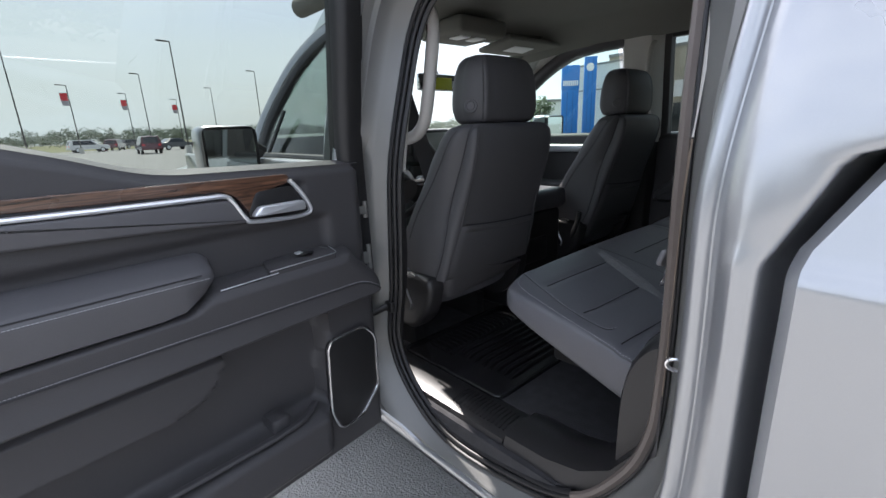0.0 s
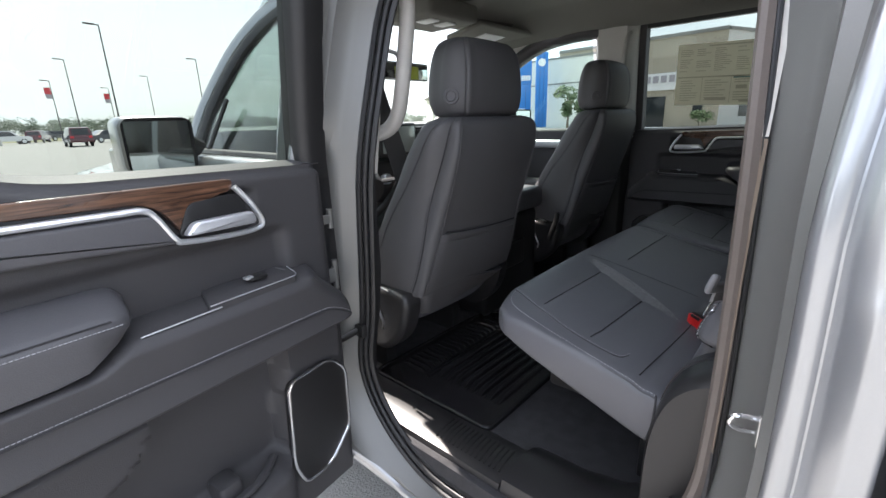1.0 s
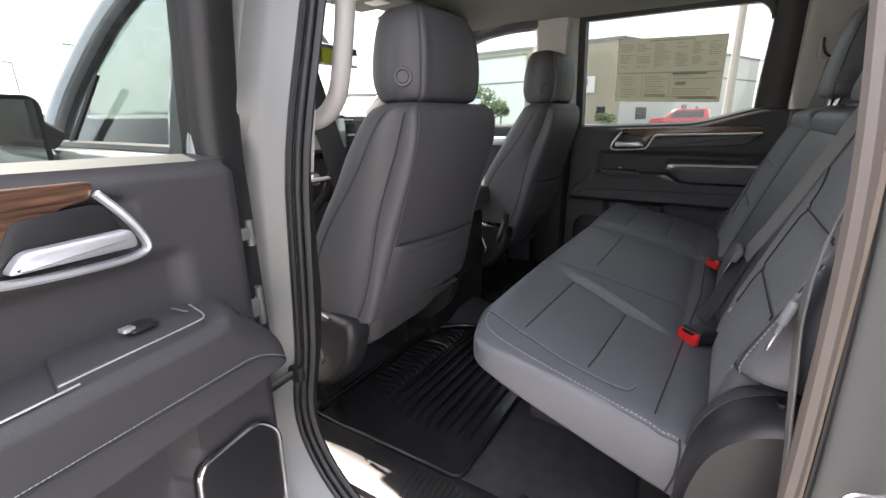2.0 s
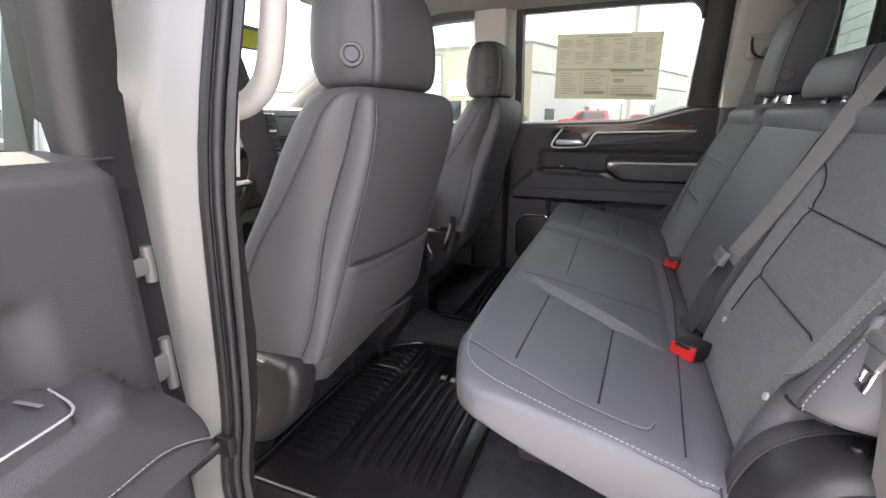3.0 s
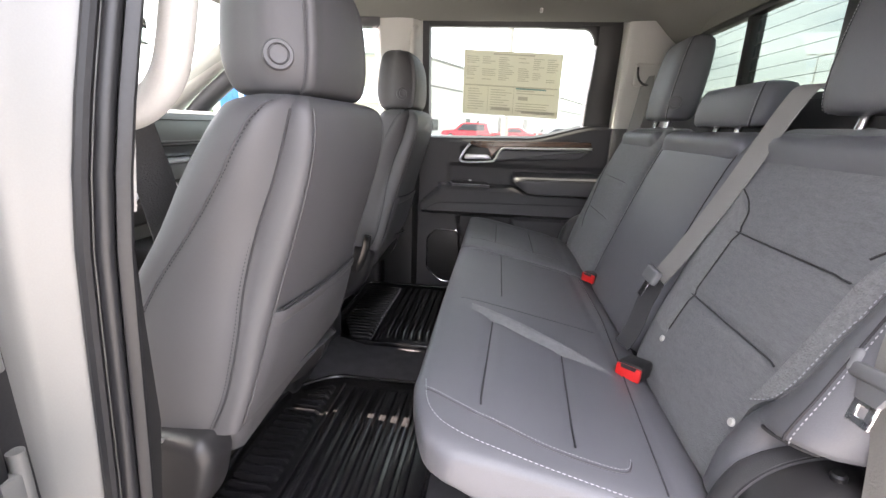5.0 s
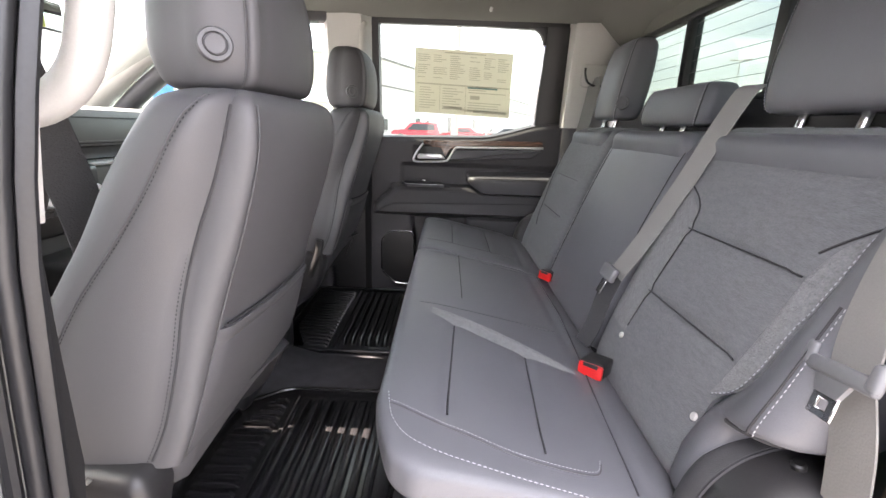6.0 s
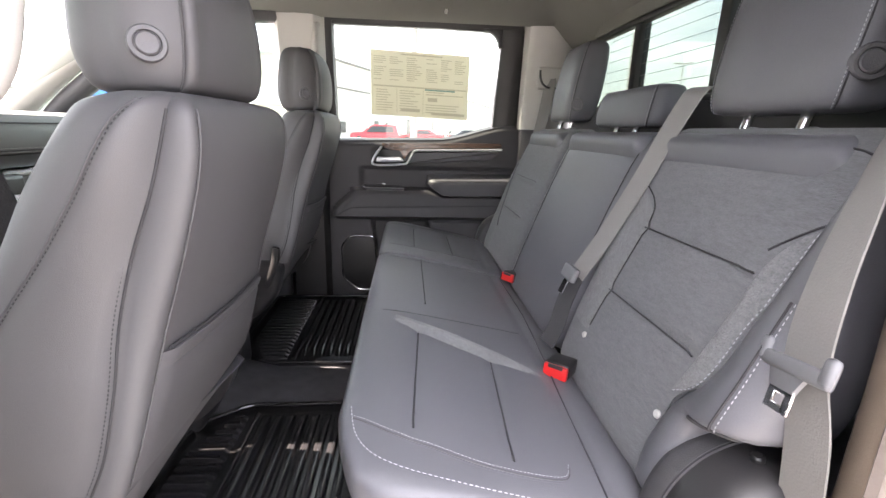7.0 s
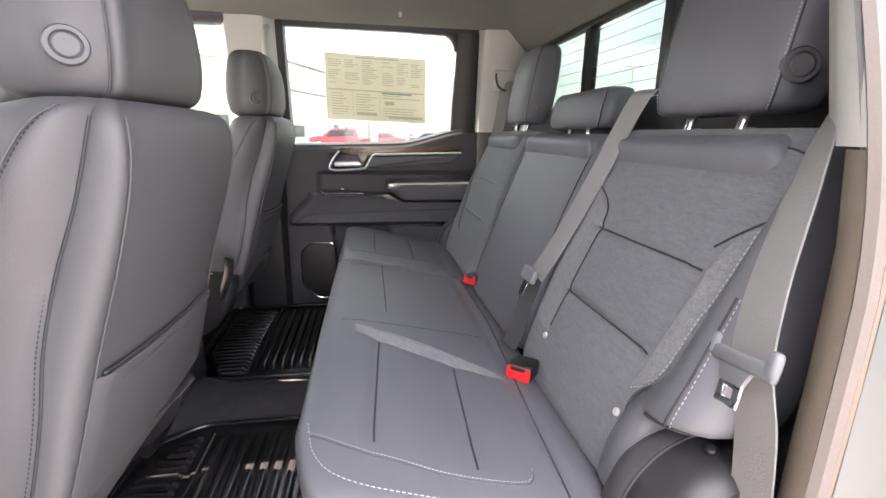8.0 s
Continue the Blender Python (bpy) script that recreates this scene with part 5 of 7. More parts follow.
seam("border_seam", [front(p.x, p.y, 0.0012) for p in catmull([(-0.600, 1.262, 0), (-0.621, 1.281, 0), (-0.640, 1.297, 0), (-0.656, 1.306, 0)], 6)], rbody, 0.0013)
seam("panel_seam", [front(p.x, p.y, 0.0014) for p in catmull([(-0.352, 1.06, 0), (-0.360, 1.139, 0), (-0.371, 1.246, 0), (-0.354, 1.278, 0), (-0.315, 1.296, 0)], 8)], rbody, 0.0012)
# vinyl bolster outside the stitched border: a narrow strip beside the cushion that widens into a wing over the pivot cover
WING_ROWS = [   # height, inner edge, outer edge, swell, how far the outer edge is lifted
    (0.970, -0.590, -0.632, 0.006, 0.0), (1.01, -0.580, -0.634, 0.012, 0.0), (1.05, -0.584, -0.636, 0.014, 0.0), (1.068, -0.590, -0.640, 0.016, 0.0), (1.076, -0.594, -0.650, 0.018, 0.003),
    (1.080, -0.596, -0.690, 0.020, 0.010), (1.084, -0.598, -0.704, 0.024, 0.012), (1.092, -0.603, -0.708, 0.028, 0.012), (1.11, -0.614, -0.709, 0.030, 0.010), (1.14, -0.624, -0.708, 0.029, 0.006),
    (1.18, -0.628, -0.706, 0.026, 0.003), (1.23, -0.635, -0.702, 0.023, 0.0), (1.28, -0.639, -0.696, 0.020, 0.0), (1.33, -0.645, -0.688, 0.016, 0.0), (1.37, -0.650, -0.678, 0.010, 0.0), (1.386, -0.655, -0.668, 0.002, 0.0)]
WING_CUT = ((0.0, 0.02), (0.10, 0.36), (0.25, 0.72), (0.42, 0.95), (0.60, 1.0), (0.76, 0.88), (0.90, 0.52), (0.97, 0.08), (1.0, -0.6), (1.0, -1.6), (0.96, -2.4), (0.5, -2.6), (0.0, -2.6))


def wing_point(row, f, d, lift=0.0):
    z, xi, xo, sw, up = row
    zz = z + up * smooth01(f, 0.3, 1.0)
    return Vector((xi + (xo - xi) * f, seat_y(zz) + (sw * d if d > 0 else 0.030 * d) + lift, zz))


bm = bmesh.new()
rings(bm, [[wing_point(r, f, d) for f, d in WING_CUT] for r in WING_ROWS])
bolster = part("bolster", bm, VINYL, rb1, "smooth charcoal vinyl bolster", angle=65)
seam("wing_seam", [wing_point(r, 0.66 - 0.10 * i / 5, 0.97, 0.0010) for i, r in enumerate(WING_ROWS[6:12])], bolster, 0.0015, SEAM)
stitching(catmull([wing_point(r, 0.72 - 0.10 * i / 5, 0.93, 0.0012) for i, r in enumerate(WING_ROWS[6:12])], 6), bolster, THREAD, "pale stitching", 0.0007, 0.0038, 0.0026)
seam("wing_hem", catmull([wing_point(WING_ROWS[4], 0.9, 0.5, 0.001)] + [wing_point(WING_ROWS[5], f, d, 0.001) for f, d in WING_CUT[3:8]], 5), bolster, 0.0024, SEAM)
seam("top_seam", [front(p.x, p.y, 0.0006) for p in catmull([(-0.300, 1.376, 0), (-0.378, 1.374, 0), (-0.426, 1.362, 0), (-0.540, 1.359, 0), (-0.571, 1.364, 0), (-0.600, 1.371, 0), (-0.625, 1.369, 0), (-0.648, 1.360, 0)], 6)], rbody, 0.0012)
for x, z, y in ((-0.349, 1.04, 0.0), (-0.579, 1.044, 0.0)):
    bm = bmesh.new()
    p = front(x, z, 0)
    lathe(bm, [(0.0055, -0.003), (0.0055, 0.002), (0.0045, 0.0032), (0.0, 0.0036)], p, (0, 0.94, 0.34), 16)
    part("anchor_button", bm, TRIM_LIGHT, rbody, "pale round anchor button")

rb2, rbody2, front2 = rear_back(-0.248, 0.188, wide_seat, 0, 1.385)
for xx in (-0.215, 0.14):
    seam("panel_seam", [front2(xx, 1.0 + 0.36 * i / 20, 0.0006) for i in range(21)], rbody2, 0.0011)
rb3, rbody3, front3 = rear_back(0.195, 0.59, narrow_seat, 1)
for z in (1.126, 1.236):
    seam("pull_seam", [front3(0.27 + 0.23 * i / 16, z, 0.0006) for i in range(17)], rbody3, 0.0011)
P = catmull([(0.475, 1.06, 0), (0.505, 1.09, 0), (0.518, 1.14, 0), (0.533, 1.22, 0), (0.548, 1.35, 0)], 8)
seam("bolster_seam", [front3(p.x, p.y, 0.001) for p in P], rbody3, 0.0011)
# knit panel beside the middle backrest
bm = bmesh.new()
loops = []
for i in range(25):
    z = 1.05 + 0.245 * i / 24
    xr = -0.352 - 0.019 * smooth01(z, 1.06, 1.24) + 0.055 * smooth01(z, 1.255, 1.297)
    loops.append([front(-0.262 + (xr + 0.262) * f, z, 0.0016) for f in (0.02, 0.25, 0.5, 0.75, 1.0)])
rings(bm, loops, cap=False, loop_closed=False)
part("knit_panel", bm, KNIT, rbody, "grey knit cloth panel")


def rear_headrest(cx, w, z0, z1, low, label, y0=-0.205):
    st = thing("rear_headrest", (cx, -0.21, z0 - 0.03), label, "headrest", "rear headrests")
    h = z1 - z0
    lean = -0.16
    secs = []
    for f, k, d in ((0.0, 0.80, 0.028), (0.05, 0.94, 0.045), (0.30, 1.0, 0.052), (0.65, 0.985, 0.05), (0.92, 0.93, 0.042), (1.0, 0.80, 0.024)):
        secs.append(((cx, y0 + lean * h * f, z0 + h * f), w * k, d if not low else d * 0.85, 4.2))
    c = Cushion(secs, (1, 0, 0), (0, 1, 0), 7, 64)
    bm = bmesh.new()
    c.mesh(bm)
    body = part("pad", bm, VINYL, st)
    for a in ((40, 140) if low else (31, 149)):
        L = c.line([(0.1, a), (0.5, a), (0.9, a)])
        seam("seam", L, body, 0.0010)
        k = -4 if a > 90 else 4
        stitching(c.line([(0.1, a + k), (0.5, a + k), (0.9, a + k)], 8, 0.0014), body, THREAD, "grey stitching", 0.0005)
    if not low:
        p = c.at(0.34, 168)
        n = Vector((-0.93, 0.36, 0.03)).normalized()
        bm = bmesh.new()
        lathe(bm, [(0.019, -0.006), (0.019, 0.002), (0.0175, 0.0038), (0.0135, 0.0038), (0.0128, 0.001), (0.0125, 0.001)], p, n, 28)
        r = part("button_ring", bm, TRIM_SOFT, body, "grey release button ring")
        bm = bmesh.new()
        lathe(bm, [(0.012, -0.004), (0.012, 0.003), (0.0105, 0.0042), (0.0, 0.0036)], p, n, 24)
        part("button", bm, TRIM_SOFT, body)
    for x in (-0.048, 0.048):
        bm = bmesh.new()
        tube(bm, [(cx + x, y0 + 0.018, z0 - 0.034), (cx + x, y0 + 0.005, z0 + 0.02)], 0.007, 12)
        part("post", bm, CHROME, st)
        bm = bmesh.new()
        lathe(bm, [(0.021, -0.006), (0.021, 0.001), (0.018, 0.004), (0.009, 0.005)], (cx + x, y0 + 0.016, z0 - 0.024), (0, 0.25, 1), 20)
        part("post_guide", bm, TONGUE, st)
    return st


rear_headrest(-0.460, 0.118, 1.410, 1.640, False, "charcoal vinyl rear headrest on two chrome posts", -0.182)
rear_headrest(0.385, 0.098, 1.414, 1.640, False, "charcoal vinyl rear headrest by the closed door", -0.195)
rear_headrest(0.0, 0.150, 1.396, 1.482, True, "low wide charcoal middle headrest")

for cx, w, st_y in ((-0.455, 0.165, rb1), (0.392, 0.165, rb3), (-0.03, 0.19, rb2)):
    bm = bmesh.new()
    yk = Cushion([((cx - w, -0.175, 1.345), 0.050, 0.020, 4), ((cx - w + 0.02, -0.175, 1.350), 0.062, 0.034, 4), ((cx - 0.08, -0.175, 1.350), 0.064, 0.034, 4), ((cx + 0.08, -0.175, 1.350), 0.064, 0.034, 4), ((cx + w - 0.02, -0.175, 1.350), 0.062, 0.034, 4), ((cx + w, -0.175, 1.345), 0.050, 0.020, 4)], (0, 1, 0), (0, 0, 1), 4, 28)
    yk.mesh(bm)
    part("yoke", bm, VINYL, st_y)

# rounded plastic cover at the bench's outer end: an inner shell, a joint and an outer cap
for sx, x0 in ((-1, -0.622), (1, 0.612)):
    cov = thing("bench_end_cover", (x0 + sx * 0.05, 0.0, FLOOR_Z), "charcoal plastic cover at the bench pivot", "trim cover", "bench end covers")
    prof = catmull([(0.052, FLOOR_Z, 0), (0.052, 0.88, 0), (0.047, 0.95, 0), (0.034, 1.002, 0), (0.014, 1.036, 0), (-0.016, 1.060, 0), (-0.055, 1.070, 0), (-0.10, 1.05, 0), (-0.115, 1.0, 0), (-0.115, FLOOR_Z, 0)], 6)
    for nm, rows in (("shell", ((0.0, 0.90), (0.003, 0.955), (0.012, 0.992), (0.022, 1.0), (0.036, 1.0), (0.0375, 0.99))), ("cap", ((0.0375, 0.972), (0.0395, 0.985), (0.052, 0.982), (0.072, 0.968), (0.094, 0.94), (0.102, 0.89)))):
        bm = bmesh.new()
        rings(bm, [[(x0 + sx * dx, -0.03 + (p.x + 0.03) * k, FLOOR_Z + (p.y - FLOOR_Z) * (1 - (1 - k) * 0.45)) for p in prof] for dx, k in rows])
        part(nm, bm, TRIM if nm == "shell" else RECLINER, cov)
    bm = bmesh.new()
    tube(bm, [(x0 + sx * 0.038, -0.03 + (p.x + 0.03) * 0.99, FLOOR_Z + (p.y - FLOOR_Z) * 0.994) for p in prof], 0.0022, 6)
    part("joint", bm, SEAM, cov)
    bm = bmesh.new()
    lathe(bm, [(0.007, -0.004), (0.007, 0.003), (0.005, 0.005), (0.0, 0.005)], (x0 + sx * 0.062, -0.040, 1.066), (0, 0.2, 1), 12)
    part("screw_cap", bm, TRIM_DARK, cov)

# ---- seat belts ----
def buckle(x, y, z, label, turn=0.0):
    b = thing("belt_buckle", (x, y, z - 0.05), label, "seat belt buckle", "belt buckles")
    d = Vector((-math.cos(radians(turn)), math.sin(radians(turn)), 0.12)).normalized()
    e = d.cross(Vector((0, 0, 1))).normalized()
    m = Matrix.Translation((x, y, z)) @ Matrix((e, d.cross(e), d)).transposed().to_4x4()
    bm = bmesh.new()
    box(bm, (-0.022, -0.012, -0.050), (0.022, 0.016, 0.0), 0.006, 3, m)
    part("housing", bm, TRIM_DARK, b)
    bm = bmesh.new()
    box(bm, (-0.021, -0.008, -0.004), (0.021, 0.0155, 0.005), 0.003, 2, m)
    part("release_button", bm, RED, b, "red release button")
    bm = bmesh.new()
    box(bm, (-0.013, -0.0085, 0.002), (0.013, -0.002, 0.0056), 0.001, 1, m)
    part("slot", bm, TRIM_DARK, b)
    return b


buckle(-0.382, 0.062, 0.992, "black seat belt buckle with red button on the bench", 40)
buckle(0.115, 0.035, 0.992, "black seat belt buckle with red button by the middle seat", 55)

cb = thing("centre_seat_belt", (-0.29, -0.05, 1.0), "grey middle seat belt lying across the backrest", "seat belt")
line = catmull([(-0.285, -0.235, 1.452), (-0.305, -0.165, 1.456), (-0.307, -0.135, 1.42), (-0.296, -0.085, 1.30), (-0.275, -0.040, 1.19), (-0.258, -0.008, 1.12)], 6)
bm = bmesh.new()
ribbon(bm, line, [(-0.25, 0.93, 0.36)] * len(line), 0.044, 0.002)
part("webbing", bm, WEBBING, cb)
line2 = catmull([(-0.258, -0.006, 1.118), (-0.262, 0.012, 1.07), (-0.272, 0.028, 1.02), (-0.275, 0.045, 0.985)], 5)
bm = bmesh.new()
ribbon(bm, line2, [(-0.6, 0.75, 0.3)] * len(line2), 0.034, 0.002)
part("lower_webbing", bm, WEBBING_DARK, cb)
bm = bmesh.new()
mm = look((-0.257, 0.006, 1.122), (-0.257, 0.1, 1.16))
box(bm, (-0.028, -0.012, -0.006), (0.028, 0.016, 0.006), 0.005, 3, mm)
tg = part("tongue", bm, TONGUE, cb, "grey belt tongue")
bm = bmesh.new()
box(bm, (-0.010, -0.042, -0.0015), (0.010, -0.012, 0.0015), 0.001, 1, mm)
part("blade", bm, CHROME, tg)

ob = thing("outer_seat_belt", (-0.72, -0.03, 0.9), "grey outer seat belt hanging by the rear pillar", "seat belt")
line = catmull([(-0.660, -0.135, 1.425), (-0.684, -0.092, 1.385), (-0.703, -0.060, 1.335), (-0.711, -0.038, 1.26), (-0.716, -0.031, 1.19), (-0.731, -0.035, 1.12), (-0.736, -0.045, 1.0), (-0.742, -0.05, 0.86)], 7)
bm = bmesh.new()
nn = [Vector((0.42, 0.90, 0.15)).lerp(Vector((0.05, 0.99, 0.05)), smooth01(i / (len(line) - 1), 0.15, 0.6)) for i in range(len(line))]
ribbon(bm, line, nn, 0.047, 0.0022)
part("webbing", bm, WEBBING, ob)
bm = bmesh.new()
ax = Vector((-0.092, 0.018, 0.020)).normalized()
az = (Vector((0.05, 0.95, 0.3)) - ax * ax.dot(Vector((0.05, 0.95, 0.3)))).normalized()
ay = az.cross(ax)
mm = Matrix.Translation((-0.713, -0.024, 1.190)) @ Matrix((ax, ay, az)).transposed().to_4x4()
box(bm, (-0.046, -0.011, -0.003), (0.046, 0.004, 0.005), 0.004, 3, mm)
for x in (-0.040, 0.040):
    box(bm, (x - 0.007, -0.009, -0.003), (x + 0.007, 0.016, 0.006), 0.005, 3, mm)
tg = part("tongue", bm, TONGUE, ob, "grey belt tongue")
bm = bmesh.new()
slab(bm, [mm @ Vector((x, y, -0.0015)) for x, y in ((-0.026, -0.009), (0.020, -0.009), (0.012, -0.026), (-0.018, -0.026))], mm.to_3x3() @ Vector((0, 0, 0.004)), 0.001)
part("neck", bm, TONGUE, tg)
bm = bmesh.new()
for a, b, c, d in ((-0.018, -0.046, -0.009, -0.022), (0.004, -0.046, 0.013, -0.022), (-0.018, -0.030, 0.013, -0.022), (-0.018, -0.046, 0.013, -0.039)):
    box(bm, (a, b, -0.0015), (c, d, 0.0015), 0.0008, 1, mm)
part("blade", bm, CHROME, tg)

rbl = thing("far_seat_belt", (0.66, -0.2, 1.0), "grey seat belt hanging on the far rear pillar", "seat belt")
line = catmull([(0.667, -0.205, 1.57), (0.655, -0.20, 1.52), (0.650, -0.175, 1.38), (0.645, -0.13, 1.24), (0.642, -0.085, 1.10), (0.65, -0.02, 1.0)], 6)
bm = bmesh.new()
ribbon(bm, line, [(-0.75, 0.62, 0.2)] * len(line), 0.046, 0.002)
part("webbing", bm, WEBBING, rbl)
fb = thing("driver_seat_belt", (-0.62, 0.78, 1.0), "black driver's seat belt beside the centre pillar", "seat belt")
line = catmull([(-0.70, 0.70, 1.62), (-0.64, 0.72, 1.47), (-0.572, 0.74, 1.343), (-0.537, 0.748, 1.255), (-0.50, 0.765, 1.15)], 6)
bm = bmesh.new()
ribbon(bm, line, [(-0.75, -0.65, 0.1)] * len(line), 0.046, 0.002)
part("webbing", bm, WEBBING_DARK, fb)


# ---- floor mats ----
def floor_mat(x0, x1, y0, y1, ysplit, label, left=True):
    """A moulded rubber mat: a raised rim, bold ribs across behind the split and fine ribs fore and aft before it."""
    mt = thing("floor_mat", ((x0 + x1) / 2, (y0 + y1) / 2, FLOOR_Z), label, "floor mat", "rubber floor mats")
    z = FLOOR_Z + 0.008
    P = [(x0, y0), (x1, y0), (x1, y1 - 0.10), (x1 - 0.07, y1 - 0.012), (x1 - 0.17, y1), (x0, y1)]
    if not left:
        P = [(x0, y0), (x1, y0), (x1, y1), (x0 + 0.17, y1), (x0 + 0.07, y1 - 0.012), (x0, y1 - 0.10)]
    outline = rounded([(x, y, FLOOR_Z) for x, y in P], 0.03)
    bm = bmesh.new()
    slab(bm, outline, (0, 0, 0.008), 0.003)
    part("base", bm, MAT, mt)
    bm = bmesh.new()
    tube(bm, [p + Vector((0, 0, 0.012)) for p in outline], 0.0052, 8, True)
    part("rim", bm, MAT, mt)
    xa, xb = (x0 + 0.090, x1 - 0.035) if left else (x0 + 0.035, x1 - 0.035)
    step = (ysplit - 0.012 - (y0 + 0.045)) / 7
    for k in range(8):
        y = y0 + 0.045 + step * k
        bm = bmesh.new()
        loops = []
        for x, h in ((xa, -0.002), (xa + 0.035, 0.013), (xb - 0.03, 0.013), (xb, -0.002)):
            loops.append([(x, y - 0.0100, z - 0.001), (x, y - 0.0082, z + h * 0.86), (x, y - 0.0062, z + h), (x, y + 0.0062, z + h), (x, y + 0.0082, z + h * 0.86), (x, y + 0.0100, z - 0.001)])
        rings(bm, loops)
        part("coarse_rib", bm, MAT, mt)
    bm = bmesh.new()
    tube(bm, [(xa - 0.01, ysplit + 0.012, z + 0.001), (xb, ysplit + 0.012, z + 0.001)], 0.0, 8, flat=(0.007, 0.0055))
    part("divider", bm, MAT, mt)
    for k in range(60):
        x = xa + 0.0225 * k
        if x > xb:
            break
        inset = max(0.0, x - (x1 - 0.17)) if left else max(0.0, (x0 + 0.17) - x)
        ye = y1 - 0.024 - 0.45 * inset
        bm = bmesh.new()
        ya = ysplit + 0.030
        loops = []
        for y, h in ((ya, 0.0), (ya + 0.010, 0.009), (ye - 0.010, 0.009), (ye, 0.0)):
            loops.append([(x - 0.0068, y, z - 0.001), (x - 0.0042, y, z + h * 0.85), (x, y, z + h), (x + 0.0042, y, z + h * 0.85), (x + 0.0068, y, z - 0.001)])
        rings(bm, loops)
        part("fine_rib", bm, MAT, mt)
    return mt


floor_mat(-0.640, -0.050, 0.400, 0.800, 0.655, "ribbed black rubber floor mat on the carpet")
floor_mat(0.155, 0.69, 0.40, 0.83, 0.64, "ribbed black rubber floor mat by the closed door", False)


# ---- rear doors ----
def rear_door(name, M, is_open, label, u0=0.0):
    """A rear door. M maps (along from the hinge edge, out of the inner face, height) to the world."""
    base = M(0.0, -0.06, 0.66)
    dr = thing(name, base, label, "car door", "rear doors")
    W, Z0 = 0.86, 0.665

    def ledge(u):
        """Height of the window ledge along the glass."""
        return 1.337 + 0.028 * u + 0.052 * smooth01(u, 0.45, 0.74) + (0.016 * smooth01(u, 0.40, 0.58) if is_open else 0.0)

    def belt(u):
        return ledge(u) - 0.013

    def depth(u, z):
        v = 0.0
        zb = belt(u)
        v += 0.012 * (1 - smooth01(z, zb - 0.012, zb))                     # rolled top edge
        v += 0.004
        v -= 0.012 * smooth01(u, 0.19, 0.20) * (1 - smooth01(u, 0.335, 0.345)) * smooth01(z, 1.246, 1.252) * (1 - smooth01(z, 1.300, 1.306))
        arm_top = 1.150 - 0.026 * smooth01(u, 0.41, 0.47)
        start = 0.045 + 0.075 * smooth01(z, 1.055, 1.15)
        nose = min(1.0, max(0.0, (u - start + 0.012) / 0.05))
        nose = math.sqrt(1 - (1 - nose) ** 2)
        crown = min(1.0, max(0.0, (z - (arm_top - 0.008)) / 0.010))
        crown = math.sqrt(1 - crown * crown)
        v += (0.052 * smooth01(z, 1.022, 1.044) + 0.006 * smooth01(z, 1.044, 1.10)) * crown * nose
        v += 0.016 * (1 - smooth01(z, 1.02, 1.10))                         # lower panel
        v -= 0.013 * smooth01(z, 1.128, 1.150) * (1 - smooth01(z, 1.218, 1.240)) * smooth01(u, 0.140, 0.152)      # hollow under the handle
        # recess of the map pocket below the armrest
        front_edge = 0.184 + 0.023 * min(1.0, max(0.0, (1.0 - z) / 0.24))
        inside = smooth01(u, front_edge, front_edge + 0.012) * smooth01(z, 0.80, 0.815) * (1 - smooth01(z, 1.010, 1.024))
        flap = smooth01(u, 0.405, 0.418) * smooth01(z - 0.93 - 0.07 * math.exp(-max(0.0, u - 0.412) / 0.03), -0.008, 0.008)
        v -= 0.040 * inside * (1 - flap)
        v += 0.012 * inside * flap
        v += 0.042 * smooth01(u, 0.200, 0.24) * (1 - smooth01(z, 0.797, 0.806)) * smooth01(z, 0.67, 0.72)
        v -= 0.018 * (1 - smooth01(u, u0, u0 + 0.022))
        return v

    bm = bmesh.new()
    us = [u0 + d for d in (0.0, 0.006, 0.012, 0.02, 0.03)] + [u0 + 0.03 + (W - u0 - 0.03) * (i + 1) / 84 for i in range(84)]
    rows = []
    for u in us:
        zb = belt(u)
        zs = [Z0 + (1.00 - Z0) * j / 50 for j in range(50)] + [1.00 + 0.155 * j / 72 for j in range(72)] + [1.155 + (zb - 1.155) * j / 40 for j in range(41)]
        rows.append([M(u, depth(u, z), z) for z in zs] + [M(u, 0.004, zb + 0.005), M(u, -0.010, zb + 0.009), M(u, -0.030, zb + 0.013)])
    rings(bm, rows, cap=False, loop_closed=False)
    panel = part("trim_panel", bm, TRIM, dr, angle=60)
    # shell: outer skin, edges
    bm = bmesh.new()
    prof = [(-0.012, Z0 - 0.01), (-0.055, Z0 - 0.02), (-0.115, Z0 + 0.0), (-0.145, 0.80), (-0.15, 1.0), (-0.14, 1.20), (-0.105, 1.33), (-0.03, 1.335)]
    rings(bm, [[M(u, v, z + (0.05 * smooth01(u, 0.5, 0.8) if z > 1.3 else 0)) for v, z in prof] for u in (u0 - 0.012, u0, 0.3, 0.55, 0.7, W - 0.01, W)], cap=True)
    part("outer_skin", bm, PAINT, dr)
    # edge strip at the hinge side, hinges
    bm = bmesh.new()
    slab(bm, [M(u0 - 0.014, -0.018, 0.69), M(u0 - 0.014, -0.018, 1.32), M(u0 - 0.014, -0.055, 1.32), M(u0 - 0.014, -0.055, 0.69)], M(-0.022, 0, 0) - M(-0.014, 0, 0), 0.002)
    part("edge_seal", bm, RUBBER, dr)
    # window frame: front post, top, rear post
    tw = lambda z: -0.10 * smooth01(z, 1.30, 1.80)    # leans inboard as it rises
    def F(u, v, z):
        return M(u, v - 0.45 * tw(z), z)
    ZT = 1.742
    bm = bmesh.new()
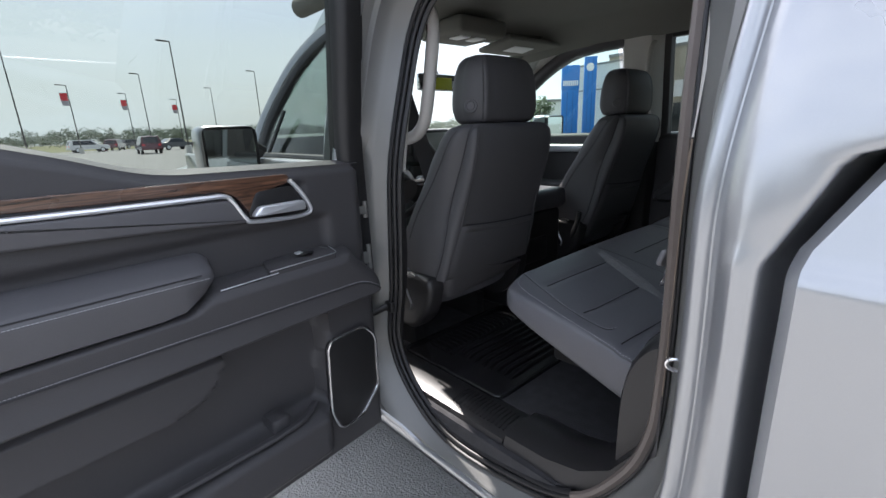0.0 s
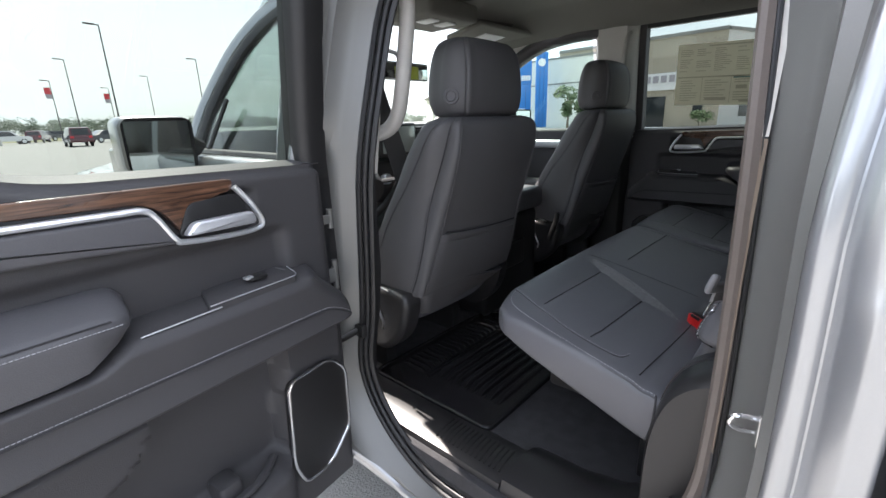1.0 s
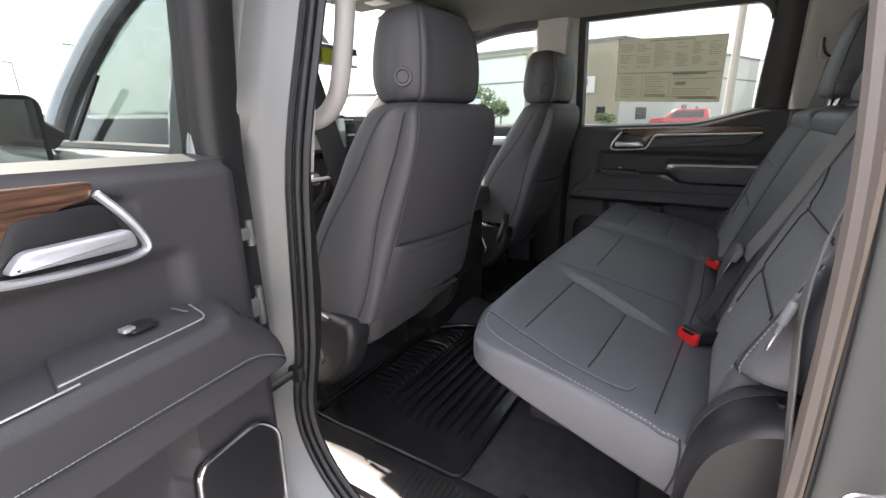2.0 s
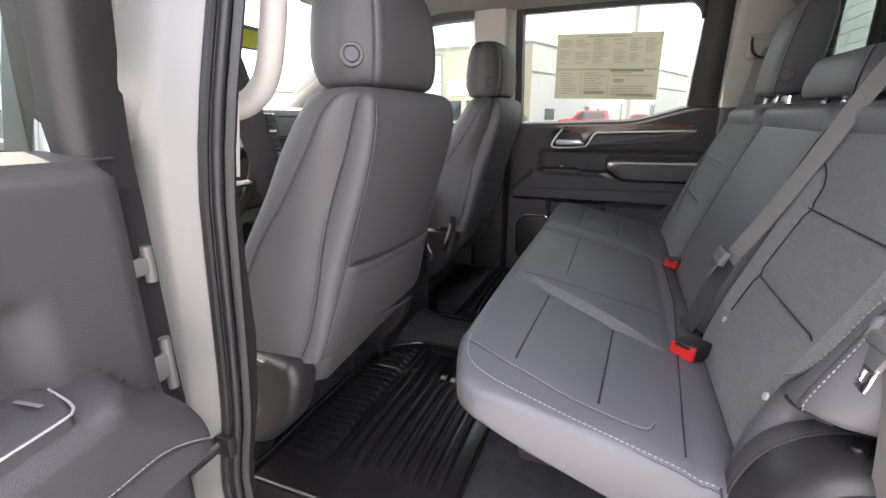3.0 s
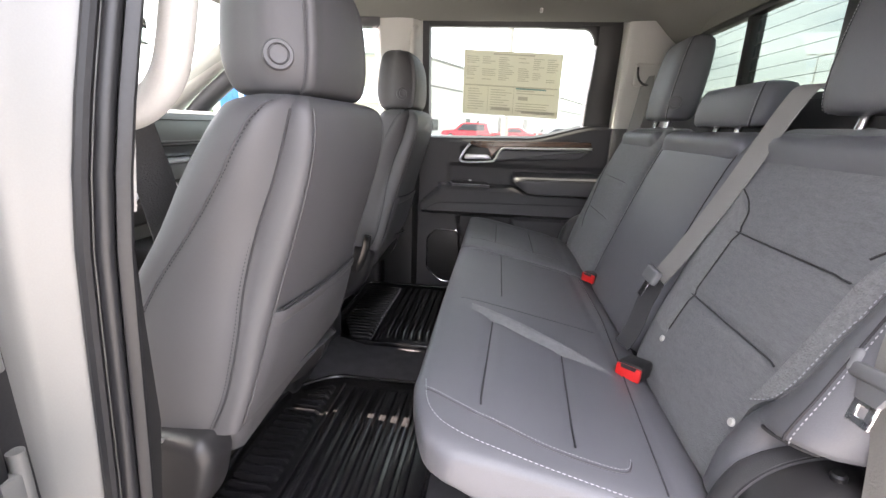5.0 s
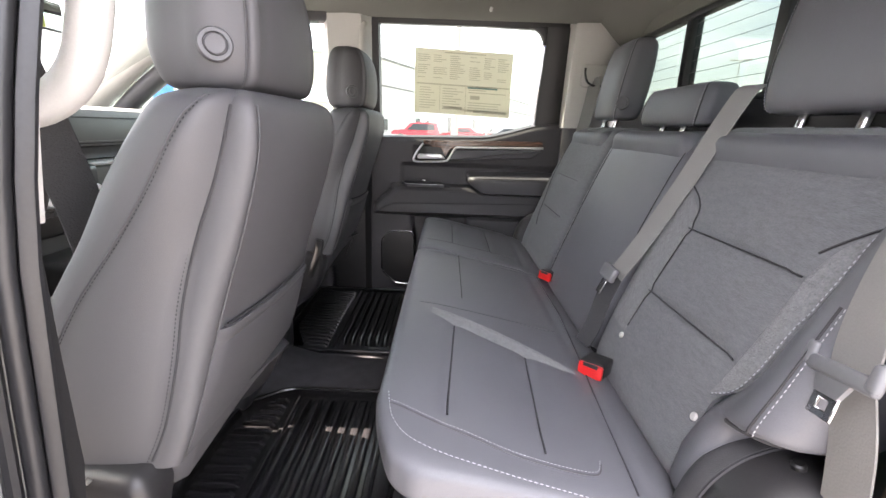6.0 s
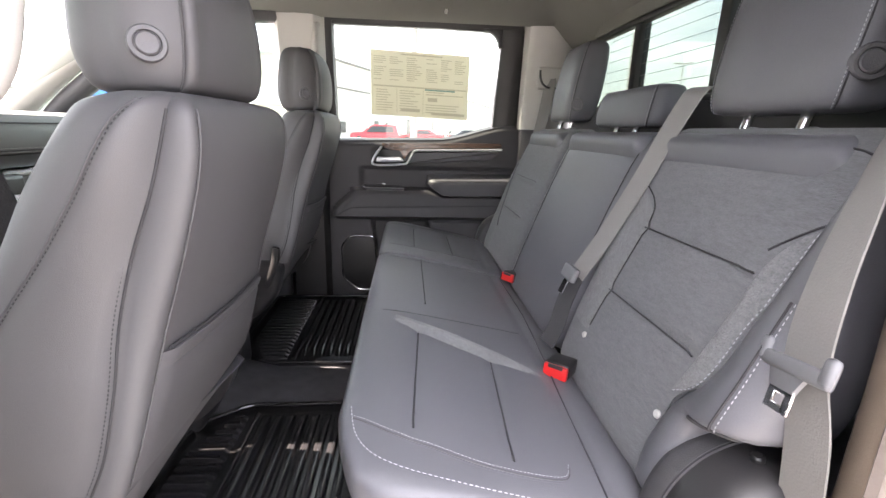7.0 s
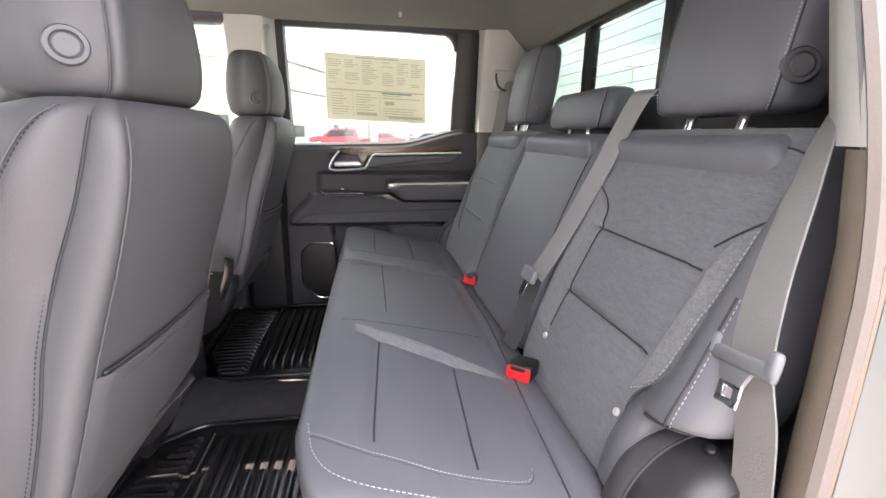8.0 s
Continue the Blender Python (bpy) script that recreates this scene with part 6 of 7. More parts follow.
    post = [(-0.030, -0.006), (-0.026, 0.006), (0.014, 0.012), (0.029, 0.004), (0.034, -0.006), (0.035, -0.036), (-0.030, -0.036)] if is_open else [(-0.012, 0.0), (-0.006, 0.012), (0.03, 0.014), (0.052, 0.004), (0.056, -0.03), (-0.012, -0.03)]
    rings(bm, [[F(u + u0, v - 0.012, z) for u, v in post] for z in (1.30, 1.345, 1.40, 1.5, 1.6, 1.7, 1.80)])
    part("front_post", bm, TRIM_DARK if is_open else TRIM, dr, "dark window post")
    bm = bmesh.new()
    rings(bm, [[F(u + u0 - 0.044, v - 0.02, z) for u, v in (((-0.056, -0.050), (-0.048, -0.036), (-0.030, -0.026), (-0.002, -0.006), (0.008, -0.006), (0.012, -0.03), (-0.03, -0.06)) if is_open else ((0.0, 0.0), (0.012, 0.010), (0.028, 0.006), (0.030, -0.03), (0.0, -0.04)))] for z in (1.325, 1.345, 1.5, 1.65, 1.80)])
    part("post_seal", bm, RUBBER, dr)
    bm = bmesh.new()
    prof = [(-0.03, ZT + 0.055), (0.002, ZT + 0.05), (0.004, ZT + 0.018), (-0.004, ZT), (-0.03, ZT)]
    rings(bm, [[F(u, v - 0.012, z - 0.012 * smooth01(u, 0.45, W)) for v, z in prof] for u in (0.0, 0.2, 0.45, 0.6, W - 0.10)])
    part("top_rail", bm, TRIM_DARK, dr)
    bm = bmesh.new()
    rings(bm, [[F(u + 0.012 * smooth01(z, 1.4, 1.75), v - 0.012, z) for u, v in ((0.664, -0.03), (0.667, 0.0), (0.680, 0.008), (0.780, 0.008), (0.800, -0.004), (0.800, -0.03))] for z in (1.365, 1.40, 1.5, 1.6, 1.7, 1.745)])
    part("rear_post", bm, TRIM_DARK, dr)
    bm = bmesh.new()
    vs = [bm.verts.new(F(u, -0.034, z)) for u, z in ((0.045, 1.31), (0.30, 1.31), (0.66, 1.33), (0.66, 1.55), (0.665, ZT + 0.01), (0.3, ZT + 0.012), (0.045, ZT + 0.012))]
    bm.faces.new(vs)
    part("pane", bm, GLASS, dr, "tinted window pane", smooth=False)
    # rounded rear corner of the window opening
    bm = bmesh.new()
    corner = [(0.680, ZT + 0.006), (0.612, ZT + 0.006)] + [(0.612 + 0.056 * math.sin(a), ZT - 0.058 + 0.056 * math.cos(a)) for a in [radians(90 * k / 7) for k in range(8)]] + [(0.680, ZT - 0.060)]
    slab(bm, [F(u, -0.030, z) for u, z in corner], F(0, -0.008, 1.5) - F(0, -0.030, 1.5), 0.003)
    part("frame_corner", bm, TRIM_DARK, dr)
    # wood strip, satin strip, lower insert
    S = lambda u, z, k=0.0: M(u, depth(u, z) + k, z)

    def plate(name, outline, k0, k1, mat, parent, lab="", bev=0.002):
        bm = bmesh.new()
        pts = rounded([(u, z, 0) for u, z in outline], 0.012, 4)
        vs = [M(p.x, 0.004 + 0.012 + k0, p.y) for p in pts]
        slab(bm, vs, M(0, k1 - k0, 0) - M(0, 0, 0), bev, 4)
        return part(name, bm, mat, parent, lab)

    plate("wood_strip", [(0.226, 1.324), (0.70, 1.334), (0.706, 1.316), (0.36, 1.306), (0.335, 1.292), (0.31, 1.252), (0.30, 1.252), (0.262, 1.302), (0.232, 1.306)], -0.006, 0.004, WOOD, dr, "dark grained wood strip")
    plate("lower_insert", [(0.352, 1.292), (0.70, 1.303), (0.66, 1.268), (0.45, 1.256), (0.322, 1.246)], -0.006, 0.018, TRIM_SOFT, dr, "", 0.005)
    bm = bmesh.new()
    tube(bm, catmull([M(u, 0.030 + k, z) for u, z, k in ((0.705, 1.308, -0.006), (0.55, 1.304, 0), (0.40, 1.3005, 0), (0.362, 1.299, 0), (0.348, 1.286, 0), (0.330, 1.254, 0), (0.315, 1.246, -0.002), (0.25, 1.2405, -0.004), (0.205, 1.2405, -0.006), (0.190, 1.250, -0.006), (0.205, 1.282, -0.006), (0.228, 1.312, -0.008))], 5), 0.0, 8, flat=(0.0055, 0.0045))
    part("satin_trim", bm, SATIN, dr, "satin chrome trim line")
    bm = bmesh.new()
    cupo = rounded([(0.20, 1.248, 0), (0.322, 1.252, 0), (0.30, 1.298, 0), (0.225, 1.302, 0)], 0.012)
    slab(bm, [M(p.x, 0.0185, p.y) for p in cupo], M(0, 0.003, 0) - M(0, 0, 0), 0.001)
    part("handle_cup", bm, TRIM_DARK, dr)
    bm = bmesh.new()
    lev = rounded([(0.205, 1.252, 0), (0.318, 1.254, 0), (0.302, 1.272, 0), (0.208, 1.272, 0)], 0.008)
    slab(bm, [M(p.x, 0.024, p.y) for p in lev], M(0, 0.014, 0) - M(0, 0, 0), 0.005, 3)
    part("door_lever", bm, SATIN, dr, "satin chrome door lever")
    # pull pad with stitching
    bm = bmesh.new()
    loops = []
    for u, k, zb in ((0.404, 0.30, 1.180), (0.409, 0.62, 1.172), (0.418, 0.86, 1.163), (0.436, 0.97, 1.149), (0.468, 1.0, 1.128), (0.50, 1.0, 1.124), (0.66, 1.0, 1.125), (0.845, 1.0, 1.128)):
        zs = 1.178 + 0.012 * (u - 0.4)
        zw = zs + (0.030 if k > 0.9 else 0.012 + 0.02 * k)
        loops.append([M(u, v, z) for v, z in ((0.0, zb), (0.066 * k, zb), (0.073 * k, zb + 0.004), (0.077 * k, zs - 0.008), (0.077 * k, zs), (0.073 * k, zs + 0.006), (0.060 * k, zs + 0.011), (0.020, zw - 0.001), (0.0, zw))])
    rings(bm, loops)
    pad = part("pull_pad", bm, TRIM_SOFT, dr, "padded vinyl pull with stitching")
    stitching([M(u, 0.0778, 1.177 + 0.012 * (u - 0.4)) for u in [0.43 + 0.41 * i / 30 for i in range(31)]], pad, THREAD if is_open else THREAD_DARK, "pale stitching", 0.0005, 0.0036, 0.0009)
    seam("pad_seam", [M(u, 0.0745, 1.184 + 0.012 * (u - 0.4)) for u in [0.438 + 0.40 * i / 30 for i in range(31)]], pad, 0.0012)
    # armrest stitching line
    L = [S(u, 1.024 + 0.054 * math.sqrt(smooth01(u, 0.030, 0.13)) + 0.022 * u, 0.0015) for u in [0.045 + 0.79 * i / 90 for i in range(91)]]
    stitching(L, panel, THREAD if is_open else THREAD_DARK, "pale stitching", 0.0005, 0.0036, 0.0009)
    seam("armrest_seam", [p + (M(0, 0, -0.004) - M(0, 0, 0)) for p in L], panel, 0.0013)
    # window switch cup
    bm = bmesh.new()
    outline = rounded([M(0.152, 0.024, 1.144), M(0.166, 0.062, 1.140), M(0.318, 0.062, 1.140), M(0.296, 0.000, 1.144), M(0.158, 0.000, 1.146)], 0.006)
    slab(bm, outline, (0, 0, 0.016), 0.003, 3)
    sw = part("switch_plate", bm, TRIM, dr, "charcoal raised window switch pod")
    bm = bmesh.new()
    tube(bm, catmull([M(0.150, 0.016, 1.1585), M(0.1535, 0.030, 1.1575), M(0.158, 0.047, 1.1568), M(0.1645, 0.059, 1.1560), M(0.178, 0.0625, 1.1555), M(0.24, 0.0628, 1.1550), M(0.316, 0.0628, 1.1545)], 5), 0.0, 8, flat=(0.0011, 0.0009))
    part("plate_edge", bm, SATIN, sw, "thin bright edge of the switch pod")
    bm = bmesh.new()
    slab(bm, rounded([M(0.205, 0.042, 1.1625), M(0.235, 0.042, 1.1625), M(0.235, 0.020, 1.1625), M(0.205, 0.020, 1.1625)], 0.004), (0, 0, 0.004), 0.0015)
    part("switch", bm, TRIM_DARK, sw)
    bm = bmesh.new()
    slab(bm, rounded([M(0.228, 0.038, 1.1650), M(0.241, 0.038, 1.1650), M(0.241, 0.026, 1.1650), M(0.228, 0.026, 1.1650)], 0.002), (0, 0, 0.004), 0.001)
    part("switch_tip", bm, SATIN, sw, "satin switch tip")
    bm = bmesh.new()
    slab(bm, [M(0.172, 0.044, 1.1635), M(0.175, 0.044, 1.1635), M(0.175, 0.018, 1.1635), M(0.172, 0.018, 1.1635)], (0, 0, 0.0006))
    part("icon", bm, TONGUE, sw)
    if is_open:
        bm = bmesh.new()
        tube(bm, catmull([M(0.300, 0.0625, 1.1478), M(0.33, 0.0625, 1.1474), M(0.36, 0.0625, 1.1470), M(0.408, 0.0620, 1.1462)], 5), 0.0, 8, flat=(0.0013, 0.0011))
        part("edge_strip", bm, SATIN, dr, "thin satin strip along the armrest")
    # speaker
    SP = rounded([(0.098, 0.954, 0), (0.186, 0.952, 0), (0.197, 0.936, 0), (0.206, 0.780, 0), (0.186, 0.728, 0), (0.125, 0.728, 0), (0.066, 0.782, 0), (0.064, 0.915, 0)], 0.020, 4)
    bm = bmesh.new()
    k = 0.040
    slab(bm, [M(p.x, k - 0.014, p.y) for p in SP], M(0, 0.016, 0) - M(0, 0, 0), 0.004, 3)
    sp = part("speaker_grille", bm, TRIM_DARK, dr, "black speaker grille")
    bm = bmesh.new()
    cen = Vector((0.118, 0.835, 0))
    tube(bm, [M(*(lambda q: (q.x, k + 0.001, q.y))(cen + (p - cen) * 1.02)) for p in SP], 0.0, 8, True, flat=(0.0036, 0.0036))
    part("speaker_ring", bm, CHROME, sp, "chrome speaker ring")
    # bottle tray lip in the pocket
    bm = bmesh.new()
    tube(bm, catmull([M(0.235, 0.02, 0.815), M(0.30, 0.052, 0.812), (M(0.45, 0.056, 0.815)), M(0.65, 0.056, 0.825), M(0.80, 0.05, 0.83)], 5), 0.0, 8, flat=(0.008, 0.006))
    part("pocket_lip", bm, TRIM, dr)
    bm = bmesh.new()
    slab(bm, rounded([M(0.305, -0.008, 0.80), M(0.345, -0.008, 0.80), M(0.345, 0.040, 0.80), M(0.305, 0.040, 0.80)], 0.01), (0, 0, 0.035), 0.008)
    part("pocket_rib", bm, TRIM, dr)
    return dr


OPEN = radians(82.0)
HX, HY = -0.824, 0.638
us_, uc_ = math.sin(OPEN), math.cos(OPEN)
left_door = rear_door("open_rear_door", lambda u, v, z: Vector((HX - us_ * u + uc_ * v, HY - uc_ * u - us_ * v, z)), True, "rear door swung wide open, charcoal trim panel with wood strip", 0.040)
rear_door("rear_door", lambda u, v, z: Vector((0.775 - v, 0.645 - u, z)), False, "closed rear door with charcoal trim, wood strip and window")

# hinge, check strap, striker
for zz, hh in ((1.215, 0.020), (1.095, 0.032)):
    bm = bmesh.new()
    tube(bm, [(-0.836, 0.655, zz - hh), (-0.836, 0.655, zz + hh)], 0.006, 10)
    box(bm, (-0.842, 0.652, zz - hh * 0.5), (-0.832, 0.690, zz + hh * 0.5), 0.003)
    box(bm, (-0.858, 0.650, zz - hh * 0.5), (-0.834, 0.660, zz + hh * 0.5), 0.003)
    part("hinge", bm, JAMB, left_door, "door hinge in the darkened jamb silver")
# dark strip added to give the hinge hollow its shade
bm = bmesh.new()
rings(bm, [[(-0.846, 0.668, z), (-0.842, 0.660, z), (-0.824 + 0.006 * smooth01(z, 1.0, 1.1), 0.660, z), (-0.818 + 0.006 * smooth01(z, 1.0, 1.1), 0.670, z)] for z in (0.99, 1.02, 1.06, 1.12, 1.2, 1.28, 1.335)])
part("hinge_gap_shade", bm, RUBBER, left_door, "black strip standing in for shade in the hinge gap")

cs = thing("door_check_strap", (-0.81, 0.64, 0.93), "black door check strap", "door hardware")
bm = bmesh.new()
box(bm, (-0.80, 0.628, 0.935), (-0.785, 0.66, 0.965), 0.004)
part("bracket", bm, TRIM_DARK, cs)
bm = bmesh.new()
tube(bm, [(-0.79, 0.645, 0.952), (-0.85, 0.66, 0.936), (-0.90, 0.655, 0.925)], 0.0, 8, flat=(0.004, 0.008))
part("strap", bm, TRIM_DARK, cs)
sk = thing("door_striker", (-0.827, -0.078, 1.05), "zinc-plated door striker loop", "door hardware")
bm = bmesh.new()
tube(bm, catmull([(-0.822, -0.090, 1.086), (-0.828, -0.074, 1.087), (-0.831, -0.066, 1.083), (-0.831, -0.065, 1.075), (-0.828, -0.074, 1.070), (-0.822, -0.090, 1.070)], 5), 0.003, 8)
part("loop", bm, CHROME, sk)
bm = bmesh.new()
box(bm, (-0.836, -0.096, 1.058), (-0.814, -0.089, 1.098), 0.003)
part("plate", bm, STEEL, sk)

# window sticker on the closed door's glass
stk = thing("window_sticker", (0.70, 0.27, 1.43), "pale printed price sheet taped inside the window", "sticker")
ST = lambda a, b, k=0.0: Vector((0.704 + 0.02 * (1 - b) - k, 0.452 - 0.362 * a, 1.43 + 0.225 * b - 0.012 * a))
bm = bmesh.new()
slab(bm, [ST(0, 0), ST(1, 0), ST(1, 1), ST(0, 1)], (-0.0008, 0, 0))
sheet = part("sheet", bm, PAPER, stk)
rnd = random.Random(5)
def ink(a0, a1, b0, b1, mat):
    bm = bmesh.new()
    slab(bm, [ST(a0, b0, 0.0012), ST(a1, b0, 0.0012), ST(a1, b1, 0.0012), ST(a0, b1, 0.0012)], (-0.0004, 0, 0))
    part("printed_bar", bm, mat, sheet)
for col, (a0, a1) in enumerate(((0.03, 0.16), (0.19, 0.33), (0.36, 0.52), (0.56, 0.68), (0.71, 0.82), (0.85, 0.97))):
    for r in range(12):
        if rnd.random() < 0.85:
            ink(a0, a0 + (a1 - a0) * rnd.uniform(0.5, 1.0), 0.90 - 0.031 * r, 0.912 - 0.031 * r, PAPER_INK)
ink(0.02, 0.98, 0.455, 0.475, PAPER_INK)
ink(0.30, 0.72, 0.945, 0.965, PAPER_INK)
ink(0.55, 0.86, 0.43, 0.452, PAPER_TEAL)
for a in (0.26, 0.53):
    ink(a, a + 0.004, 0.04, 0.45, PAPER_INK)
for r in range(9):
    ink(0.05, 0.05 + rnd.uniform(0.08, 0.19), 0.40 - 0.04 * r, 0.412 - 0.04 * r, PAPER_INK)
    ink(0.29, 0.29 + rnd.uniform(0.1, 0.22), 0.40 - 0.04 * r, 0.412 - 0.04 * r, PAPER_INK)
    if r not in (2, 3, 4):
        ink(0.56, 0.56 + rnd.uniform(0.15, 0.40), 0.40 - 0.04 * r, 0.414 - 0.04 * r, PAPER_INK)
ink(0.58, 0.68, 0.26, 0.32, PAPER_INK)
ink(0.30, 0.50, 0.08, 0.13, PAPER_INK)
ink(0.62, 0.97, 0.05, 0.09, PAPER_INK)

# ---- rest of the truck's body ----
bm = bmesh.new()
prof = [(-0.94, 0.75), (-0.955, 0.95), (-0.945, 1.12), (-0.90, 1.21), (-0.70, 1.255), (-0.3, 1.285), (-0.03, 1.29)]
prof = prof + [(-0.06 - x, z) for x, z in reversed(prof[:-1])]
rings(bm, [[(-0.03 + (x + 0.03) * k, y, 0.62 + (z - 0.62) * h) for x, z in prof] for y, k, h in ((1.98, 1.0, 1.0), (2.3, 1.0, 1.0), (2.8, 0.985, 0.985), (3.05, 0.96, 0.95), (3.14, 0.93, 0.86), (3.17, 0.92, 0.5))], cap=True)
part("hood", bm, PAINT, truck, "silver painted hood and wings")
bm = bmesh.new()
box(bm, (-0.75, 3.15, 0.72), (0.69, 3.20, 1.06), 0.03, 3)
grille = part("grille", bm, TRIM_DARK, truck, "black front grille")
for k in range(4):
    bm = bmesh.new()
    box(bm, (-0.70, 3.195, 0.77 + 0.07 * k), (0.64, 3.208, 0.79 + 0.07 * k), 0.004)
    part("grille_bar", bm, CHROME, grille)
bm = bmesh.new()
box(bm, (-0.90, 3.05, 0.42), (0.84, 3.26, 0.66), 0.05, 3)
part("front_bumper", bm, CHROME, truck, "chrome front bumper")
bm = bmesh.new()
box(bm, (0.80, -1.95, 0.45), (0.87, -0.34, 1.36), 0.025, 3)
part("right_bed_side", bm, PAINT, truck)
bm = bmesh.new()
box(bm, (-0.80, -1.93, 0.80), (0.80, -0.36, 0.84), 0.006)
part("bed_floor", bm, TRIM_DARK, truck, "black bed floor liner")
bm = bmesh.new()
box(bm, (-0.79, -1.95, 0.80), (0.79, -1.89, 1.36), 0.02, 3)
part("tailgate", bm, PAINT, truck)
bm = bmesh.new()
box(bm, (-0.90, -2.10, 0.48), (0.84, -1.96, 0.66), 0.04, 3)
part("rear_bumper", bm, CHROME, truck, "chrome rear bumper")
for wx, sx in ((-0.80, -1), (0.74, 1)):
    for wy in (2.42, -1.22):
        bm = bmesh.new()
        lathe(bm, [(0.24, -0.12), (0.35, -0.125), (0.385, -0.10), (0.39, 0.0), (0.385, 0.10), (0.35, 0.125), (0.24, 0.12)], (wx, wy, 0.39), (sx, 0, 0), 40)
        tyre = part("tyre", bm, TYRE, truck)
        bm = bmesh.new()
        lathe(bm, [(0.24, 0.11), (0.22, 0.10), (0.20, 0.06), (0.08, 0.05), (0.05, 0.07), (0.0, 0.07)], (wx, wy, 0.39), (sx, 0, 0), 32)
        part("rim", bm, SATIN, tyre, "satin alloy rim")


# ---- outdoors ----
bm = bmesh.new()
rings(bm, [[(-900 + 1800 * i / 8, -900 + 1800 * j / 8, 0) for i in range(9)] for j in range(9)], cap=False, loop_closed=False)
tagged(part("ground", bm, ASPHALT), "dark grey asphalt parking lot", "ground", kind="structure")


def at(az, d, z=0.0):
    """A place outdoors by its bearing from straight ahead (right is plus) and its distance."""
    return Vector((-1.2 + d * math.sin(radians(az)), d * math.cos(radians(az)), z))


bm = bmesh.new()
g0 = [at(a, 95, 0.012) for a in range(-60, 50, 6)]
g1 = [at(a, 420, 0.012) for a in range(-60, 50, 6)]
rings(bm, [g0, g1], cap=False, loop_closed=False)
tagged(part("grass_field", bm, GRASS), "dry yellow-green grass beyond the lot", "grass", kind="structure")


def light_pole(az, d, h, arm, name="parking_lot_light", mat=POLE, banner=False, turn=0.0, thick=0.075):
    p = at(az, d)
    lp = thing(name, p, ("tall dark parking lot light with a red and grey banner" if banner else "tall dark parking lot light pole"), "street lamp", "parking lot lights")
    bm = bmesh.new()
    tube(bm, [p, p + Vector((0, 0, h * 0.5)), p + Vector((0, 0, h))], thick, 8, taper=lambda t: 1.0 - 0.35 * t)
    part("pole", bm, mat, lp)
    bm = bmesh.new()
    lathe(bm, [(0.28, 0), (0.28, 0.7), (0.24, 0.75), (0, 0.75)], p, (0, 0, 1), 14)
    part("footing", bm, CONCRETE, lp)
    side = Vector((math.cos(radians(az + turn)), -math.sin(radians(az + turn)), 0))
    for s in ((-1, 1) if arm == 2 else (-1,)):
        bm = bmesh.new()
        m = Matrix.Translation(p + Vector((0, 0, h + 0.02)) + side * s * 0.65) @ Euler((0, radians(-4 * s), radians(-az - turn))).to_matrix().to_4x4()
        box(bm, (-0.42, -0.18, -0.05), (0.42, 0.18, 0.06), 0.04, 2, m)
        part("lamp_head", bm, mat, lp)
        bm = bmesh.new()
        tube(bm, [p + Vector((0, 0, h - 0.05)), p + Vector((0, 0, h)) + side * s * 0.4], 0.05, 6)
        part("bracket", bm, mat, lp)
    if banner:
        a = p + Vector((0, 0, h * 0.78)) - side * 0.08
        bm = bmesh.new()
        slab(bm, [a, a - side * 0.75, a - side * 0.75 + Vector((0, 0, 0.9)), a + Vector((0, 0, 0.9))], side.cross(Vector((0, 0, 1))) * 0.01)
        part("banner_top", bm, FLAG_RED, lp, "red banner")
        b = a - Vector((0, 0, 0.62))
        bm = bmesh.new()
        slab(bm, [b, b - side * 0.65, b - side * 0.75 + Vector((0, 0, 0.61)), b + Vector((0, 0, 0.61))], side.cross(Vector((0, 0, 1))) * 0.01)
        part("banner_foot", bm, FLAG_GREY, lp)
        bm = bmesh.new()
        tube(bm, [a + Vector((0, 0, 0.92)) + side * 0.08, a + Vector((0, 0, 0.95)) - side * 0.8], 0.02, 6)
        part("banner_arm", bm, mat, lp)
    return lp


light_pole(13.0, 50, 10.0, 1)
light_pole(9.75, 75, 10.0, 1)
light_pole(20.9, 70, 10.0, 1)
light_pole(-0.3, 60, 10.0, 1)
light_pole(16.2, 94, 10.0, 1)
light_pole(3.7, 75, 8.4, 1, banner=True)
light_pole(8.3, 90, 8.7, 1, banner=True)
light_pole(12.7, 100, 8.5, 1, banner=True)
light_pole(89.7, 19, 8.0, 1, mat=POLE_PALE, thick=0.15)
light_pole(114.9, 24, 8.0, 1, mat=POLE_PALE, thick=0.09)
light_pole(120.7, 64, 10.0, 2, mat=POLE_PALE)



# ---- trees ----
def leaf_cloud(bm, centre, size, n, rnd, leaf):
    """Many small leaf blades scattered through a lumpy crown."""
    lumps = [(Vector(centre) + Vector((rnd.uniform(-0.6, 0.6) * size[0], rnd.uniform(-0.6, 0.6) * size[1], rnd.uniform(-0.5, 0.65) * size[2])), rnd.uniform(0.28, 0.55)) for _ in range(9)]
    for _ in range(n):
        c, k = rnd.choice(lumps)
        d = Vector((rnd.gauss(0, 1), rnd.gauss(0, 1), rnd.gauss(0, 1))).normalized() * (rnd.random() ** 0.4)
        p = c + Vector((d.x * size[0] * k, d.y * size[1] * k, d.z * size[2] * k))
        u = Vector((rnd.gauss(0, 1), rnd.gauss(0, 1), rnd.gauss(0, 0.6))).normalized() * leaf * rnd.uniform(0.6, 1.3)
        w = u.orthogonal().normalized() * leaf * 0.45
        q = [p - u, p + w, p + u, p - w]
        bm.faces.new([bm.verts.new(x) for x in q])


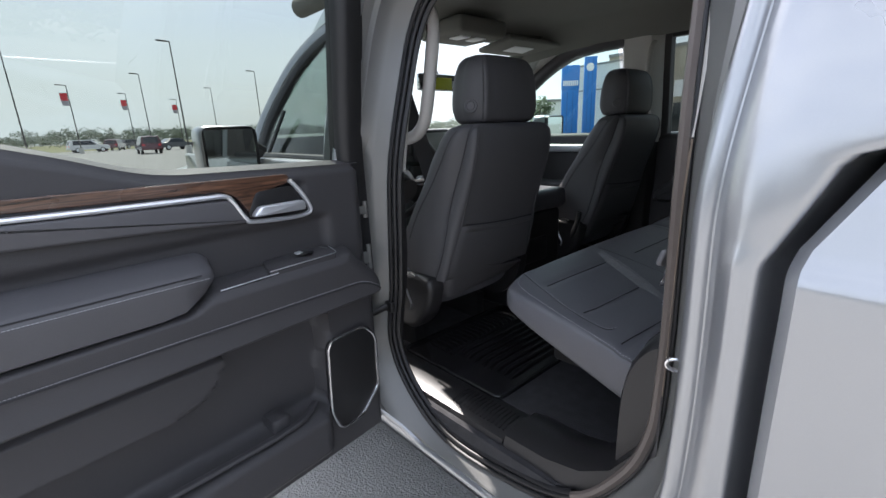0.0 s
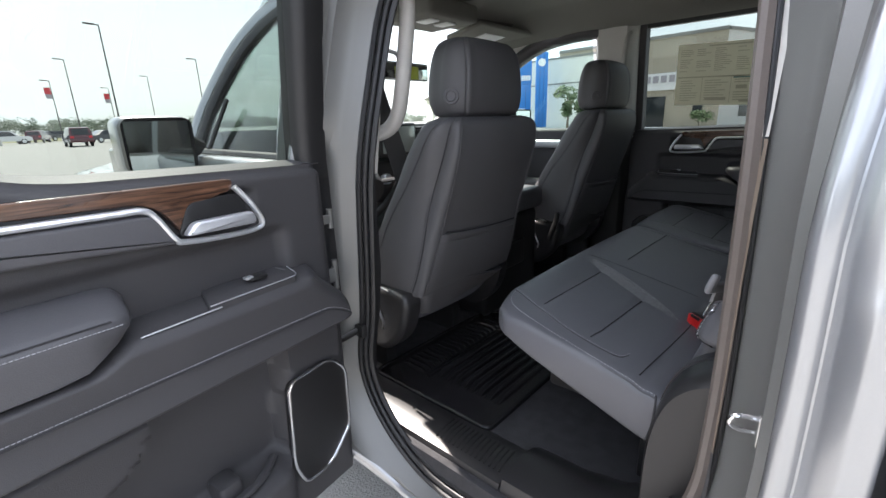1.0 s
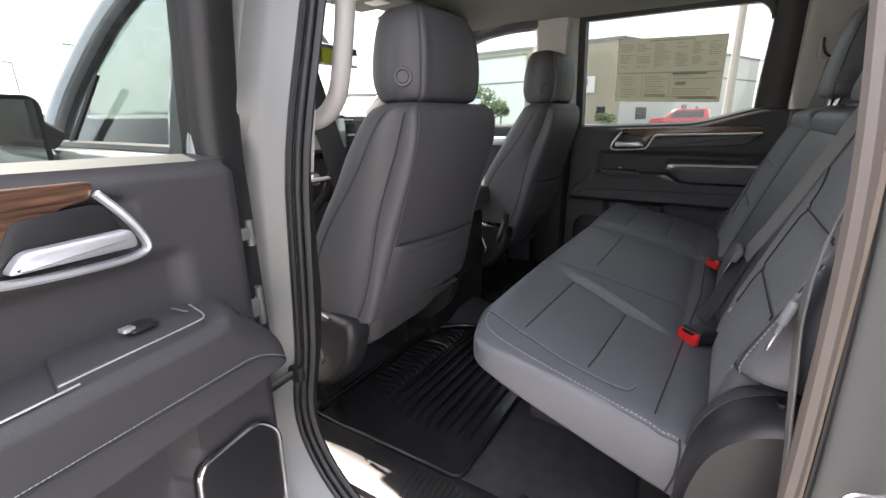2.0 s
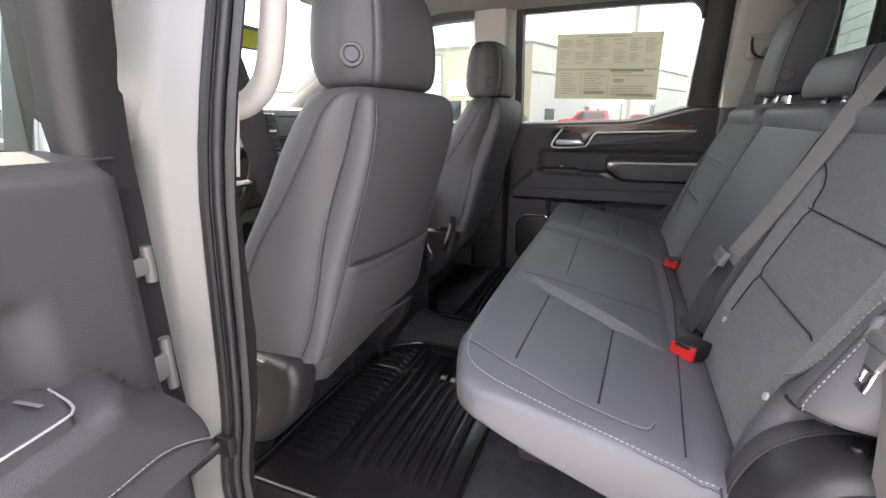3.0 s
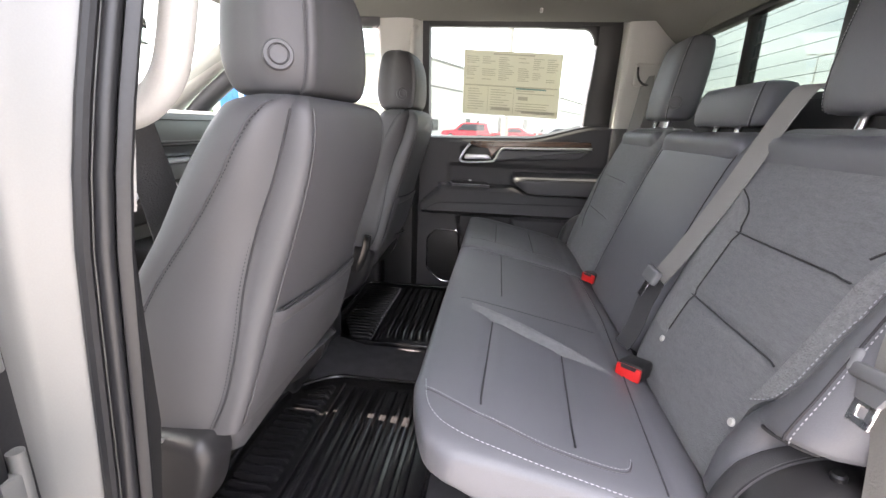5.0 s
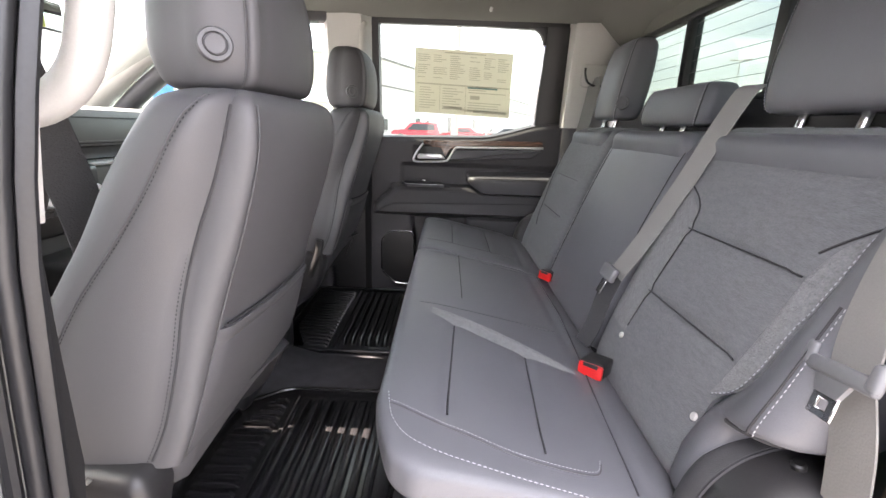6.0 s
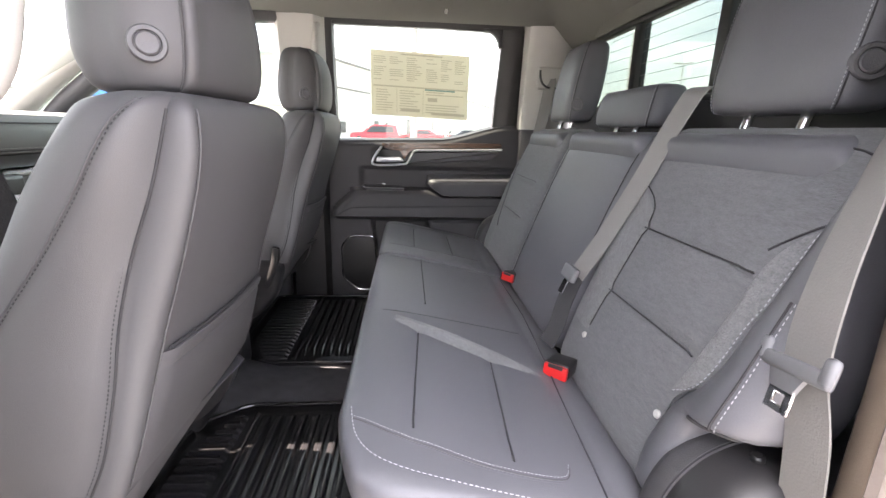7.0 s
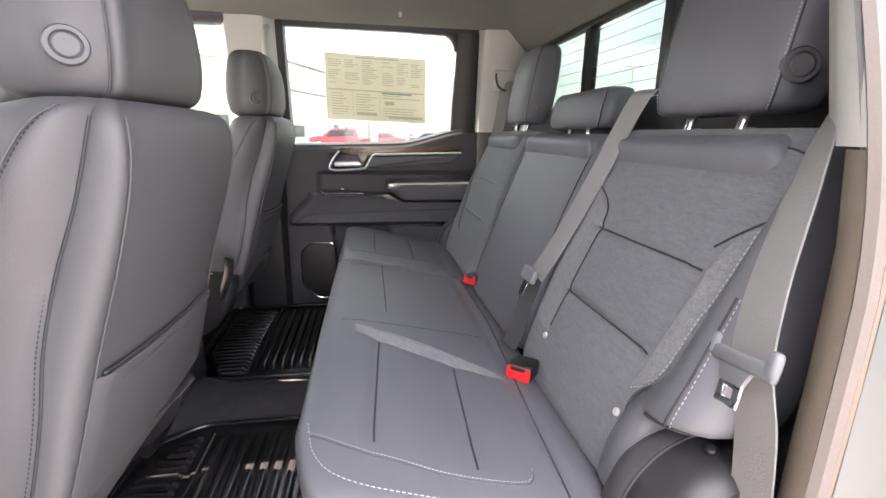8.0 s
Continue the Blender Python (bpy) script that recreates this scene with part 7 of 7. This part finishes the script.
def tree(p, h, r, seed, label, n=700, leaf=None):
    rnd = random.Random(seed)
    t = thing("tree", p, label, "tree", "trees")
    bm = bmesh.new()
    tube(bm, [p, p + Vector((0.02 * h, 0, h * 0.3)), p + Vector((0, 0.02 * h, h * 0.75))], 0.035 * h, 7, taper=lambda k: 1 - 0.7 * k)
    for k in range(4):
        a = rnd.uniform(0, 6.28)
        s = p + Vector((0, 0, h * rnd.uniform(0.3, 0.5)))
        tube(bm, [s, s + Vector((math.cos(a) * r * 0.3, math.sin(a) * r * 0.3, h * 0.14)), s + Vector((math.cos(a) * r * 0.65, math.sin(a) * r * 0.65, h * 0.22))], 0.014 * h, 5, taper=lambda k: 1 - 0.7 * k)
    part("trunk", bm, BARK, t)
    bm = bmesh.new()
    leaf_cloud(bm, p + Vector((0, 0, h * 0.62)), (r, r, h * 0.42), n, rnd, leaf or r * 0.13)
    part("crown", bm, LEAF, t, smooth=False)
    return t


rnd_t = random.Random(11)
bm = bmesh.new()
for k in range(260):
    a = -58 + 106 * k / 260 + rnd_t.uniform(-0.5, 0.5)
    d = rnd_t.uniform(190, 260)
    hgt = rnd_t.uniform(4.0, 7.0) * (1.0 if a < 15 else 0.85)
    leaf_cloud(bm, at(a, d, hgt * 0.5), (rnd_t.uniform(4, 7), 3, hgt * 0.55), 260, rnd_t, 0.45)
# unseen nearer trees, added left and behind to block low sky light
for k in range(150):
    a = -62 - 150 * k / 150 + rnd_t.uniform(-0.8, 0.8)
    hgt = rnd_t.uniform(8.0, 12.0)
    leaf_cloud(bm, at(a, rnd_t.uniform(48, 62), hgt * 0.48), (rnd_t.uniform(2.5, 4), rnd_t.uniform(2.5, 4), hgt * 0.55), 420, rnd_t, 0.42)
tagged(part("far_and_unseen_treeline", bm, FAR_LEAF, smooth=False), "haze-pale line of far trees, plus unseen nearer trees added to block sky light", "trees", kind="stuff")
tree(at(63.4, 47), 4.2, 1.5, 1, "young leafy tree by the building", 900)
tree(at(65.4, 48), 3.2, 1.3, 2, "round green shrub-like tree by the building", 900)
tree(at(54.6, 50), 4.0, 1.6, 3, "reddish young tree by the blue signs", 700)
tree(at(77.4, 46), 1.6, 1.2, 4, "low yellow-green shrub by the building wall", 500)


# ---- dealership building and signs ----
H = 8.4
C0 = at(79.1, 50)
A0 = at(62.2, 57.5)
B0 = at(100.6, 150)
bl = thing("dealership_building", C0, "pale flat-roofed dealership building across the lot", "building")
def wall(name, p, q, z0, z1, mat, lab="", off=0.0, thick=0.3):
    t = (q - p).normalized()
    n = Vector((t.y, -t.x, 0))
    if n.dot(Vector((-1, 0, 0))) < 0:
        n = -n
    bm = bmesh.new()
    slab(bm, [p + n * off + Vector((0, 0, z0)), q + n * off + Vector((0, 0, z0)), q + n * off + Vector((0, 0, z1)), p + n * off + Vector((0, 0, z1))], -n * thick)
    return part(name, bm, mat, bl, lab)
wall("front_wall", C0, A0, 0, H, WALL_TAN, "tan stone front wall")
wall("side_wall", C0, B0, 0, H, WALL_WHITE, "pale panelled side wall")
wall("front_coping", C0, A0, H, H + 0.3, ROOF_GREY, "", 0.15, 0.6)
wall("side_coping", C0, B0, H, H + 0.25, ROOF_GREY, "", 0.12, 0.6)
wall("side_band", C0, B0, 5.6, 5.8, ROOF_GREY, "", 0.05)
W0 = C0.lerp(A0, 0.60)
wall("white_block", W0, A0 + (A0 - C0) * 0.35, 0, H - 0.6, WALL_WHITE, "white panelled block", 0.4)
wall("white_block_coping", W0, A0 + (A0 - C0) * 0.35, H - 0.6, H - 0.4, ROOF_GREY, "", 0.5)
wall("block_band", W0, A0 + (A0 - C0) * 0.35, 5.0, 5.15, ROOF_GREY, "", 0.46)
wall("sign_band", C0.lerp(A0, 0.15), C0.lerp(A0, 0.55), 3.6, 5.2, WHITE, "pale sign band", 0.25)
for k in range(7):
    a = 0.19 + 0.045 * k
    wall("sign_letter_bar", C0.lerp(A0, a), C0.lerp(A0, a + 0.03), 4.3, 4.95, FLAG_GREY, "", 0.33, 0.08)
wall("entrance", C0.lerp(A0, 0.28), C0.lerp(A0, 0.42), 0, 3.0, CAR_GLASS, "dark glazed entrance", 0.06)
wall("entrance_bay", C0.lerp(A0, 0.46), C0.lerp(A0, 0.55), 0, 3.0, CAR_GLASS, "", 0.06)
wall("window", C0.lerp(A0, 0.08), C0.lerp(A0, 0.13), 0.8, 2.2, CAR_GLASS, "", 0.04)
for f0, f1, z0, z1 in ((0.03, 0.05, 0.9, 2.1), (0.125, 0.137, 0.0, 2.4), (0.16, 0.166, 0.0, 2.2), (0.24, 0.26, 0.0, 3.0), (0.36, 0.38, 0.0, 3.0)):
    wall("side_opening", C0.lerp(B0, f0), C0.lerp(B0, f1), z0, z1, CAR_GLASS, "", 0.04)
for az, z1, w, lettered in ((58.0, 7.6, 1.85, True), (60.2, 8.35, 1.32, False)):
    p = at(az, 54.7)
    sg = thing("pylon_sign", p, "tall blue pylon sign with pale lettering bars" if lettered else "taller narrow blue pylon sign with a pale emblem", "sign", "blue pylon signs")
    m = Matrix.Translation(p) @ Matrix.Rotation(radians(-az + 10), 4, "Z")
    bm = bmesh.new()
    box(bm, (-w / 2, -0.25, 0.25), (w / 2, 0.25, z1), 0.05, 2, m)
    body = part("column", bm, BLUE, sg)
    bm = bmesh.new()
    box(bm, (-w * 0.6, -0.4, 0.0), (w * 0.6, 0.4, 0.25), 0.03, 1, m)
    part("footing", bm, CONCRETE, sg)
    for k in (-0.18, 0.16):
        bm = bmesh.new()
        box(bm, (w * k - 0.03, -0.262, 0.3), (w * k + 0.03, -0.245, z1 * (0.63 if lettered else 0.98)), 0.0, 1, m)
        part("rib", bm, BLUE_DARK, body)
    if lettered:
        bm = bmesh.new()
        box(bm, (-w * 0.52, -0.30, z1 * 0.66), (w * 0.52, 0.30, z1 * 0.995), 0.05, 2, m)
        part("panel", bm, BLUE, sg)
        for k in range(8):
            bm = bmesh.new()
            box(bm, (-w * 0.45 + k * w * 0.115, -0.34, z1 * 0.715), (-w * 0.45 + k * w * 0.115 + w * 0.08, -0.295, z1 * 0.785), 0, 1, m)
            part("lettering_bar", bm, WHITE, sg)
    else:
        bm = bmesh.new()
        lathe(bm, [(0.42, 0.0), (0.42, 0.03), (0.36, 0.05), (0.0, 0.05)], m @ Vector((-0.05, -0.25, z1 * 0.87)), m.to_3x3() @ Vector((0, -1, 0)), 20)
        part("emblem", bm, WHITE, sg, "pale round emblem")
far = thing("low_building", at(48, 130), "pale low building far beyond the windscreen", "building")
bm = bmesh.new()
box(bm, (0, 0, 0), (22, 14, 6.5), 0.1, 1, Matrix.Translation(at(47, 110)) @ Matrix.Rotation(radians(-40), 4, "Z"))
part("wall", bm, WALL_WHITE, far)
bm = bmesh.new()
box(bm, (-0.5, -0.5, 6.5), (22.5, 14.5, 7.0), 0.1, 1, Matrix.Translation(at(47, 110)) @ Matrix.Rotation(radians(-40), 4, "Z"))
part("roof", bm, ROOF_GREY, far)



# ---- parked cars ----
def parked_car(p, heading, length, height, paint, label, suv=True):
    """A parked car of simple but full form; heading: degrees, its nose from straight ahead."""
    car = thing("parked_car", p, label, "car", "parked cars")
    M = Matrix.Translation(p) @ Matrix.Rotation(radians(-heading), 4, "Z")
    w, h, l = 0.92, height, length / 2
    if suv:
        prof = [(-l, 0.42), (-l, 0.95), (-l * 0.97, 1.1), (-l * 0.88, h - 0.06), (-l * 0.80, h), (l * 0.05, h), (l * 0.20, h - 0.06), (l * 0.46, 1.08), (l * 0.92, 0.98), (l, 0.80), (l, 0.42)]
    else:
        prof = [(-l, 0.38), (-l, 0.92), (-l * 0.70, 1.0), (-l * 0.38, h - 0.04), (-l * 0.28, h), (l * 0.05, h), (l * 0.16, h - 0.05), (l * 0.42, 0.98), (l * 0.92, 0.86), (l, 0.70), (l, 0.38)]
    bm = bmesh.new()
    loops = []
    for x, k in ((-w, 0.0), (-w * 0.96, 1.0), (w * 0.96, 1.0), (w, 0.0)):
        loops.append([M @ Vector((x * (1 - 0.20 * smooth01(z, 1.0, h)), y, z if k else 0.42 + (z - 0.42) * 0.97)) for y, z in prof])
    rings(bm, loops)
    part("body", bm, paint, car)
    for sx in (-1, 1):
        gp = [(-l * 0.82, 1.06), (-l * 0.78, h - 0.12), (l * 0.10, h - 0.12), (l * 0.34, 1.06)] if suv else [(-l * 0.52, 1.0), (-l * 0.32, h - 0.10), (l * 0.08, h - 0.10), (l * 0.30, 1.0)]
        bm = bmesh.new()
        slab(bm, [M @ Vector((sx * (w * (1 - 0.20 * smooth01(z, 1.0, h)) - 0.01), y, z)) for y, z in gp], M.to_3x3() @ Vector((sx * 0.02, 0, 0)))
        part("side_window", bm, CAR_GLASS, car)
        for y in (-l * 0.62, l * 0.62):
            bm = bmesh.new()
            lathe(bm, [(0.1, -0.1), (0.34, -0.1), (0.36, -0.06), (0.36, 0.06), (0.33, 0.1), (0.24, 0.1), (0.22, 0.08), (0.0, 0.08)], M @ Vector((sx * (w - 0.09), y, 0.36)), M.to_3x3() @ Vector((sx, 0, 0)), 18)
            wh = part("wheel", bm, TYRE, car)
            bm = bmesh.new()
            lathe(bm, [(0.22, 0.0), (0.22, 0.02), (0.05, 0.03), (0.0, 0.03)], M @ Vector((sx * (w + 0.0), y, 0.36)), M.to_3x3() @ Vector((sx, 0, 0)), 14)
            part("rim", bm, SATIN, wh)
    for sy, zz in ((-1, (1.08, h - 0.14)), (1, (1.06, h - 0.12))):
        yb, yt = (-l * 0.955, -l * 0.87) if sy < 0 else (l * 0.44, l * 0.24)
        bm = bmesh.new()
        slab(bm, [M @ Vector((x * w, y + sy * 0.03, z)) for x, y, z in ((-0.72, yb, zz[0]), (0.72, yb, zz[0]), (0.66, yt, zz[1]), (-0.66, yt, zz[1]))], M.to_3x3() @ Vector((0, sy * 0.02, 0.01)))
        part("windscreen", bm, CAR_GLASS, car)
    for sx in (-1, 1):
        bm = bmesh.new()
        box(bm, (sx * 0.70 - 0.14, -l - 0.02, 0.78), (sx * 0.70 + 0.14, -l + 0.1, 1.0), 0.03, 2, M)
        part("tail_lamp", bm, FLAG_RED, car)
        bm = bmesh.new()
        box(bm, (sx * 0.70 - 0.16, l - 0.1, 0.68), (sx * 0.70 + 0.16, l + 0.01, 0.80), 0.03, 2, M)
        part("headlamp", bm, LENS, car)
    return car


parked_car(at(4.3, 82), 80, 4.7, 1.75, CAR_WHITE, "white crossover parked across the lot")
parked_car(at(9.3, 57), 2, 4.8, 1.8, CAR_MAROON, "maroon sport utility seen from behind")
parked_car(at(11.8, 70), 70, 4.7, 1.5, CAR_DARK, "dark saloon car parked in the lot", False)
parked_car(at(6.5, 88), 20, 4.7, 1.7, CAR_MAROON, "dark red crossover in the row")
parked_car(at(8.0, 100), 60, 4.6, 1.6, CAR_DARK, "grey crossover far across the lot")
parked_car(at(85.6, 46), 8, 4.8, 1.78, CAR_RED, "bright red sport utility by the building")
parked_car(at(91.3, 48), 10, 4.6, 1.45, CAR_RED, "bright red saloon car by the building", False)
parked_car(at(97.2, 50), 175, 4.6, 1.5, CAR_DARK, "grey saloon car by the building", False)
